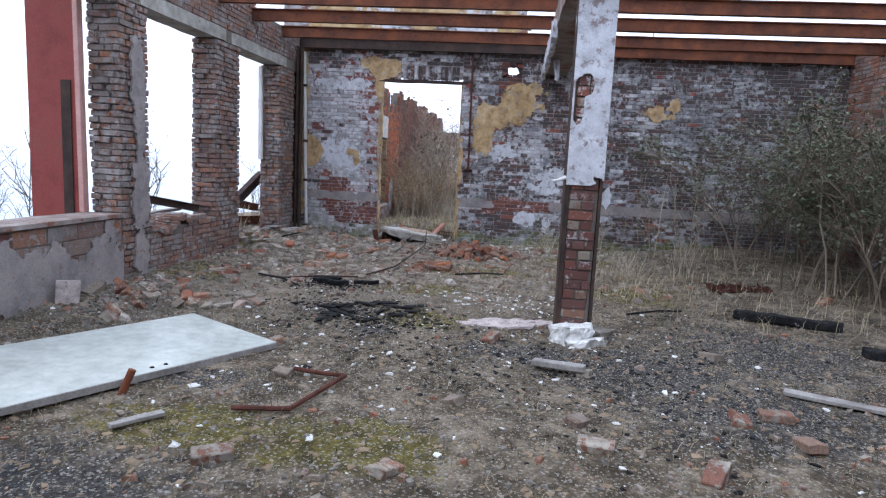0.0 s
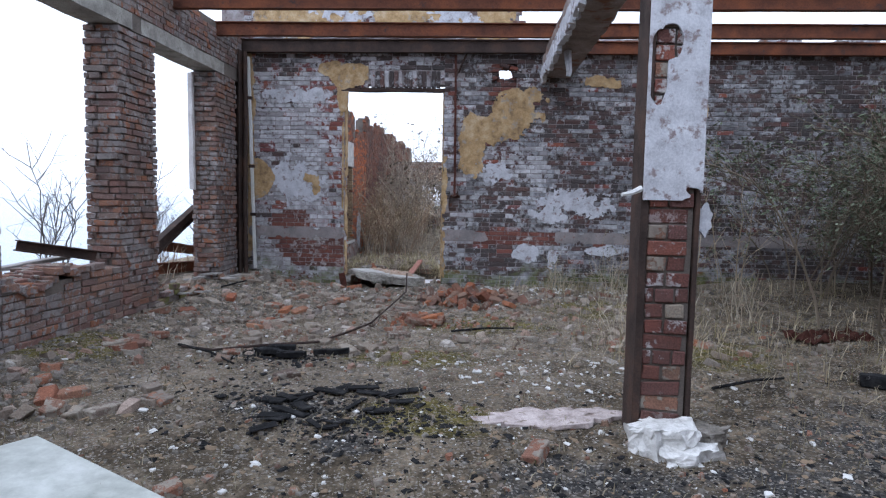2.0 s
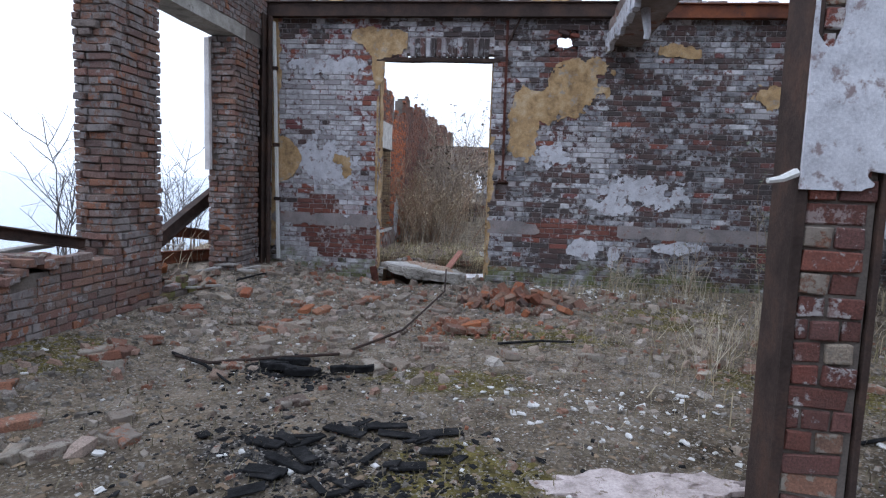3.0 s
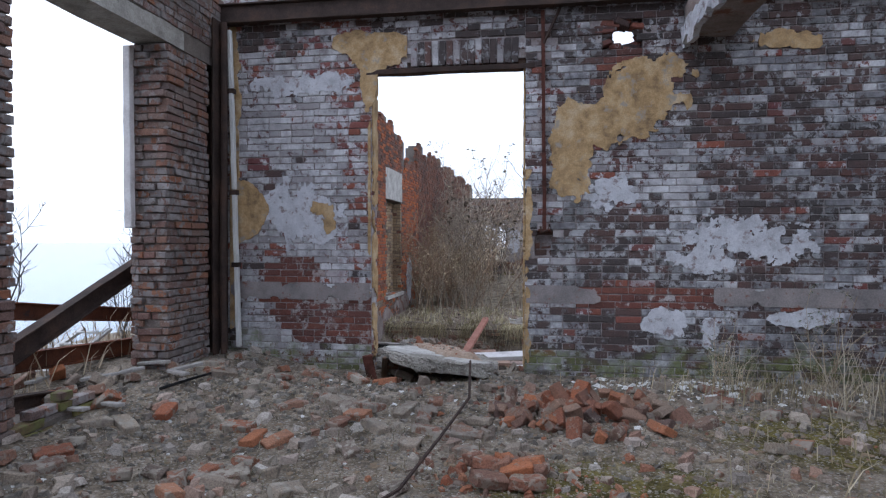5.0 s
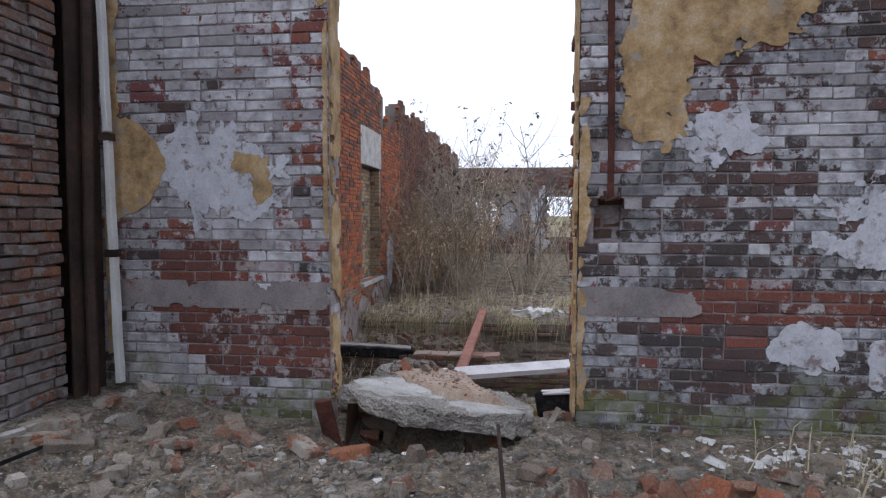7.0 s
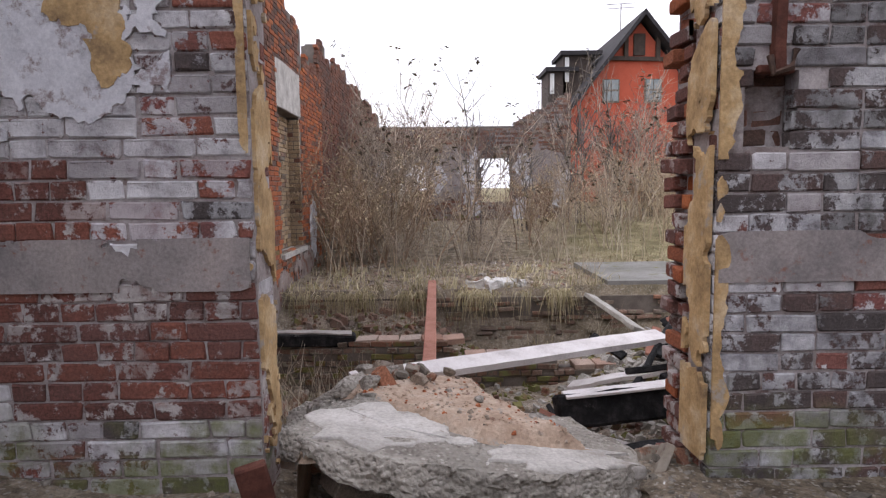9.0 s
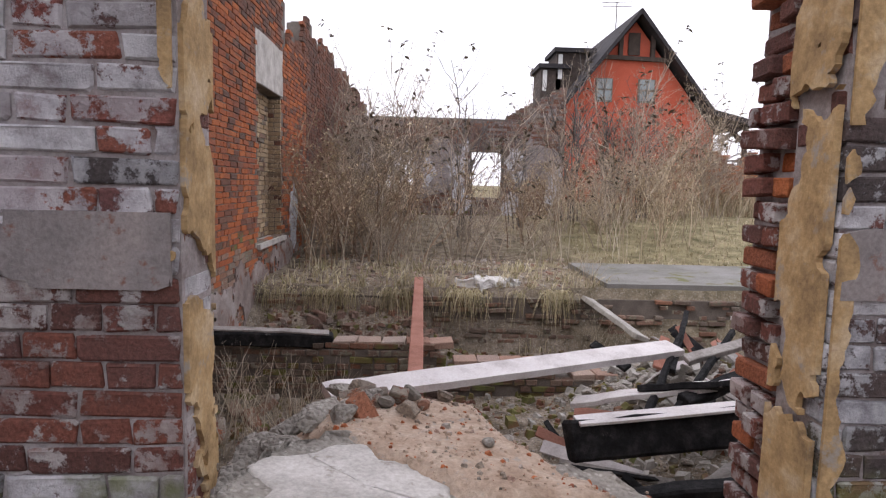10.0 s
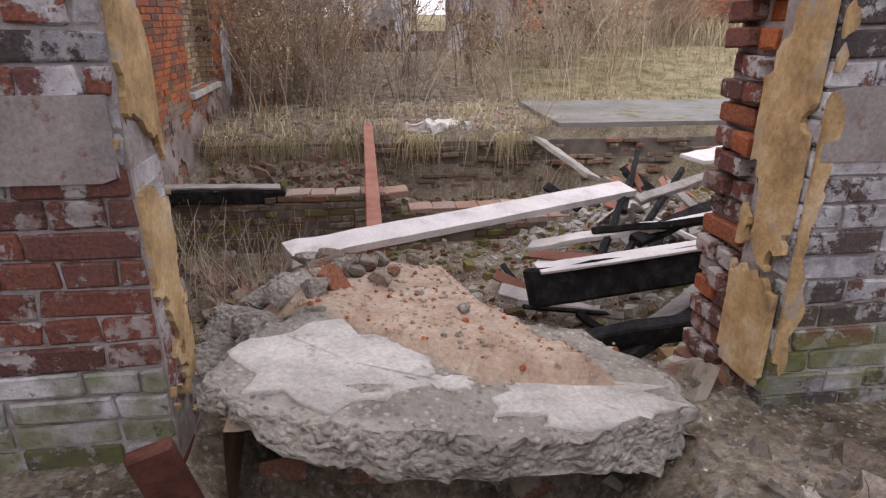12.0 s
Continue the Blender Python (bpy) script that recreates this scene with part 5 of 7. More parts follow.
plank("plank", g(0.46, 5.2, 0.06), g(0.88, 5.04, 0.06), 0.1, 0.05, M["greywood"], "short weathered grey plank on the ash")
plank("plank", g(2.4, 4.9, 0.03), g(3.05, 4.62, 0.03), 0.11, 0.03, M["greywood"], "pale weathered plank on the ash")
plank("plank", g(-2.1, 3.2, 0.03), g(-1.93, 3.5, 0.03), 0.06, 0.025, M["greywood"], "small pale splintered plank by the panel")
plank("charred_beam", g(2.9, 7.55, 0.05), g(3.9, 7.1, 0.06), 0.12, 0.1, M["char"], "charred black beam half buried in ash", "charred beam", "charred timbers", amp=0.02)
plank("charred_beam", g(3.6, 6.1, 0.05), g(4.9, 5.8, 0.06), 0.14, 0.1, M["char"], "charred black beam half buried in ash", "charred beam", "charred timbers", amp=0.02)
plank("charred_beam", g(1.1, 2.75, 0.03), g(1.9, 2.55, 0.03), 0.11, 0.07, M["char"], "charred black beam half buried in ash", "charred beam", "charred timbers", amp=0.02)
bm = bmesh.new()
n_c, m_c = 22, 14
rows = [[bm.verts.new((1.1 * (i / n_c - 0.5), 0.6 * (j / m_c - 0.5), 0.16 * max(0.0, noise.noise(Vector((i * 0.34, j * 0.4, 7.7)))) + 0.05 * noise.noise(Vector((i * 0.9, j * 0.9, 1.7))) + 0.05)) for i in range(n_c + 1)] for j in range(m_c + 1)]
for j in range(m_c):
    for i in range(n_c):
        bm.faces.new((rows[j][i], rows[j][i + 1], rows[j + 1][i + 1], rows[j + 1][i]))
rough_up(bm, 0.05, 3.0, 8)
bmesh.ops.solidify(bm, geom=list(bm.faces), thickness=0.006)
ob = tagged(part("crumpled_sheet", bm, M["darkrust"]), "crumpled rusted sheet metal among dry grass", "sheet metal")
ob.matrix_basis = pose(3.45, 9.12, floor_z(3.45, 9.12) - 0.03, 0, 0, 12) @ Matrix.Diagonal((0.75, 0.75, 0.8, 1))
bm = bmesh.new()
box(bm, -0.1, 0.1, -0.035, 0.035, 0, 0.24, cut=0.008)
ob = tagged(part("pale_block", bm, M["pinkpale"]), "pale flat block leaning among rubble by the wall", "block")
ob.matrix_basis = pose(-4.0, 5.32, floor_z(-4.0, 5.32) - 0.02, -14, 0, 20)


def loose_brick_mesh(k):
    r = random.Random(100 + k)
    bm = bmesh.new()
    ln = (0.245, 0.22, 0.15, 0.12, 0.17, 0.09, 0.2, 0.13)[k % 8]
    box(bm, -ln / 2, ln / 2, -0.058, 0.058, -0.0325, 0.0325, cut=0.007)
    bmesh.ops.subdivide_edges(bm, edges=[e for e in bm.edges if e.calc_length() > 0.05], cuts=1)
    for v in bm.verts:
        v.co += noise.noise_vector(v.co * 11 + Vector((k * 7.1, k, 0))) * (0.012 if k % 8 < 2 else 0.026)
    me = bpy.data.meshes.new("loose_brick")
    bm.to_mesh(me)
    bm.free()
    me.materials.append(M["heapbrick"] if k >= 9 else M["rubble"])
    return me


BRICKS = [loose_brick_mesh(k) for k in range(16)]


def drop_brick(x, y, lift=0.0, flat=True, label="broken red brick lying in the rubble", group="loose bricks"):
    ob = new("loose_brick", R.choice(BRICKS[9:] if "heap" in group else BRICKS[:10]))
    z = floor_z(x, y) + 0.026 + lift
    t = 14 if flat else 60
    ob.matrix_basis = pose(x, y, z, R.uniform(-t, t), R.uniform(-t, t), R.uniform(0, 360))
    tagged(ob, label, "brick", group)
    return ob


for k in range(60):
    r, a = 0.62 * math.sqrt(R.random()), R.uniform(0, 6.28)
    x, y = -0.42 + r * 1.15 * math.cos(a), 10.85 + r * 0.75 * math.sin(a)
    drop_brick(x, y, max(0, 0.17 * (1 - r / 0.55)) * R.random(), False, "broken orange brick in a heap by the wall", "brick heap")
for k in range(16):
    drop_brick(R.uniform(-1.25, -0.75), R.uniform(9.55, 9.95), 0.05 * R.random(), True, "red brick in a low heap", "low brick heap")
for x, y in ((-3.62, 10.25), (-3.05, 10.3), (-2.68, 9.7), (-2.5, 11.6), (-1.49, 10.35), (-1.1, 9.8), (-2.2, 10.6), (-2.32, 10.72), (-2.12, 10.78), (-3.4, 11.6), (-3.25, 11.5), (-2.0, 10.4), (-1.86, 11.2), (-1.6, 8.25), (-1.4, 8.28), (-2.4, 9.0), (-3.3, 9.3),
             (0.7, 11.6), (1.0, 11.4), (0.3, 11.7), (0.6, 11.2), (0.05, 11.5), (2.12, 4.33), (2.16, 3.9), (2.75, 4.0), (-1.18, 8.9), (-0.5, 8.8), (-1.35, 3.0), (-3.35, 6.35), (-3.2, 6.2), (-2.6, 6.5), (0.06, 5.9), (0.8, 3.6), (0.72, 3.95)):
    drop_brick(x, y)
for k in range(120):
    u = R.random()
    if u < 0.45:
        x, y = R.uniform(-4.0, -1.2), R.uniform(9.0, 12.0)
    elif u < 0.65:
        x, y = R.uniform(-4.0, -2.6), R.uniform(6.2, 9.5)
    elif u < 0.85:
        x, y = R.uniform(0.2, 2.2), R.uniform(8.3, 11.8)
    else:
        x, y = R.uniform(-3.8, 4.5), R.uniform(2.5, 9.0)
    drop_brick(x, y, -0.012)
for k in range(12):
    x, y = R.uniform(-4.05, -3.3), R.uniform(5.2, 6.3)
    drop_brick(x, y, 0.0, False)


def scatter(name, n, where, size, flat, mat, label, category, seed, lift=0.3):
    """Crumbs nobody would count: small broken solids strewn over the ground, in one mesh."""
    r = np.random.default_rng(seed)
    pts = where(r, n)
    x, y = pts[:, 0], pts[:, 1]
    z = height(x, y)
    n = len(x)
    s = size[0] * (size[1] / size[0]) ** (r.random(n) ** 2.2)
    base = np.array([(-1, -1, -1), (1, -1, -1), (1, 1, -1), (-1, 1, -1), (-0.7, -0.7, 1), (0.7, -0.7, 1), (0.7, 0.7, 1), (-0.7, 0.7, 1)], float)
    v = base[None] * (1 + r.uniform(-0.45, 0.3, (n, 8, 3)))
    v *= (s[:, None] * np.stack([r.uniform(0.6, 1.5, n), r.uniform(0.5, 1.1, n), r.uniform(flat * 0.6, flat * 1.4, n)], 1))[:, None, :]
    a = r.uniform(0, 6.28, n)
    ca, sa = np.cos(a)[:, None], np.sin(a)[:, None]
    tilt = r.uniform(-0.35, 0.35, n)[:, None]
    X, Y = v[..., 0] * ca - v[..., 1] * sa, v[..., 0] * sa + v[..., 1] * ca
    Z = v[..., 2] + X * tilt + (z + s * flat * lift)[:, None]
    V = np.stack([X + x[:, None], Y + y[:, None], Z], 2).reshape(-1, 3)
    q = np.array([(0, 3, 2, 1), (4, 5, 6, 7), (0, 1, 5, 4), (1, 2, 6, 5), (2, 3, 7, 6), (3, 0, 4, 7)])
    F = (q[None] + 8 * np.arange(n)[:, None, None]).reshape(-1, 4)
    return tagged(new(name, mesh_of(name, V.tolist(), F.tolist(), mat)), label, category, kind="stuff")


def region(x0, x1, y0, y1):
    return lambda r, n: np.stack([r.uniform(x0, x1, n), r.uniform(y0, y1, n)], 1)


def clump(*spots):
    def fn(r, n):
        k = r.integers(0, len(spots), n)
        sp = np.array(spots)[k]
        return sp[:, :2] + r.normal(0, 1, (n, 2)) * sp[:, 2:4]
    return fn


def near_first(x0, x1, y0, y1):
    return lambda r, n: np.stack([r.uniform(x0, x1, n), y0 + (y1 - y0) * r.random(n) ** 1.25], 1)


scatter("grit", 15000, near_first(-4.1, 4.6, 1.3, 12.1), (0.004, 0.024), 0.5, M["stone"], "grey grit and small stones", "gravel", 1)
scatter("brick_crumbs", 3000, region(-4.1, 3.6, 1.6, 12.1), (0.006, 0.036), 0.6, M["rubble"], "crumbled red brick", "rubble", 2)
scatter("pale_flecks", 6500, near_first(-4.0, 4.6, 1.3, 9.5), (0.003, 0.013), 0.3, M["fragments"], "pale specks of mortar and straw in the soil", "gravel", 8, 0.8)
scatter("rubble_fragments", 2300, clump((-3.6, 9.6, 0.4, 1.5), (-2.9, 10.9, 0.8, 0.7), (-1.7, 10.6, 0.9, 0.8), (-0.4, 10.4, 0.9, 0.8), (1.0, 10.8, 1.0, 0.8), (-3.7, 6.0, 0.3, 0.6), (-2.5, 8.8, 1.0, 0.6), (0.8, 8.8, 1.2, 0.8)), (0.008, 0.065), 0.55, M["fragments"], "broken pieces of dusty brick and mortar", "rubble", 9, 0.4)
scatter("heap_crumbs", 420, clump((-0.42, 10.85, 0.42, 0.28), (-1.0, 9.8, 0.3, 0.2)), (0.008, 0.04), 0.6, M["heapbrick"], "crumbled orange brick round the heap", "rubble", 10, 0.7)
scatter("white_lime", 230, clump((0.9, 11.6, 0.45, 0.2), (0.5, 11.85, 0.4, 0.12)), (0.01, 0.05), 0.25, M["chips"], "white lime crumbs at the wall's foot", "rubble", 18, 0.8)
scatter("plaster_crumbs", 1300, clump((0.2, 7.7, 0.7, 0.35), (0.4, 6.3, 0.9, 0.5), (-0.6, 5.4, 1.3, 0.7), (-2.8, 8.6, 0.8, 0.9), (-1.5, 11.0, 1.2, 0.6), (-0.3, 3.6, 1.5, 1.0), (1.2, 11.6, 0.6, 0.25)), (0.005, 0.03), 0.3, M["chips"], "white plaster crumbs", "rubble", 3)
scatter("wall_foot_rubble", 5200, clump((-3.7, 8.0, 0.3, 1.5), (-3.6, 10.6, 0.4, 0.8), (-2.6, 11.4, 0.8, 0.5), (-0.9, 11.2, 0.5, 0.7), (0.8, 11.4, 1.0, 0.5), (-3.7, 5.6, 0.35, 0.6)), (0.006, 0.036), 0.5, M["stone"], "grey mortar rubble along the walls", "rubble", 4)
scatter("char_crumbs", 3800, clump((-1.6, 6.5, 0.5, 0.35), (-1.0, 6.3, 0.3, 0.2), (0.6, 5.2, 0.8, 0.6), (2.6, 6.2, 1.1, 1.1), (-2.2, 7.9, 0.3, 0.2), (1.4, 4.5, 0.9, 0.8)), (0.004, 0.026), 0.3, M["char"], "burnt black crumbs", "ash", 5)
scatter("leaf_litter", 7500, near_first(-4.0, 5.0, 1.4, 11.8), (0.008, 0.03), 0.12, M["deadleaf"], "dry brown leaf litter", "leaf litter", 6, 1.4)
for k in range(26):
    x, y = -1.45 + R.gauss(0, 0.42), 6.5 + R.gauss(0, 0.24)
    a = R.uniform(-1.2, 1.4)
    ln = R.uniform(0.08, 0.3)
    plank("charred_piece", g(x, y, 0.012 + 0.02 * R.random()), g(x + ln * math.cos(a), y + ln * math.sin(a), 0.012 + 0.03 * R.random()), R.uniform(0.03, 0.09), R.uniform(0.006, 0.018), M["char"], "charred black wood fragment in a burnt patch", "charred wood", "burnt patch", 4, 0.008)
for k in range(9):
    x, y = -2.3 + R.gauss(0, 0.2), 7.95 + R.gauss(0, 0.1)
    plank("charred_piece", g(x, y, 0.04), g(x + R.uniform(0.15, 0.35), y + R.uniform(-0.12, 0.12), 0.05), 0.06, 0.05, M["char"], "charred black wood fragment in a burnt patch", "charred wood", "burnt patch", 4, 0.02)
scatter("char_flakes", 1100, clump((-1.45, 6.5, 0.6, 0.4), (-0.7, 6.0, 0.6, 0.4), (-2.3, 7.95, 0.25, 0.12), (-1.9, 6.9, 0.6, 0.4), (0.3, 5.4, 0.8, 0.5)), (0.006, 0.035), 0.14, M["char"], "flakes of burnt slate and charcoal", "ash", 7, 1.2)
for k in range(60):
    x, y = (0.15 + R.gauss(0, 0.55), 7.65 + R.gauss(0, 0.35)) if k < 36 else (R.uniform(-3.2, 2.2), R.uniform(3.0, 8.5))
    bm = bmesh.new()
    s = R.uniform(0.012, 0.05)
    slab_shape(bm, ragged_outline(s, s * R.uniform(0.4, 0.9), 6, k, 0.45), 0, s * 0.25, 0, 0.006, 20, k)
    ob = tagged(part("plaster_chip", bm, M["chips"]), "small chip of white plaster on the moss", "plaster chip", "white chips")
    ob.matrix_basis = pose(x, y, floor_z(x, y) + 0.004, R.uniform(-12, 12), R.uniform(-12, 12), R.uniform(0, 360))


def blades(name, n, where, ln, mat, label, seed, width=0.004, lean=0.6):
    """Dry grass: thin bent blades in one mesh."""
    r = np.random.default_rng(seed)
    p = where(r, n)
    n = len(p)
    z = height(p[:, 0], p[:, 1]) - 0.01
    L = r.uniform(*ln, n)
    a, b = r.uniform(0, 6.28, n), np.abs(r.normal(0, lean, n))
    d = np.stack([np.cos(a) * np.sin(b), np.sin(a) * np.sin(b), np.cos(b)], 1)
    s = np.stack([-np.sin(a + 0.6), np.cos(a + 0.6), 0 * a], 1) * (width * r.uniform(0.6, 1.4, n))[:, None]
    o = np.stack([p[:, 0], p[:, 1], z], 1)
    m = o + d * (L * 0.55)[:, None]
    t = o + d * L[:, None] + np.stack([np.cos(a), np.sin(a), -0.7 + 0 * a], 1) * (L * 0.22)[:, None]
    V = np.stack([o - s, o + s, m + s * 0.8, m - s * 0.8, t], 1).reshape(-1, 3)
    i = 5 * np.arange(n)[:, None]
    F = (i + np.array([0, 1, 2, 3])).tolist() + (i + np.array([3, 2, 4])).tolist()
    return tagged(new(name, mesh_of(name, V.tolist(), F, mat)), label, "grass", kind="stuff")


blades("dry_grass", 22000, near_first(-4.0, 5.4, 1.4, 12.0), (0.03, 0.1), M["dimgrass"], "short dry grass and moss stalks", 11, 0.003, 0.9)
blades("tall_dry_grass", 1500, clump((1.6, 9.3, 0.6, 0.8), (3.6, 10.6, 1.2, 0.9), (1.2, 11.7, 0.6, 0.25), (3.8, 8.2, 1.2, 1.0)), (0.1, 0.34), M["straw"], "tall dry grass by the wall", 12, 0.004, 0.35)
TUFTS = [(-4.0 + 4.5 * k / 26 + R.uniform(-0.12, 0.12), 19.1 + R.uniform(-0.1, 0.2), R.uniform(0.04, 0.11), R.uniform(0.04, 0.1)) for k in range(27)]
TUFTS += [(R.uniform(-3.9, 0.3), R.uniform(19.4, 21.2), R.uniform(0.05, 0.12), R.uniform(0.05, 0.12)) for k in range(34)]
blades("bank_grass", 1600, clump(*TUFTS), (0.08, 0.3), M["palegrass"], "pale tufts of dry grass along the cellar's edge", 13, 0.006, 0.6)


def hanging_grass(name, n, y0, x0, x1, seed):
    """Dead grass that falls over an edge: arcs out and down."""
    r = np.random.default_rng(seed)
    hub = r.uniform(x0, x1, 13)
    x = hub[(13 * r.random(n) ** 1.5).astype(int)] + r.normal(0, 0.1, n)
    L = r.uniform(0.15, 0.55, n)
    q = np.linspace(0, 1, 5)
    P = np.zeros((n, 5, 3))
    lean = r.normal(0, 0.25, n)
    P[..., 0] = x[:, None] + (lean * L)[:, None] * q
    P[..., 1] = y0 + r.uniform(-0.02, 0.08, n)[:, None] - (L * r.uniform(0.25, 0.55, n))[:, None] * np.sin(q * 1.5)
    P[..., 2] = -0.17 + r.uniform(-0.06, 0.03, n)[:, None] + 0.25 * L[:, None] * np.sin(q * 2.6) - (L * r.uniform(0.5, 1.1, n))[:, None] * q ** 2
    return tagged(new(name, stems_mesh(name, P, r.uniform(0.003, 0.006, n), M["palegrass"], 3)), "dead grass hanging over the cellar's edge", "grass", kind="stuff")


scatter("yard_litter", 1500, region(-4.0, 0.7, 19.15, 22.5), (0.008, 0.06), 0.35, M["fragments"], "brick chips and dirt on the bank", "rubble", 41, 0.7)
scatter("yard_leaves", 2200, region(-4.0, 3.0, 19.1, 23.0), (0.012, 0.04), 0.1, M["deadleaf"], "dead leaves on the bank", "leaf litter", 42, 1.5)
scatter("bank_rubble", 700, lambda r, n: np.stack([r.uniform(-4.0, -1.6, n), r.uniform(17.5, 19.0, n)], 1), (0.015, 0.08), 0.6, M["bankbrick"], "brick rubble slipped down the bank", "rubble", 43, 0.5)
hanging_grass("hanging_grass", 700, 19.0, -4.1, 0.6, 17)
blades("yard_grass", 6500, lambda r, n: (lambda x: np.stack([x, np.where(x > 0.6, 21.5, 19.6) + 8 * r.random(n) ** 1.1], 1))(np.where(r.random(n) < 0.12, r.uniform(-4.1, 0.6, n), r.uniform(0.4, 9.0, n))), (0.03, 0.16), M["straw"], "pale dry grass of the yard", 14, 0.008, 0.6)

# ---- doorway rubble and the sunken cellar ----
def slab_top(x):
    return 0.45 - 0.09 * (x + 1.85)


# torn sheets and plaster at the pillar's foot
for x0, y0, rx, ry, z1, mat, lab, sd in ((0.12, 6.5, 0.42, 0.15, 0.018, "pinkpale", "torn pale board lying on moss", 3), (0.56, 6.6, 0.2, 0.1, 0.016, "pinkpale", "torn pale board lying on moss", 4),
                                         (0.84, 6.06, 0.19, 0.15, 0.15, "chips", "lump of fallen white plaster at the pillar", 5), (0.99, 5.95, 0.15, 0.12, 0.06, "chips", "lump of fallen white plaster at the pillar", 6),
                                         (1.15, 6.12, 0.12, 0.1, 0.1, "stone", "grey stone chunk at the pillar's foot", 7)):
    if z1 > 0.05:
        bm = boulder_slab(ragged_outline(rx, ry, 18, sd, 0.35), -0.02, z1, sd * 1.7, 9, 54, 0.045)
    else:
        bm = boulder_slab(ragged_outline(rx, ry, 30, sd, 0.4), -0.012, z1, sd * 1.7, 8, 70, 0.02)
    ob = tagged(part("plaster_lump" if z1 > 0.05 else "torn_board", bm, M[mat]), lab, "plaster" if z1 > 0.05 else "board")
    ob.matrix_basis = pose(x0, y0, floor_z(x0, y0) + 0.012, R.uniform(-4, 4), R.uniform(-5, 5), R.uniform(-15, 15))

door_slab = thing("concrete_slab", "broken concrete slab tilted across the doorway over a hollow", "concrete slab")
bm = boulder_slab([(-2.46, 12.2), (-2.32, 12.08), (-2.1, 12.02), (-1.85, 11.98), (-1.55, 11.99), (-1.34, 12.02), (-1.2, 12.12), (-1.22, 12.36), (-1.5, 12.55), (-1.95, 12.66), (-2.28, 12.58), (-2.42, 12.4)], -0.13, 0.0, 1.0, 24, 130, 0.042)
for v in bm.verts:
    if v.co.z < -0.06:
        v.co.z += 0.075 * float(smooth(-1.95, -2.45, v.co.x))
    v.co.z += slab_top(v.co.x)
part("slab", bm, M["aggregate"], door_slab)
for x0, y0, rx, ry, sd in ((-2.1, 12.3, 0.27, 0.2, 4), (-1.5, 12.13, 0.27, 0.1, 8), (-1.84, 12.2, 0.07, 0.035, 9)):
    bm = boulder_slab(ragged_outline(rx, ry, 26, sd, 0.34), -0.05, 0.003, sd, 8, 78, 0.014)
    bmesh.ops.smooth_vert(bm, verts=bm.verts, factor=0.5, use_axis_x=True, use_axis_y=True, use_axis_z=True)
    ob = part("screed", bm, M["pale_concrete"], door_slab, "smooth pale screed left on the slab")
    ob.data.polygons.foreach_set("use_smooth", [True] * len(ob.data.polygons))
    ob.matrix_basis = pose(x0, y0, slab_top(x0) + 0.006, 0, 4.8, 0)


for k in range(56):
    f = k / 56
    x0 = -2.44 + 1.22 * f
    y0 = 12.175 - 0.165 * math.sin(math.pi * min(1.0, f * 1.05)) ** 0.6 + R.uniform(0.0, 0.05)
    bm = bmesh.new()
    bmesh.ops.create_icosphere(bm, subdivisions=2, radius=R.uniform(0.01, 0.026))
    rough_up(bm, 0.014, 28, k)
    rough_up(bm, 0.006, 70, k)
    bmesh.ops.transform(bm, matrix=pose(x0, y0, slab_top(x0) - R.uniform(0.02, 0.13) * (0.45 + 0.55 * f), R.uniform(0, 90), R.uniform(0, 90), R.uniform(0, 90)), verts=bm.verts)
    part("rim_stone", bm, M["aggregate"] if k % 4 else M["pale_concrete"], door_slab)


def sand_z(x, y):
    ridge = 0.505 - 0.13 * (y - 12.3) - 0.9 * smooth(13.15, 14.3, y) - 0.1 * (x + 1.8)
    left = np.maximum(-1.72 - 1.25 * (y - 12.12), -2.38)
    right = np.maximum(-1.26 - 0.45 * (y - 12.1), -1.62)
    d = np.minimum(x - left, right - x)
    d = np.minimum(d, (y - 12.14) * 1.2)
    heap = ridge + 0.9 * np.minimum(d - 0.12, 0)
    heap = np.where((y < 12.6) & (x > -2.42) & (x < -1.22), np.maximum(heap, slab_top(x) - 0.075), heap)
    return heap - 0.02 * np.exp(-np.abs(d) * 6) + 0.02 * bumps(x * 3, y * 3, 3.0) + 0.012 * bumps(x * 9, y * 9, 3.0)


tagged(new("rubble_mound", grid_mesh("rubble_mound", np.linspace(-2.75, -0.85, 60), np.linspace(12.1, 14.9, 90), sand_z, M["sand"])), "heap of sandy pink mortar rubble behind the doorway", "rubble heap")


def stone_mesh(k, mat):
    r = random.Random(300 + k)
    bm = bmesh.new()
    bmesh.ops.create_icosphere(bm, subdivisions=2, radius=1.0)
    for v in bm.verts:
        v.co *= 0.78 + 0.42 * noise.noise(v.co * 1.1 + Vector((k * 3.3, 0, 0))) + 0.16 * noise.noise(v.co * 3.2 + Vector((0, k, 0)))
    for _ in range(9):
        n = Vector((r.gauss(0, 1), r.gauss(0, 1), r.gauss(0, 1))).normalized()
        d = r.uniform(0.42, 0.68)
        for v in bm.verts:
            over = v.co.dot(n) - d
            if over > 0:
                v.co -= n * over
    bmesh.ops.scale(bm, vec=(1.15, r.uniform(0.7, 1.0), r.uniform(0.55, 0.85)), verts=bm.verts)
    me = bpy.data.meshes.new("stone")
    bm.to_mesh(me)
    bm.free()
    me.materials.append(mat)
    return me


STONES = [stone_mesh(k, M["aggregate"]) for k in range(6)] + [stone_mesh(9, M["rubble"]), stone_mesh(10, M["stone"])]


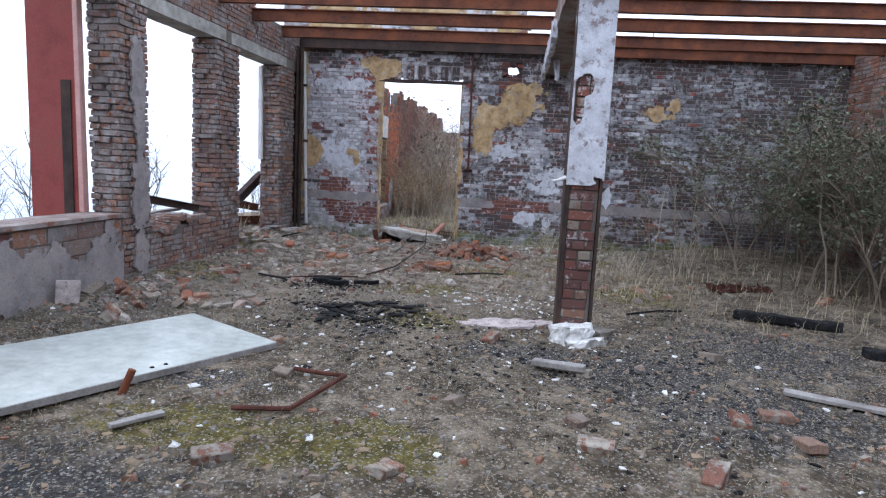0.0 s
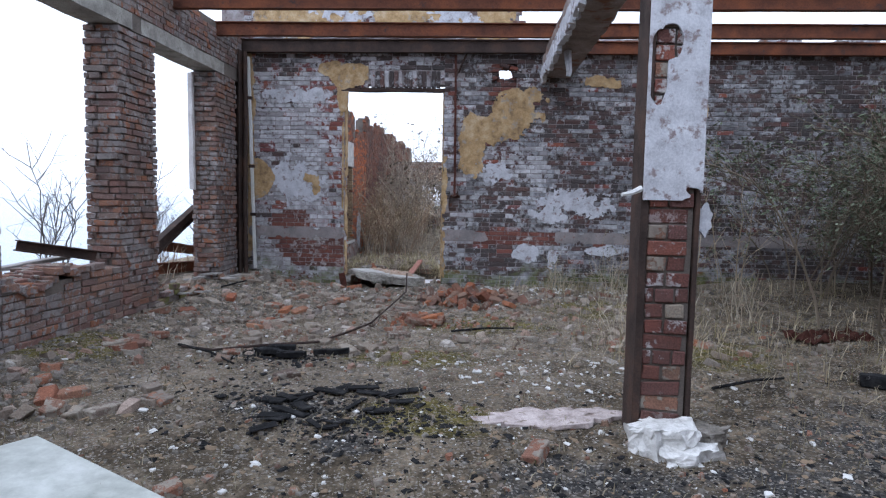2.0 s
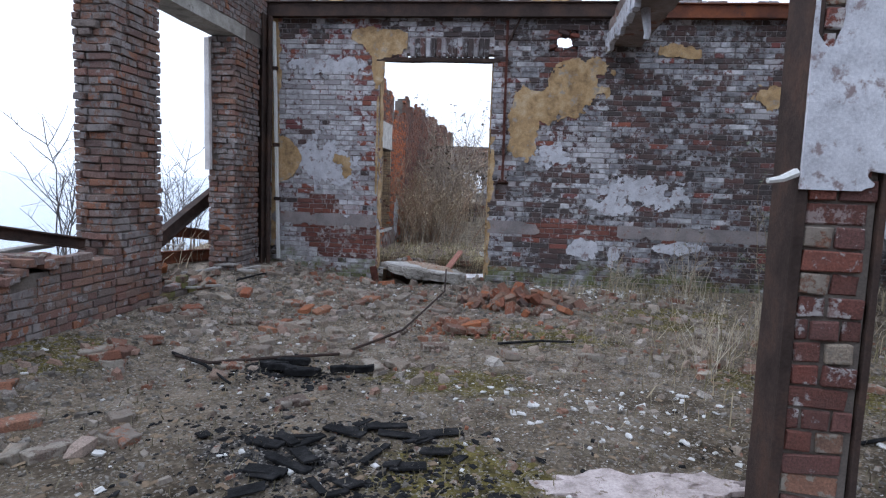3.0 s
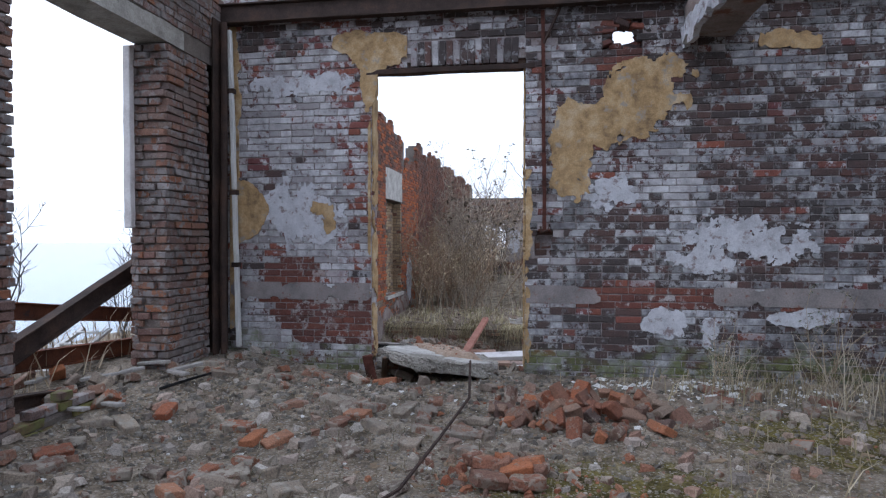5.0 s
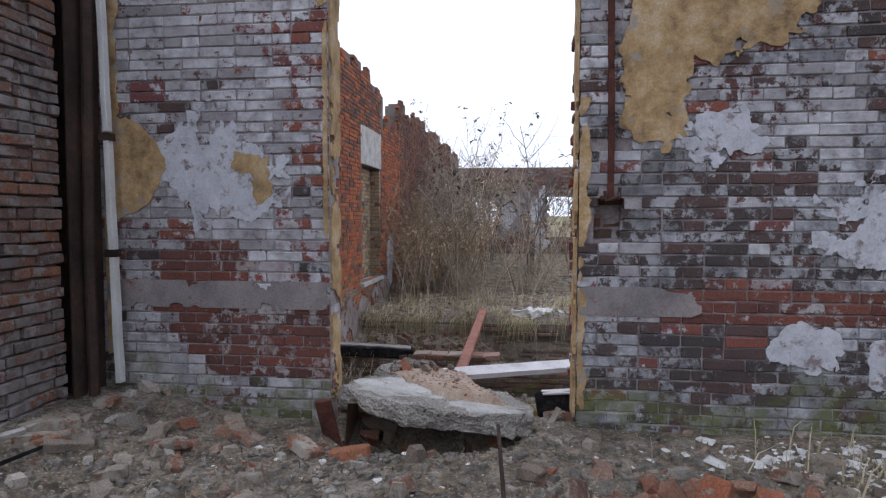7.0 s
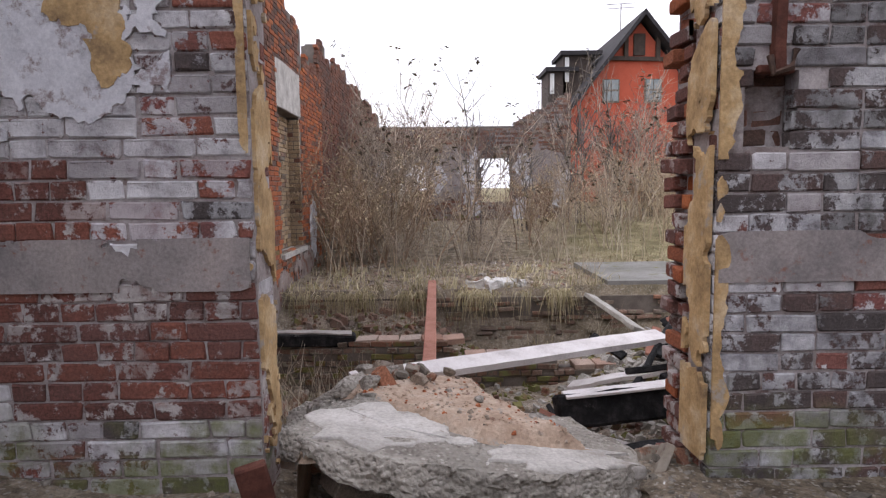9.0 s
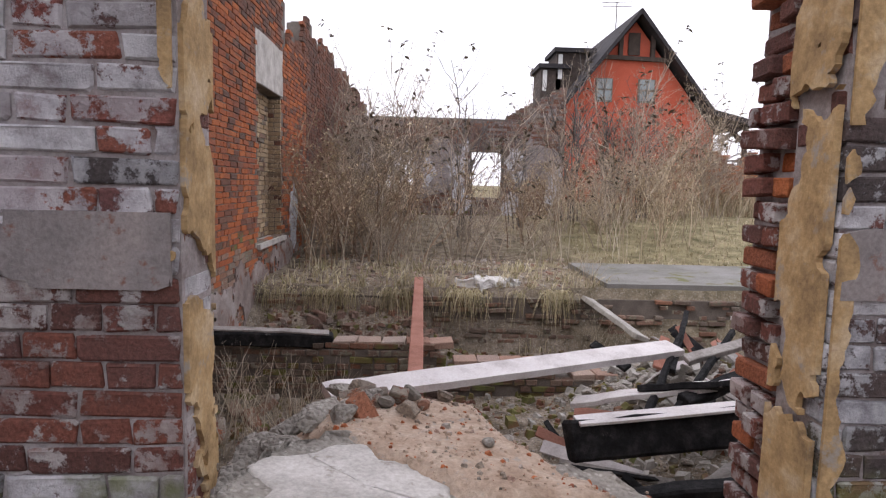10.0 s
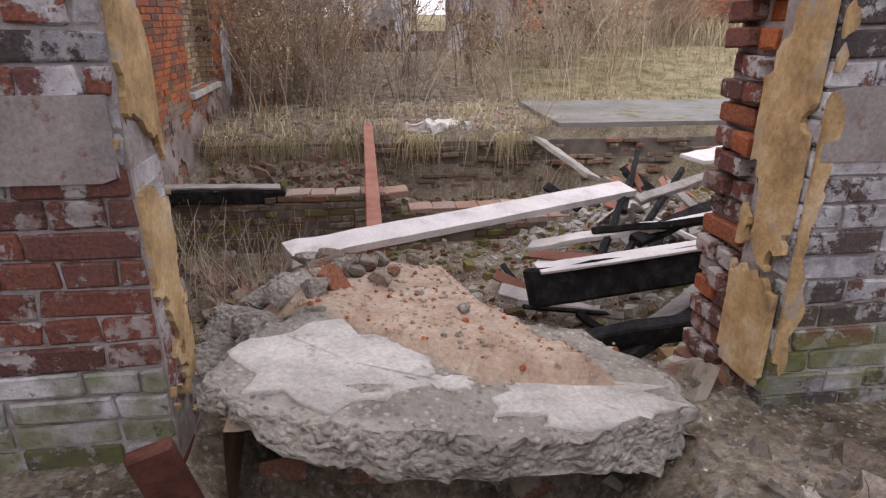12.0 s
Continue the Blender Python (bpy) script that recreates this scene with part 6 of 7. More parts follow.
def rock(x, y, z, s, kind=None, label="lump of broken concrete in the doorway rubble", group="rubble lumps"):
    ob = new("rubble_lump", STONES[R.randrange(6) if kind is None else kind])
    ob.matrix_basis = pose(x, y, z, R.uniform(-25, 25), R.uniform(-25, 25), R.uniform(0, 360)) @ Matrix.Diagonal((s, s, s, 1))
    return tagged(ob, label, "rubble", group)


def sz(x, y):
    low = 0.24 if y < 13.1 and x < -2.2 else -5
    return max(float(sand_z(x, y)), floor_z(x, y), low)


for x, y, s in ((-2.42, 12.72, 0.14), (-2.3, 12.86, 0.12), (-2.5, 12.95, 0.16), (-2.56, 12.75, 0.13), (-2.45, 13.15, 0.14), (-2.62, 13.1, 0.12), (-2.34, 13.0, 0.1), (-2.6, 13.3, 0.15), (-2.28, 13.25, 0.09), (-2.36, 13.1, 0.1), (-2.22, 12.75, 0.08), (-2.55, 12.6, 0.09), (-2.15, 13.0, 0.07), (-1.22, 12.85, 0.14), (-1.3, 13.1, 0.12), (-1.12, 12.7, 0.12), (-1.4, 13.25, 0.1),
                (-1.5, 13.35, 0.09), (-1.35, 13.5, 0.12), (-1.65, 13.45, 0.07), (-1.2, 13.4, 0.08), (-1.05, 12.5, 0.07), (-1.2, 13.9, 0.13)):
    rock(x, y, sz(x, y) + 0.02, s)
for x, y, s in ((-2.12, 13.05, 0.07), (-2.0, 13.12, 0.06), (-2.2, 13.2, 0.08), (-1.95, 13.0, 0.045), (-2.08, 12.92, 0.05), (-2.3, 13.4, 0.08), (-1.85, 13.2, 0.05), (-2.02, 13.3, 0.06), (-1.0, 12.62, 0.07), (-1.08, 12.3, 0.05)):
    rock(x, y, sz(x, y) + 0.02, s, R.choice((6, 7)), "broken orange brick lump in the doorway rubble", "brick lumps")
for k in range(30):
    x, y = -1.22 + R.gauss(0, 0.13), R.uniform(12.75, 13.95)
    rock(x, y, sz(x, y) + 0.015, R.uniform(0.05, 0.12))
for k in range(26):
    x, y = R.uniform(-2.5, -1.0), R.uniform(12.6, 13.9)
    rock(x, y, sz(x, y) + 0.004, R.uniform(0.025, 0.06))
for x, y in ((-2.12, 12.95), (-2.05, 13.05), (-2.2, 13.1), (-2.0, 12.85), (-2.15, 12.8), (-1.06, 12.42), (-1.0, 12.52), (-0.98, 12.36), (-2.5, 13.3), (-1.08, 12.3)):
    ob = drop_brick(x, y, 0, False, "broken orange brick in the doorway rubble", "doorway bricks")
    ob.location.z = sz(x, y) + 0.012
    ob.scale = (0.6, 0.6, 0.6)
for x, y, z in ((-2.3, 12.35, 0.1), (-2.26, 12.4, 0.2), (-2.36, 12.4, 0.3), (-2.2, 12.45, 0.08), (-1.4, 12.32, 0.2), (-1.3, 12.3, 0.14), (-1.36, 12.36, 0.28), (-1.95, 12.5, 0.02), (-1.7, 12.45, 0.05), (-2.05, 12.42, 0.0), (-1.6, 12.38, 0.02)):
    ob = drop_brick(x, y, 0, False, "dusty brick propping the concrete slab", "props under the slab")
    ob.location.z = z
bm = bmesh.new()
box(bm, -0.05, 0.05, -0.02, 0.02, 0, 0.42, pose(-2.46, 12.08, 0.06, 8, -12, 15), cut=0.006)
tagged(part("iron_plate", bm, M["darkrust"]), "rusted iron plate propped under the slab", "iron plate")

bm = bmesh.new()
bar(bm, (-2.54, 14.55, -0.055), (0.27, 15.97, -0.1), 0.21, 0.055, 30, 0.2)
for v in bm.verts:
    if v.co.x < -2.2:
        v.co += noise.noise_vector(v.co * 12) * 0.03
rough_up(bm, 0.004, 4)
tagged(part("board", bm, M["whitewood"]), "long bleached white board lying across the cellar", "board")
plank("red_beam", (-1.99, 14.0, -0.2), (-1.985, 19.25, -0.04), 0.12, 0.07, M["redwood"], "reddish painted wooden beam spanning the cellar", "beam", sub=12, amp=0.004)
plank("charred_sill", (-4.1, 16.98, -0.32), (-2.86, 17.12, -0.37), 0.2, 0.14, M["char"], "charred timber lying on the low wall", "charred beam", "charred timbers", 8, 0.012)
plank("ash_cap", (-4.1, 17.0, -0.235), (-2.9, 17.1, -0.285), 0.16, 0.02, M["greywood"], "grey ash-white strip of burnt timber", "plank", "", 8, 0.008)

# burnt roof timbers slumped at one side of the cellar
TIMBERS = [((-1.15, 13.95, -0.1), (0.9, 14.15, 0.02), 0.14, 0.22, "char"), ((-0.95, 13.55, -0.24), (0.3, 13.5, -0.06), 0.1, 0.12, "char"), ((-0.85, 13.4, -0.3), (-0.1, 13.85, -0.2), 0.09, 0.06, "char"),
           ((-0.3, 15.2, -0.22), (0.55, 14.6, 0.06), 0.14, 0.05, "char"), ((-0.75, 15.4, -0.4), (0.1, 15.0, -0.12), 0.2, 0.04, "whitewood"), ((-0.1, 14.9, -0.2), (0.9, 15.3, 0.0), 0.12, 0.07, "char"), ((0.0, 15.0, -0.15), (1.2, 15.1, 0.02), 0.16, 0.05, "whitewood"),
           ((-0.5, 14.6, -0.28), (0.5, 16.4, -0.1), 0.05, 0.05, "char"), ((-0.2, 14.8, -0.25), (0.9, 16.2, 0.0), 0.045, 0.05, "char"), ((-0.85, 14.9, -0.35), (-0.1, 14.5, -0.3), 0.16, 0.04, "whitewood"), ((0.2, 15.6, -0.1), (1.3, 15.9, 0.1), 0.1, 0.05, "greywood"),
           ((0.1, 15.6, -0.2), (0.9, 17.2, -0.02), 0.05, 0.04, "char"), ((-0.5, 13.8, -0.35), (0.6, 14.6, -0.2), 0.14, 0.06, "greywood"), ((0.62, 17.7, -0.45), (0.3, 18.95, -0.22), 0.2, 0.06, "concrete"), ((1.2, 16.6, 0.0), (2.2, 17.0, 0.05), 0.3, 0.04, "whitewood"),
           ((-1.0, 13.2, -0.3), (-0.4, 13.2, -0.25), 0.14, 0.05, "whitewood"), ((-0.2, 13.7, 0.08), (1.1, 14.3, 0.14), 0.16, 0.04, "greywood")]
for a, b, w, h, mat in TIMBERS:
    lab = {"char": "charred black roof timber slumped in the cellar", "whitewood": "bleached broken board in the cellar rubble", "greywood": "grey weathered timber in the cellar rubble", "concrete": "fallen concrete slab against the cellar wall"}[mat]
    plank("charred_timber" if mat == "char" else "fallen_board", a, b, w, h, M[mat], lab, "timber", "fallen timbers", 10, 0.014, R.uniform(-0.4, 0.4))
for k in range(44):
    x, y = R.uniform(-0.8, 1.4), R.uniform(13.9, 16.8)
    a, ln, z = R.uniform(0, 3.14), R.uniform(0.25, 0.8), floor_z(x, y) + 0.1
    mat = R.choice(("char", "char", "greywood", "whitewood", "redwood"))
    plank("splinter", (x, y, z), (x + ln * math.cos(a), y + ln * math.sin(a), z + R.uniform(-0.02, 0.22)), R.uniform(0.03, 0.12), R.uniform(0.012, 0.04), M[mat], "splintered timber in the cellar rubble", "timber", "splintered timbers", 4, 0.01, R.uniform(-0.8, 0.8))
plank("ash_cap", (-1.1, 13.96, 0.012), (0.85, 14.15, 0.135), 0.13, 0.016, M["whitewood"], "ash-white bleached face of a burnt beam", "plank", "", 10, 0.008)
for k in range(120):
    x, y = 0.6 + R.gauss(0, 0.6), 15.9 + R.gauss(0, 0.8)
    if x > -0.7:
        rock(x, y, floor_z(x, y) + 0.03, R.uniform(0.05, 0.13), R.choice((0, 1, 2, 6, 7)), "lump of rubble in the cellar", "cellar rubble")
for k in range(30):
    x, y = R.uniform(-3.9, -2.4), R.uniform(15.0, 16.9)
    ob = drop_brick(x, y, 0.02, False, "broken brick on the cellar floor", "cellar bricks")
scatter("cellar_grit", 5000, region(-4.0, 3.0, 13.0, 18.9), (0.01, 0.07), 0.6, M["dullred"], "brick rubble on the cellar floor", "rubble", 21)
scatter("heap_grit", 2600, lambda r, n: np.stack([r.normal(0.7, 0.7, n), r.normal(16.0, 1.0, n)], 1), (0.012, 0.07), 0.6, M["concrete"], "grey rubble on the cellar floor", "rubble", 22)
def strew(name, n, size, mat, label, seed):
    """Grit on the sandy heap: small three-sided stones."""
    r = random.Random(seed)
    V, F = [], []
    for _ in range(n):
        x, y = r.uniform(-2.4, -1.15), r.uniform(12.2, 13.8)
        s = size[0] + (size[1] - size[0]) * r.random() ** 3
        z, b, a = float(sand_z(x, y)), len(V), r.uniform(0, 6.28)
        for k in range(5):
            q = s * r.uniform(0.7, 1.2)
            V.append((x + q * math.cos(a + 1.257 * k), y + q * math.sin(a + 1.257 * k), z - 0.2 * s))
        for k in range(5):
            q = s * r.uniform(0.4, 0.75)
            V.append((x + q * math.cos(a + 1.257 * k), y + q * math.sin(a + 1.257 * k), z + s * r.uniform(0.35, 0.8)))
        F += [(b + k, b + (k + 1) % 5, b + 5 + (k + 1) % 5, b + 5 + k) for k in range(5)] + [tuple(range(b + 5, b + 10))]
    tagged(new(name, mesh_of(name, V, F, M[mat])), label, "gravel", kind="stuff")


strew("sand_grit", 2600, (0.002, 0.012), "sand", "small brick grit on the sandy heap", 5)
strew("grey_pebbles", 420, (0.003, 0.022), "fragments", "grey and buff pebbles on the sandy heap", 6)
strew("orange_crumbs", 420, (0.002, 0.016), "orange", "orange brick crumbs on the sandy heap", 7)

platform = thing("concrete_platform", "flat grey concrete platform at the cellar's edge", "platform")
bm = bmesh.new()
box(bm, 0.6, 6.5, 19.1, 21.4, -0.3, -0.03)
bmesh.ops.subdivide_edges(bm, edges=list(bm.edges), cuts=10, use_grid_fill=True)
rough_up(bm, 0.012, 2.5)
M["deck"] = plain_mat("weathered_deck", [(0.13, 0.13, 0.11), (0.2, 0.195, 0.18), (0.25, 0.245, 0.235)], 1.2, 0.7, spots=(1.8, 0.56, (0.13, 0.13, 0.05)))
part("deck", bm, M["deck"], platform)
bm = bmesh.new()
bm.free()
bm = boulder_slab(ragged_outline(0.42, 0.15, 20, 12, 0.4), -0.04, 0.07, 2.0, 10, 64, 0.07)
ob = tagged(part("plastic_sheet", bm, M["chips"]), "crumpled white plastic sheet on the grass", "plastic sheet")
ob.matrix_basis = pose(-1.0, 19.25, floor_z(-1.0, 19.25) + 0.03, 4, 0, 5)


# ---- outside the window openings ----
shutter = thing("steel_shutter", "red painted steel shutter leaf standing open outside", "shutter")
bm = bmesh.new()
box(bm, -5.27, -4.66, 6.44, 6.47, 0.6, 3.75, cut=0.006)
part("leaf", bm, M["redlead"], shutter)
# the slot is a dark plate on the leaf: recess shade given as colour
bm = bmesh.new()
box(bm, -4.86, -4.74, 6.425, 6.438, 0.9, 2.55, cut=0.003)
part("slot", bm, M["darksteel"], shutter, "dark plate standing for a shaded vertical slot")
bm = bmesh.new()
bar(bm, (-4.61, 6.42, 1.1), (-4.63, 6.42, 3.5), 0.09, 0.06, 10, cut=0.006)
tagged(part("window_post", bm, M["pinkpaint"]), "faded pink wooden window post by the pier", "window post")
bm = bmesh.new()
bar(bm, (-4.53, 11.1, 1.75), (-4.54, 11.1, 3.42), 0.07, 0.07, 10, cut=0.006)
rough_up(bm, 0.006, 5)
tagged(part("window_post", bm, M["whitewood"]), "weathered pale window post by the pier", "window post")


def fallen_joist(a, b, mat, w=0.12, h=0.16):
    bm = bmesh.new()
    ibeam(bm, a, b, w, h)
    return tagged(part("fallen_joist", bm, mat), "rusted steel joist fallen outside the window", "steel joist", "fallen joists")


fallen_joist((-4.75, 9.9, 0.63), (-4.78, 11.75, 1.35), M["darksteel"], 0.1, 0.17)
fallen_joist((-5.0, 10.2, 0.56), (-5.0, 12.6, 0.4), M["rust"], 0.1, 0.16)
fallen_joist((-4.66, 9.3, 0.42), (-4.62, 11.1, 0.22), M["darksteel"], 0.1, 0.12)
fallen_joist((-5.4, 10.5, 0.95), (-5.6, 13.5, 0.55), M["rust"], 0.1, 0.16)
fallen_joist((-4.8, 7.95, 1.1), (-4.42, 8.6, 0.95), M["darksteel"], 0.1, 0.11)
plank("plank", (-5.4, 7.4, 0.82), (-4.65, 8.5, 1.0), 0.14, 0.04, M["greywood"], "weathered plank leaning over the broken sill")
ladder = thing("ladder", "small pale metal ladder lying outside the window", "ladder")
for dx in (0, 0.32):
    bm = bmesh.new()
    bar(bm, (-5.2 - dx, 10.6, 0.28), (-5.35 - dx, 11.9, 0.68), 0.05, 0.03)
    part("rail", bm, M["whitepaint"], ladder)
for k in range(5):
    bm = bmesh.new()
    f = (k + 0.5) / 5
    tube(bm, [(-5.2 - 0.15 * f, 10.6 + 1.3 * f, 0.3 + 0.4 * f), (-5.52 - 0.15 * f, 10.6 + 1.3 * f, 0.3 + 0.4 * f)], 0.014)
    part("rung", bm, M["whitepaint"], ladder)
for k in range(46):
    x, y = R.uniform(-5.5, -4.0), R.uniform(9.4, 11.3)
    if k % 3:
        drop_brick(x, y, 0.02, False)
    else:
        ln = R.uniform(0.2, 0.6)
        z = max(floor_z(x, y), 0.3 if x > -4.6 else -1)
        plank("splinter", (x, y, z + 0.06), (x + ln * 0.6, y + R.uniform(-0.4, 0.4), z + 0.1), 0.06, 0.025, M["greywood"], "splintered plank among the window rubble", "plank", "splintered planks", 3, 0.008)
for k in range(40):
    x, y = R.uniform(XO + 0.05, LEFT_X - 0.05), R.uniform(7.1, 8.6)
    rock(x, y, 0.93 + 0.05 * math.sin(y * 5), R.uniform(0.03, 0.08), R.choice((0, 1, 2, 3, 6)), "lump of mortar on the broken window sill", "sill rubble")


# ---- plants ----
def leaf_mesh(name, C, size, mat, seed, droop=0.6):
    r = np.random.default_rng(seed)
    n = len(C)
    a = r.uniform(0, 6.28, n)
    d = np.stack([np.cos(a), np.sin(a), r.uniform(-droop - 0.3, 0.3, n)], 1)
    d /= np.linalg.norm(d, axis=1)[:, None]
    s = np.stack([-np.sin(a), np.cos(a), r.uniform(-0.5, 0.5, n)], 1)
    L = size * r.uniform(0.5, 1.4, n)[:, None]
    V = np.stack([C, C + d * L * 0.5 + s * L * 0.22, C + d * L, C + d * L * 0.5 - s * L * 0.22 + np.array([0, 0, 0.1]) * L], 1).reshape(-1, 3)
    F = (4 * np.arange(n)[:, None] + np.array([0, 1, 2, 3])).tolist()
    return mesh_of(name, V.tolist(), F, mat)


def at_ground(x, y, turn=0.0, s=1.0):
    return pose(x, y, floor_z(x, y), 0, 0, turn) @ Matrix.Diagonal((s, s, s, 1))


def offshoots(r, P, L, n, spread, share, points, droop=0.0):
    """n shoots off the stems P (of lengths L): they leave at an angle, turn upwards and thin out."""
    k = P.shape[1]
    si = r.integers(0, len(P), n)
    f = r.uniform(0.18, 0.97, n)
    ti = f * (k - 1)
    i0 = np.minimum(ti.astype(int), k - 2)
    w = (ti - i0)[:, None]
    base = P[si, i0] * (1 - w) + P[si, i0 + 1] * w
    d = P[si, i0 + 1] - P[si, i0]
    d /= np.linalg.norm(d, axis=1)[:, None] + 1e-9
    side = np.cross(d, r.normal(0, 1, (n, 3)))
    side /= np.linalg.norm(side, axis=1)[:, None] + 1e-9
    a = r.uniform(0.45, 1.0, n)[:, None] * spread
    way = d * np.cos(a) + side * np.sin(a) + np.array([0, 0, 0.12 - droop])
    ln = L[si] * share * r.uniform(0.35, 1.0, n) * (1.15 - 0.7 * f)
    q = np.linspace(0, 1, points)
    T = base[:, None, :] + way[:, None, :] * (ln[:, None] * q)[..., None]
    T[..., 2] += (0.22 - droop) * ln[:, None] * q ** 2
    T += np.cumsum(r.normal(0, 0.045, T.shape), 1) * q[None, :, None] * ln[:, None, None]
    return T, ln


def bush(name, seed, stems, tall, spread, limbs, twigs, leaves, leaf, leafmat, label, r0=0.012, mat="twig", group="", foot=0.12, arch=0.0, tips=False):
    """A leafless or half-leafed bush: stems from one foot, limbs off the stems, twigs off the limbs."""
    r = np.random.default_rng(seed)
    k = 8
    t = np.linspace(0, 1, k)
    a = r.uniform(0, 6.28, stems)
    L = tall * r.uniform(0.5, 1.0, stems)
    out = spread * r.uniform(0.1, 1.0, stems)
    P = np.zeros((stems, k, 3))
    f0 = r.normal(0, foot, (stems, 2))
    P[..., 0] = f0[:, :1] + np.cos(a)[:, None] * out[:, None] * t ** 1.3
    P[..., 1] = f0[:, 1:] + np.sin(a)[:, None] * out[:, None] * t ** 1.3
    P[..., 2] = L[:, None] * (t - arch * (out / max(spread, 1e-6))[:, None] * t ** 3) - 0.05
    P += np.cumsum(r.normal(0, 0.026 * tall, P.shape), 1) * t[None, :, None] * np.array([1, 1, 0.3])
    B, LB = offshoots(r, P, L, limbs, 1.1, 0.45, 5)
    T, _ = offshoots(r, B, LB, twigs, 1.35, 0.8, 4, 0.1)
    ob = thing(name, label, "shrub", group)
    rows = [("woody_stem", P, r0 * r.uniform(0.6, 1.3, stems), 5), ("limb_mass", B, r0 * 0.48 * r.uniform(0.6, 1.3, limbs), 3), ("twig_mass", T, np.full(twigs, r0 * 0.25), 3)]
    for nm, pts, rad, sides in rows:
        sub = new(nm, stems_mesh(nm, pts, rad, M[mat], sides))
        sub.parent = ob
        tagged(sub, kind="stuff")
    if leaves:
        if tips:
            hub = r.integers(0, len(B), max(4, leaves // 8))
            C = B[hub[r.integers(0, len(hub), leaves)], r.integers(2, 5, leaves)] + r.normal(0, 0.02, (leaves, 3))
        else:
            C = T[r.integers(0, twigs, leaves), r.integers(1, 4, leaves)] + r.normal(0, 0.015, (leaves, 3))
        sub = new("foliage", leaf_mesh("foliage", C, leaf, M[leafmat], seed))
        sub.parent = ob
        tagged(sub, kind="stuff")
    return ob


# tangled shrubs in the room's far corner
corner = bush("shrub", 60, 11, 3.7, 1.9, 190, 1300, 6500, 0.06, "leaf", "tangled half-bare shrub with small leaves in the corner", 0.0135, "darktwig", foot=0.4, arch=0.35)
corner.matrix_basis = at_ground(4.4, 9.4)
for x, y, a, s in ((5.4, 10.8, 70, 1.0), (5.3, 8.5, 140, 1.05), (4.3, 11.2, 300, 0.8)):
    copy_thing(corner, at_ground(x, y, a)).scale = (s, s, s)
thin = bush("sapling", 61, 5, 1.5, 0.5, 26, 90, 330, 0.045, "leaf", "thin green-leaved sapling by the wall", 0.008)
thin.matrix_basis = at_ground(2.6, 11.2)
for x, y, a, s in ((1.75, 11.9, 80, 0.6), (0.75, 11.6, 150, 0.45), (3.3, 11.4, 30, 1.1)):
    copy_thing(thin, at_ground(x, y, a)).scale = (s, s, s)
weeds = bush("weeds", 62, 20, 0.75, 0.35, 60, 90, 0, 0, "", "dry pale weeds standing in the rubble", 0.004, "palestalk")
weeds.matrix_basis = at_ground(1.55, 11.2)
for x, y, a, s in ((1.2, 8.9, 50, 0.9), (1.9, 9.6, 120, 0.8), (0.95, 11.9, 200, 0.7), (2.9, 10.0, 250, 1.0), (-3.5, 15.8, 10, 1.2), (-3.0, 15.6, 40, 1.0), (-3.8, 15.3, 70, 1.1), (-2.8, 16.5, 200, 0.9), (-3.2, 16.4, 90, 1.0), (-3.7, 16.5, 170, 1.1), (0.3, 19.3, 60, 0.9), (0.45, 18.9, 160, 1.0)):
    copy_thing(weeds, at_ground(x, y, a)).scale = (s, s, s)
# bare saplings on the slope towards the sea
bare = bush("bare_sapling", 63, 6, 3.2, 0.7, 50, 150, 0, 0, "", "bare sapling outside on the slope to the sea", 0.02, "bark")
bare.matrix_basis = at_ground(-8.4, 13.3)
for x, y, a, s in ((-7.4, 9.0, 90, 0.75), (-8.6, 17.4, 200, 1.0), (-7.8, 18.4, 20, 0.7), (-9.5, 10.5, 140, 0.7), (-7.6, 15.2, 260, 0.6), (-9.0, 7.9, 300, 0.9), (-10.0, 20.5, 30, 0.8)):
    copy_thing(bare, at_ground(x, y, a)).scale = (s, s, s)
blades("slope_brush", 5000, lambda r, n: np.stack([r.uniform(-10, -4.8, n), r.uniform(4, 22, n)], 1), (0.2, 0.7), M["twig"], "dry brush on the slope outside", 31, 0.006, 0.5)

# thicket in the yard
th = [bush("thicket_shrub", 70, 12, 2.7, 1.4, 130, 900, 1500, 0.05, "thicketleaf", "dense brown thicket shrub with dead seed heads in the yard", 0.0125, "redtwig", group="yard thicket", foot=0.4),
      bush("thicket_shrub", 71, 16, 2.1, 1.1, 120, 760, 1300, 0.045, "thicketleaf", "upright brown thicket shrub in the yard", 0.011, "twig", group="yard thicket", foot=0.4),
      bush("thicket_shrub", 72, 8, 3.7, 1.7, 110, 700, 420, 0.12, "darkleaf", "tall brown thicket shrub with drooping dead leaves", 0.014, "greytwig", group="yard thicket", foot=0.25, tips=True)]
spots = [(-3.5, 22.3), (-2.6, 23.2), (-1.2, 22.6), (0.4, 23.9), (1.9, 25.3), (-3.1, 24.8), (1.5, 26.9), (2.7, 26.1), (3.4, 27.3), (4.4, 27.9), (-3.5, 26.8), (2.2, 28.5), (3.7, 29.3), (5.3, 29.1), (6.3, 30.3), (-3.8, 21.0), (5.0, 31.0), (6.9, 32.0), (7.7, 31.3), (3.0, 24.4), (1.9, 23.5), (-2.9, 21.7), (5.5, 30.1), (7.3, 30.5), (8.4, 31.5), (9.3, 32.7)]
for k, (x, y) in enumerate(spots):
    m = at_ground(x, y, 47 * k)
    s = 0.66 + 0.26 * R.random() + (0.25 if x > 2.8 else 0) + (0.22 if x < -2.8 else 0) + (0.14 if k in (5, 8, 11, 17) else 0)
    if k < 3:
        th[k].matrix_basis = m
    else:
        copy_thing(th[k % 3], m).scale = (s, s, s)
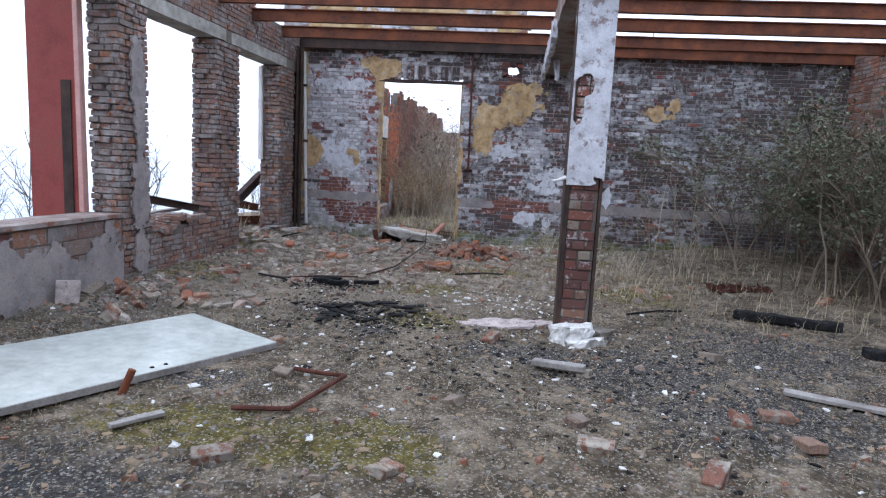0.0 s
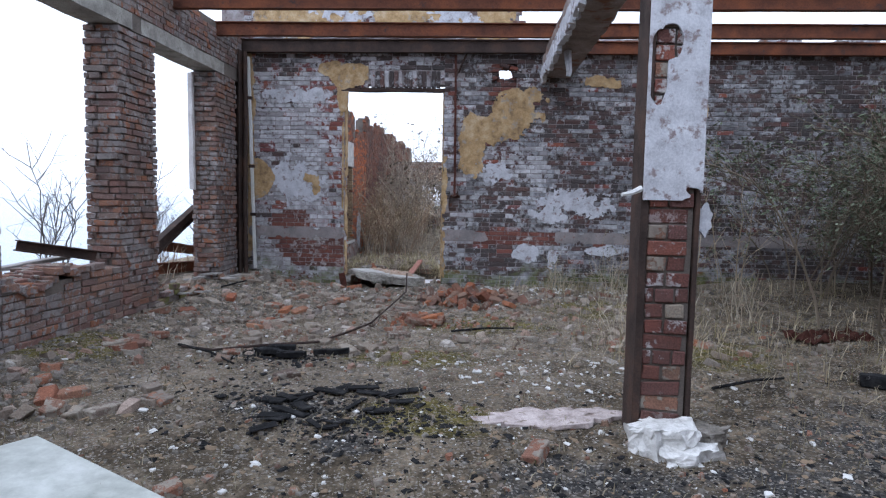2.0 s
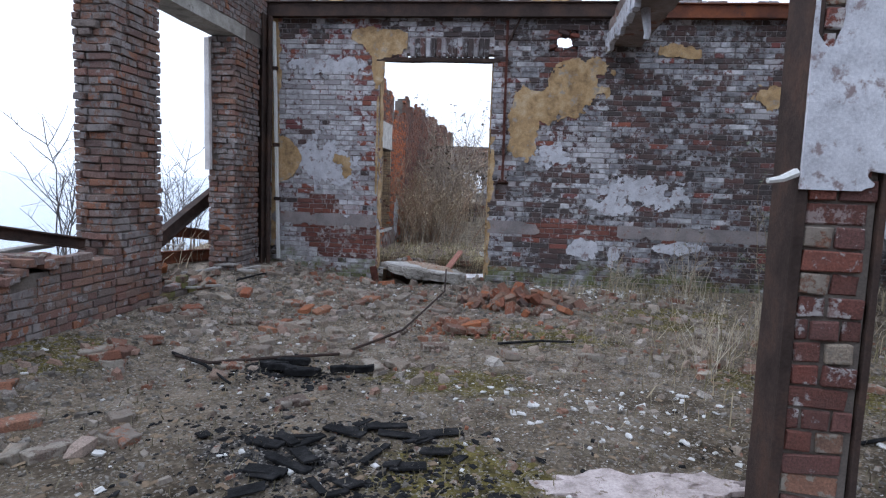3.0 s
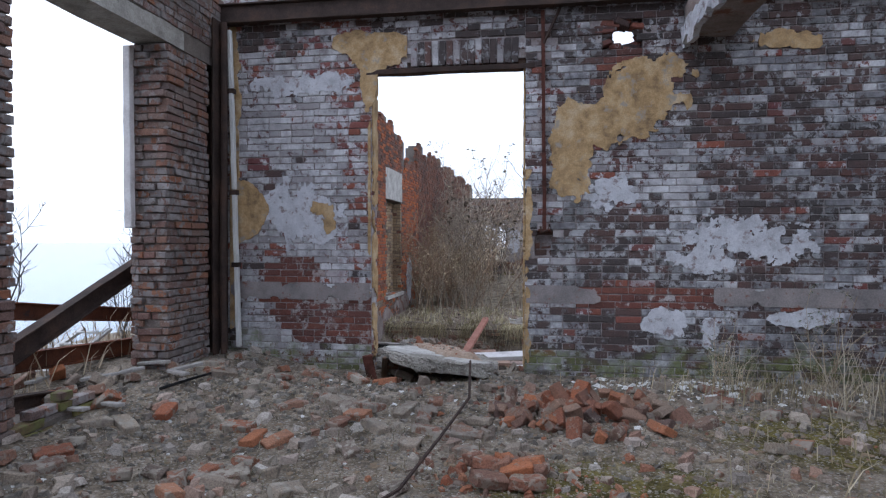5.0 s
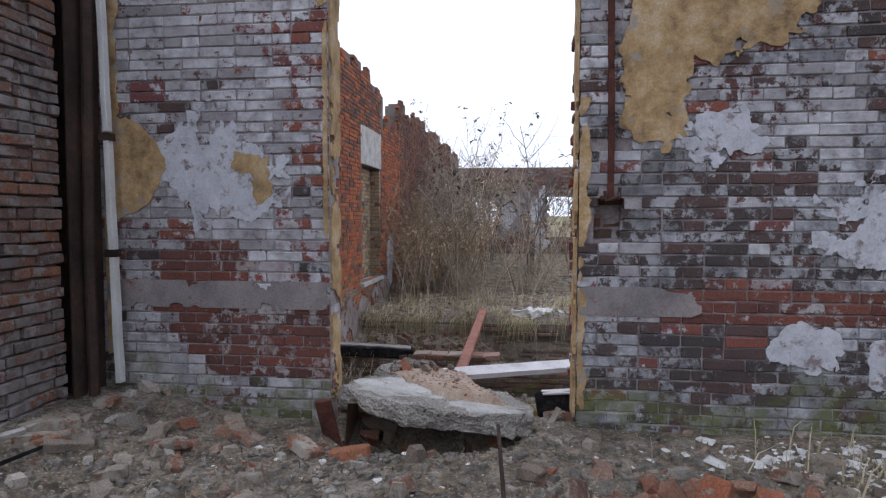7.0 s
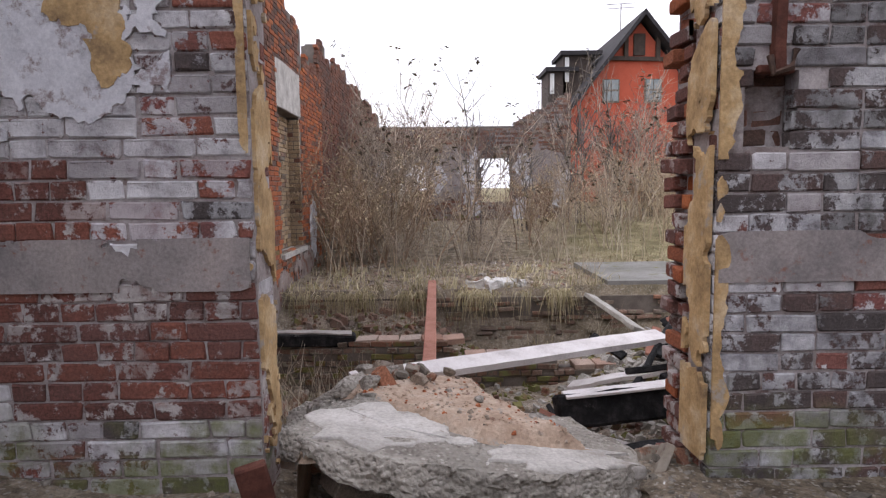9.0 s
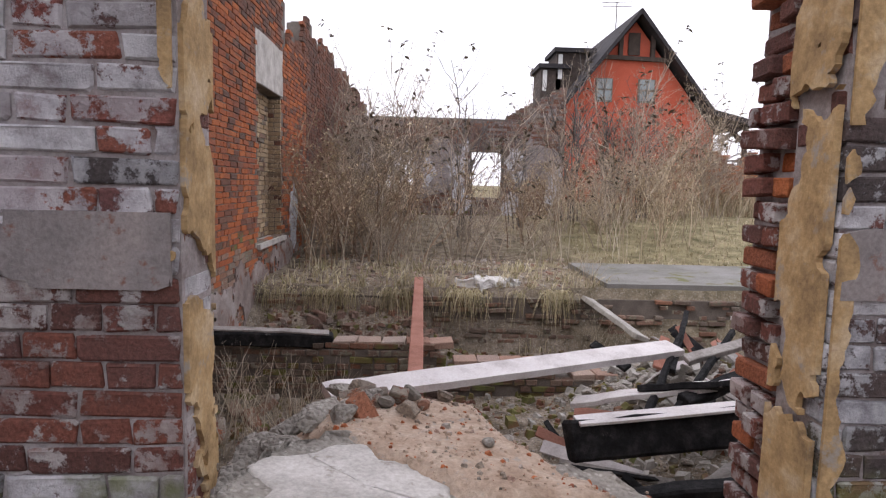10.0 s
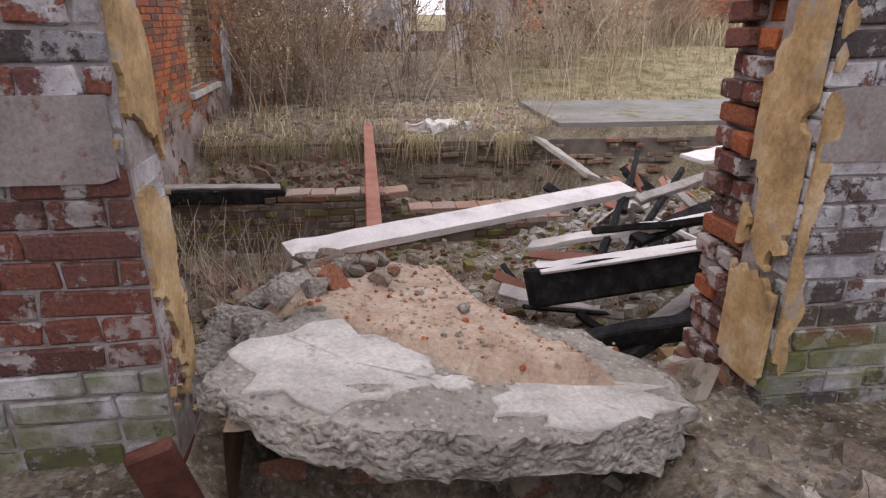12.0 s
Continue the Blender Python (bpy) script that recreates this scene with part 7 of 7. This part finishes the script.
tangle = bush("tangled_bush", 74, 13, 3.0, 1.9, 150, 800, 600, 0.055, "thicketleaf", "dark leafless tangled bush against the ruined wall", 0.015, "greytwig", group="dark bushes", foot=0.35, arch=0.25)
tangle.matrix_basis = at_ground(-3.4, 22.6)
for x, y, a, s in ((-3.2, 24.4, 100, 1.2), (-3.4, 26.6, 220, 1.45), (-3.0, 28.6, 300, 1.5), (-0.9, 22.4, 40, 0.5), (1.4, 25.4, 150, 0.7), (4.4, 29.2, 280, 1.15), (6.4, 31.0, 20, 1.2), (-2.4, 21.2, 300, 0.38), (0.2, 22.2, 190, 0.42)):
    copy_thing(tangle, at_ground(x, y, a)).scale = (s, s, s)
for x, y, a, s in ((-1.1, 24.4, 10, 1.25), (0.4, 25.6, 130, 1.05), (1.9, 26.6, 60, 1.4), (3.0, 27.6, 250, 1.3), (-2.4, 26.2, 310, 1.0), (4.8, 29.6, 190, 1.3)):
    ob = copy_thing(bare, at_ground(x, y, a))
    ob.scale = (s, s, s)
    tagged(ob, "tall bare sapling rising out of the yard thicket", "shrub", "yard saplings")
r_w = np.random.default_rng(81)
n_w = 100
w_x = np.concatenate([r_w.uniform(-3.9, 2.2, 70), r_w.uniform(2.2, 8.0, 30)])
w_y = np.where(w_x > 0.6, 21.8, 20.1) + np.where(w_x > 2.2, 5.0, 0.0) + 3.2 * r_w.random(n_w) ** 1.3
w_t = np.linspace(0, 1, 5)
w_l = r_w.uniform(0.4, 1.5, n_w)
w_d = r_w.normal(0, 0.22, (n_w, 2))
W = np.zeros((n_w, 5, 3))
W[..., 0] = w_x[:, None] + w_d[:, :1] * w_l[:, None] * w_t ** 1.4
W[..., 1] = w_y[:, None] + w_d[:, 1:] * w_l[:, None] * w_t ** 1.4
W[..., 2] = height(w_x, w_y)[:, None] - 0.03 + w_l[:, None] * w_t
tagged(new("dead_stalks", stems_mesh("dead_stalks", W, r_w.uniform(0.005, 0.01, n_w), M["palestalk"], 4)), "pale dead weed stalks standing before the thicket", "weeds", kind="stuff")
blades("tall_reeds", 350, lambda r, n: np.stack([r.uniform(-4.0, 7.5, n), 22.2 + 8 * r.random(n) ** 0.8], 1), (0.4, 1.7), M["twig"], "tall dry reeds in the yard", 33, 0.006, 0.5)


# ---- house and ruins beyond ----
house = thing("house", "red washed gabled house with dark tiled roof and dormers", "house")
HY = 46.0
bm = bmesh.new()
outline = [(4.6, -0.6), (14.5, -0.6), (14.5, 4.6), (9.75, 10.5), (4.6, 4.2)]
f = [bm.verts.new((x, HY, z)) for x, z in outline]
bk = [bm.verts.new((x, HY + 12, z)) for x, z in outline]
bm.faces.new(f)
bm.faces.new(bk[::-1])
for k in range(5):
    bm.faces.new((f[k], bk[k], bk[(k + 1) % 5], f[(k + 1) % 5]))
bmesh.ops.recalc_face_normals(bm, faces=bm.faces)
part("wall", bm, M["redwall"], house)
for pts in ([(9.75, 11.05), (14.1, 5.75), (16.6, 5.15)], [(9.75, 11.05), (4.1, 3.9)]):
    for (x0, z0), (x1, z1) in zip(pts, pts[1:]):
        bm = bmesh.new()
        v = [bm.verts.new(p) for p in ((x0, HY - 0.9, z0), (x1, HY - 0.9, z1), (x1, HY + 12.5, z1), (x0, HY + 12.5, z0), (x0, HY - 0.9, z0 - 0.3), (x1, HY - 0.9, z1 - 0.3), (x1, HY + 12.5, z1 - 0.3), (x0, HY + 12.5, z0 - 0.3))]
        for q in ((0, 1, 2, 3), (7, 6, 5, 4), (0, 4, 5, 1), (1, 5, 6, 2), (2, 6, 7, 3), (3, 7, 4, 0)):
            bm.faces.new([v[i] for i in q])
        bmesh.ops.recalc_face_normals(bm, faces=bm.faces)
        part("roof", bm, M["roof"], house, "dark tiled roof slope")
for a, b in (((7.9, HY - 0.12, 8.55), (11.7, HY - 0.12, 8.45)), ((8.9, HY - 0.14, 8.5), (8.9, HY - 0.14, 9.9)), ((10.7, HY - 0.14, 8.5), (10.7, HY - 0.14, 9.8)), ((14.6, HY - 0.5, 4.0), (16.2, HY - 0.5, 5.1)), ((16.1, HY - 0.5, 2.4), (16.1, HY - 0.5, 5.2)), ((14.7, HY - 0.5, 4.9), (16.3, HY - 0.5, 4.9)), ((16.0, HY - 0.5, 4.0), (14.9, HY - 0.5, 5.0))):
    bm = bmesh.new()
    bar(bm, a, b, 0.22, 0.22)
    part("timber", bm, M["timber"], house, "dark gable timber")
bm = bmesh.new()
box(bm, 9.35, 10.0, HY - 0.1, HY + 0.1, 8.7, 9.9)
part("hatch", bm, M["timber"], house)
for x in (8.1, 10.5):
    win = None
    bm = bmesh.new()
    box(bm, x - 0.48, x + 0.48, HY - 0.08, HY + 0.1, 6.1, 7.4)
    win = part("window", bm, M["stone"], house, "pale shuttered window")
    for zz in (6.2, 6.83):
        for xx in (x - 0.4, x + 0.03):
            bm = bmesh.new()
            box(bm, xx, xx + 0.37, HY - 0.11, HY - 0.075, zz, zz + 0.52)
            part("pane", bm, M["paneglass"], win)
for x0, x1, z0, z1 in ((5.9, 7.6, 8.3, 9.55), (5.0, 6.2, 7.6, 8.6)):
    bm = bmesh.new()
    box(bm, x0, x1, HY + 2.5, HY + 5, z0 - 1.5, z1 - 0.3)
    dorm = part("dormer", bm, M["timber"], house, "dark dormer")
    bm = bmesh.new()
    box(bm, x0 - 0.2, x1 + 0.6, HY + 2.2, HY + 5.3, z1 - 0.3, z1 - 0.05)
    part("dormer_roof", bm, M["roof"], dorm)
    bm = bmesh.new()
    box(bm, x0 + 0.1, x0 + 0.35, HY + 2.45, HY + 2.49, z0 - 0.6, z1 - 0.4)
    part("dormer_window", bm, M["whitepaint"], dorm)
bm = bmesh.new()
tube(bm, [(9.5, HY + 3, 10.8), (9.5, HY + 3, 12.4)], 0.03)
for zz in (12.1, 12.35):
    tube(bm, [(8.6, HY + 3, zz), (10.4, HY + 3, zz + 0.1)], 0.02)
part("aerial", bm, M["darksteel"], house)

ruin = Brickwork(14)
rb = []
for k in range(16):
    rb.append((9.6 + 0.3 * k, 9.9 + 0.3 * k, 36.01, 36.4, -0.5, 2.6 + 0.28 * math.sin(k * 1.3) - (0.35 if k > 12 else 0)))
rb.append((15.4, 17.5, 36.01, 36.4, -0.5, 1.9))
wall_ruin = core("wall_ruin", rb, M["pier_mortar"], "broken red brick wall of a ruined outbuilding")
ruin.face((9.6, 36.0, 0), (1, 0, 0), (0, -1, 0), 4.8, 0.2, 3.1, lambda u, z, r: "dullred" if r.random() < 0.6 else "orange", lambda u, z: z < 2.6 + 0.28 * math.sin(int(u / 0.3) * 1.3) - (0.35 if u > 3.9 else 0), depth=0.07, ragged=0.01)
ruin.face((15.4, 36.0, 0), (1, 0, 0), (0, -1, 0), 2.1, 0.2, 1.9, lambda u, z, r: "pier", None, depth=0.07)


def bare_tree(name, x, y, tall, seed, label):
    """A leafless tree: trunk, limbs that fork four times."""
    r = random.Random(seed)
    ob = thing(name, label, "tree", at=at_ground(x, y))
    bt, bl = bmesh.new(), bmesh.new()

    def limb(p, d, ln, rad, depth):
        q = [p]
        for k in range(3):
            d = (d + Vector((r.gauss(0, 0.16), r.gauss(0, 0.16), r.gauss(0.03, 0.1)))).normalized()
            q.append(q[-1] + d * ln / 3)
        tube(bt if depth == 0 else bl, q, rad, rad * 0.6, 6 if depth < 2 else 3)
        if depth >= 5:
            return
        for k in range(3 if depth < 4 else 2):
            e = (d + Vector((r.gauss(0, 0.55), r.gauss(0, 0.55), r.gauss(0.0, 0.35)))).normalized()
            limb(q[-1 - (k == 2)], e, ln * r.uniform(0.6, 0.82), rad * 0.58, depth + 1)
    limb(Vector((0, 0, -0.1)), Vector((0, 0, 1)), tall * 0.28, tall * 0.022, 0)
    part("trunk", bt, M["bark"], ob)
    part("crown", bl, M["bark"], ob, "bare spreading branches")
    return ob


bare_tree("bare_tree", 30.5, 66, 13, 4, "large leafless spreading tree behind the house")
bare_tree("bare_tree", 25.5, 70, 11, 9, "leafless tree behind the ruined wall")
hedge = blades("far_brush", 5000, lambda r, n: np.stack([r.uniform(8, 24, n), r.uniform(31, 38, n)], 1), (0.5, 1.3), M["straw"], "dry brush before the ruined wall", 35, 0.015, 0.3)

# ---- lay the bricks ----
bw.lay(wall_back, (-2.9, 12.2, 1.3), 300)
lw.lay(wall_left, (-4.2, 8.8, 1.3), 300)
aw.lay(wall_annex, (-4.2, 19.0, 1.8), 300)
fw.lay(wall_far, (-2, 30, 2), 0)
cw.lay(wall_cellar, (-1, 19, -0.5), 300)
xw.lay(wall_cross, (-2, 17, -0.5), 300)
rw.lay(wall_right, (6, 10, 2), 0)
pw.lay(pillar, (0.86, 6.2, 1.2), 300)
ruin.lay(wall_ruin, (11, 36, 1), 0)
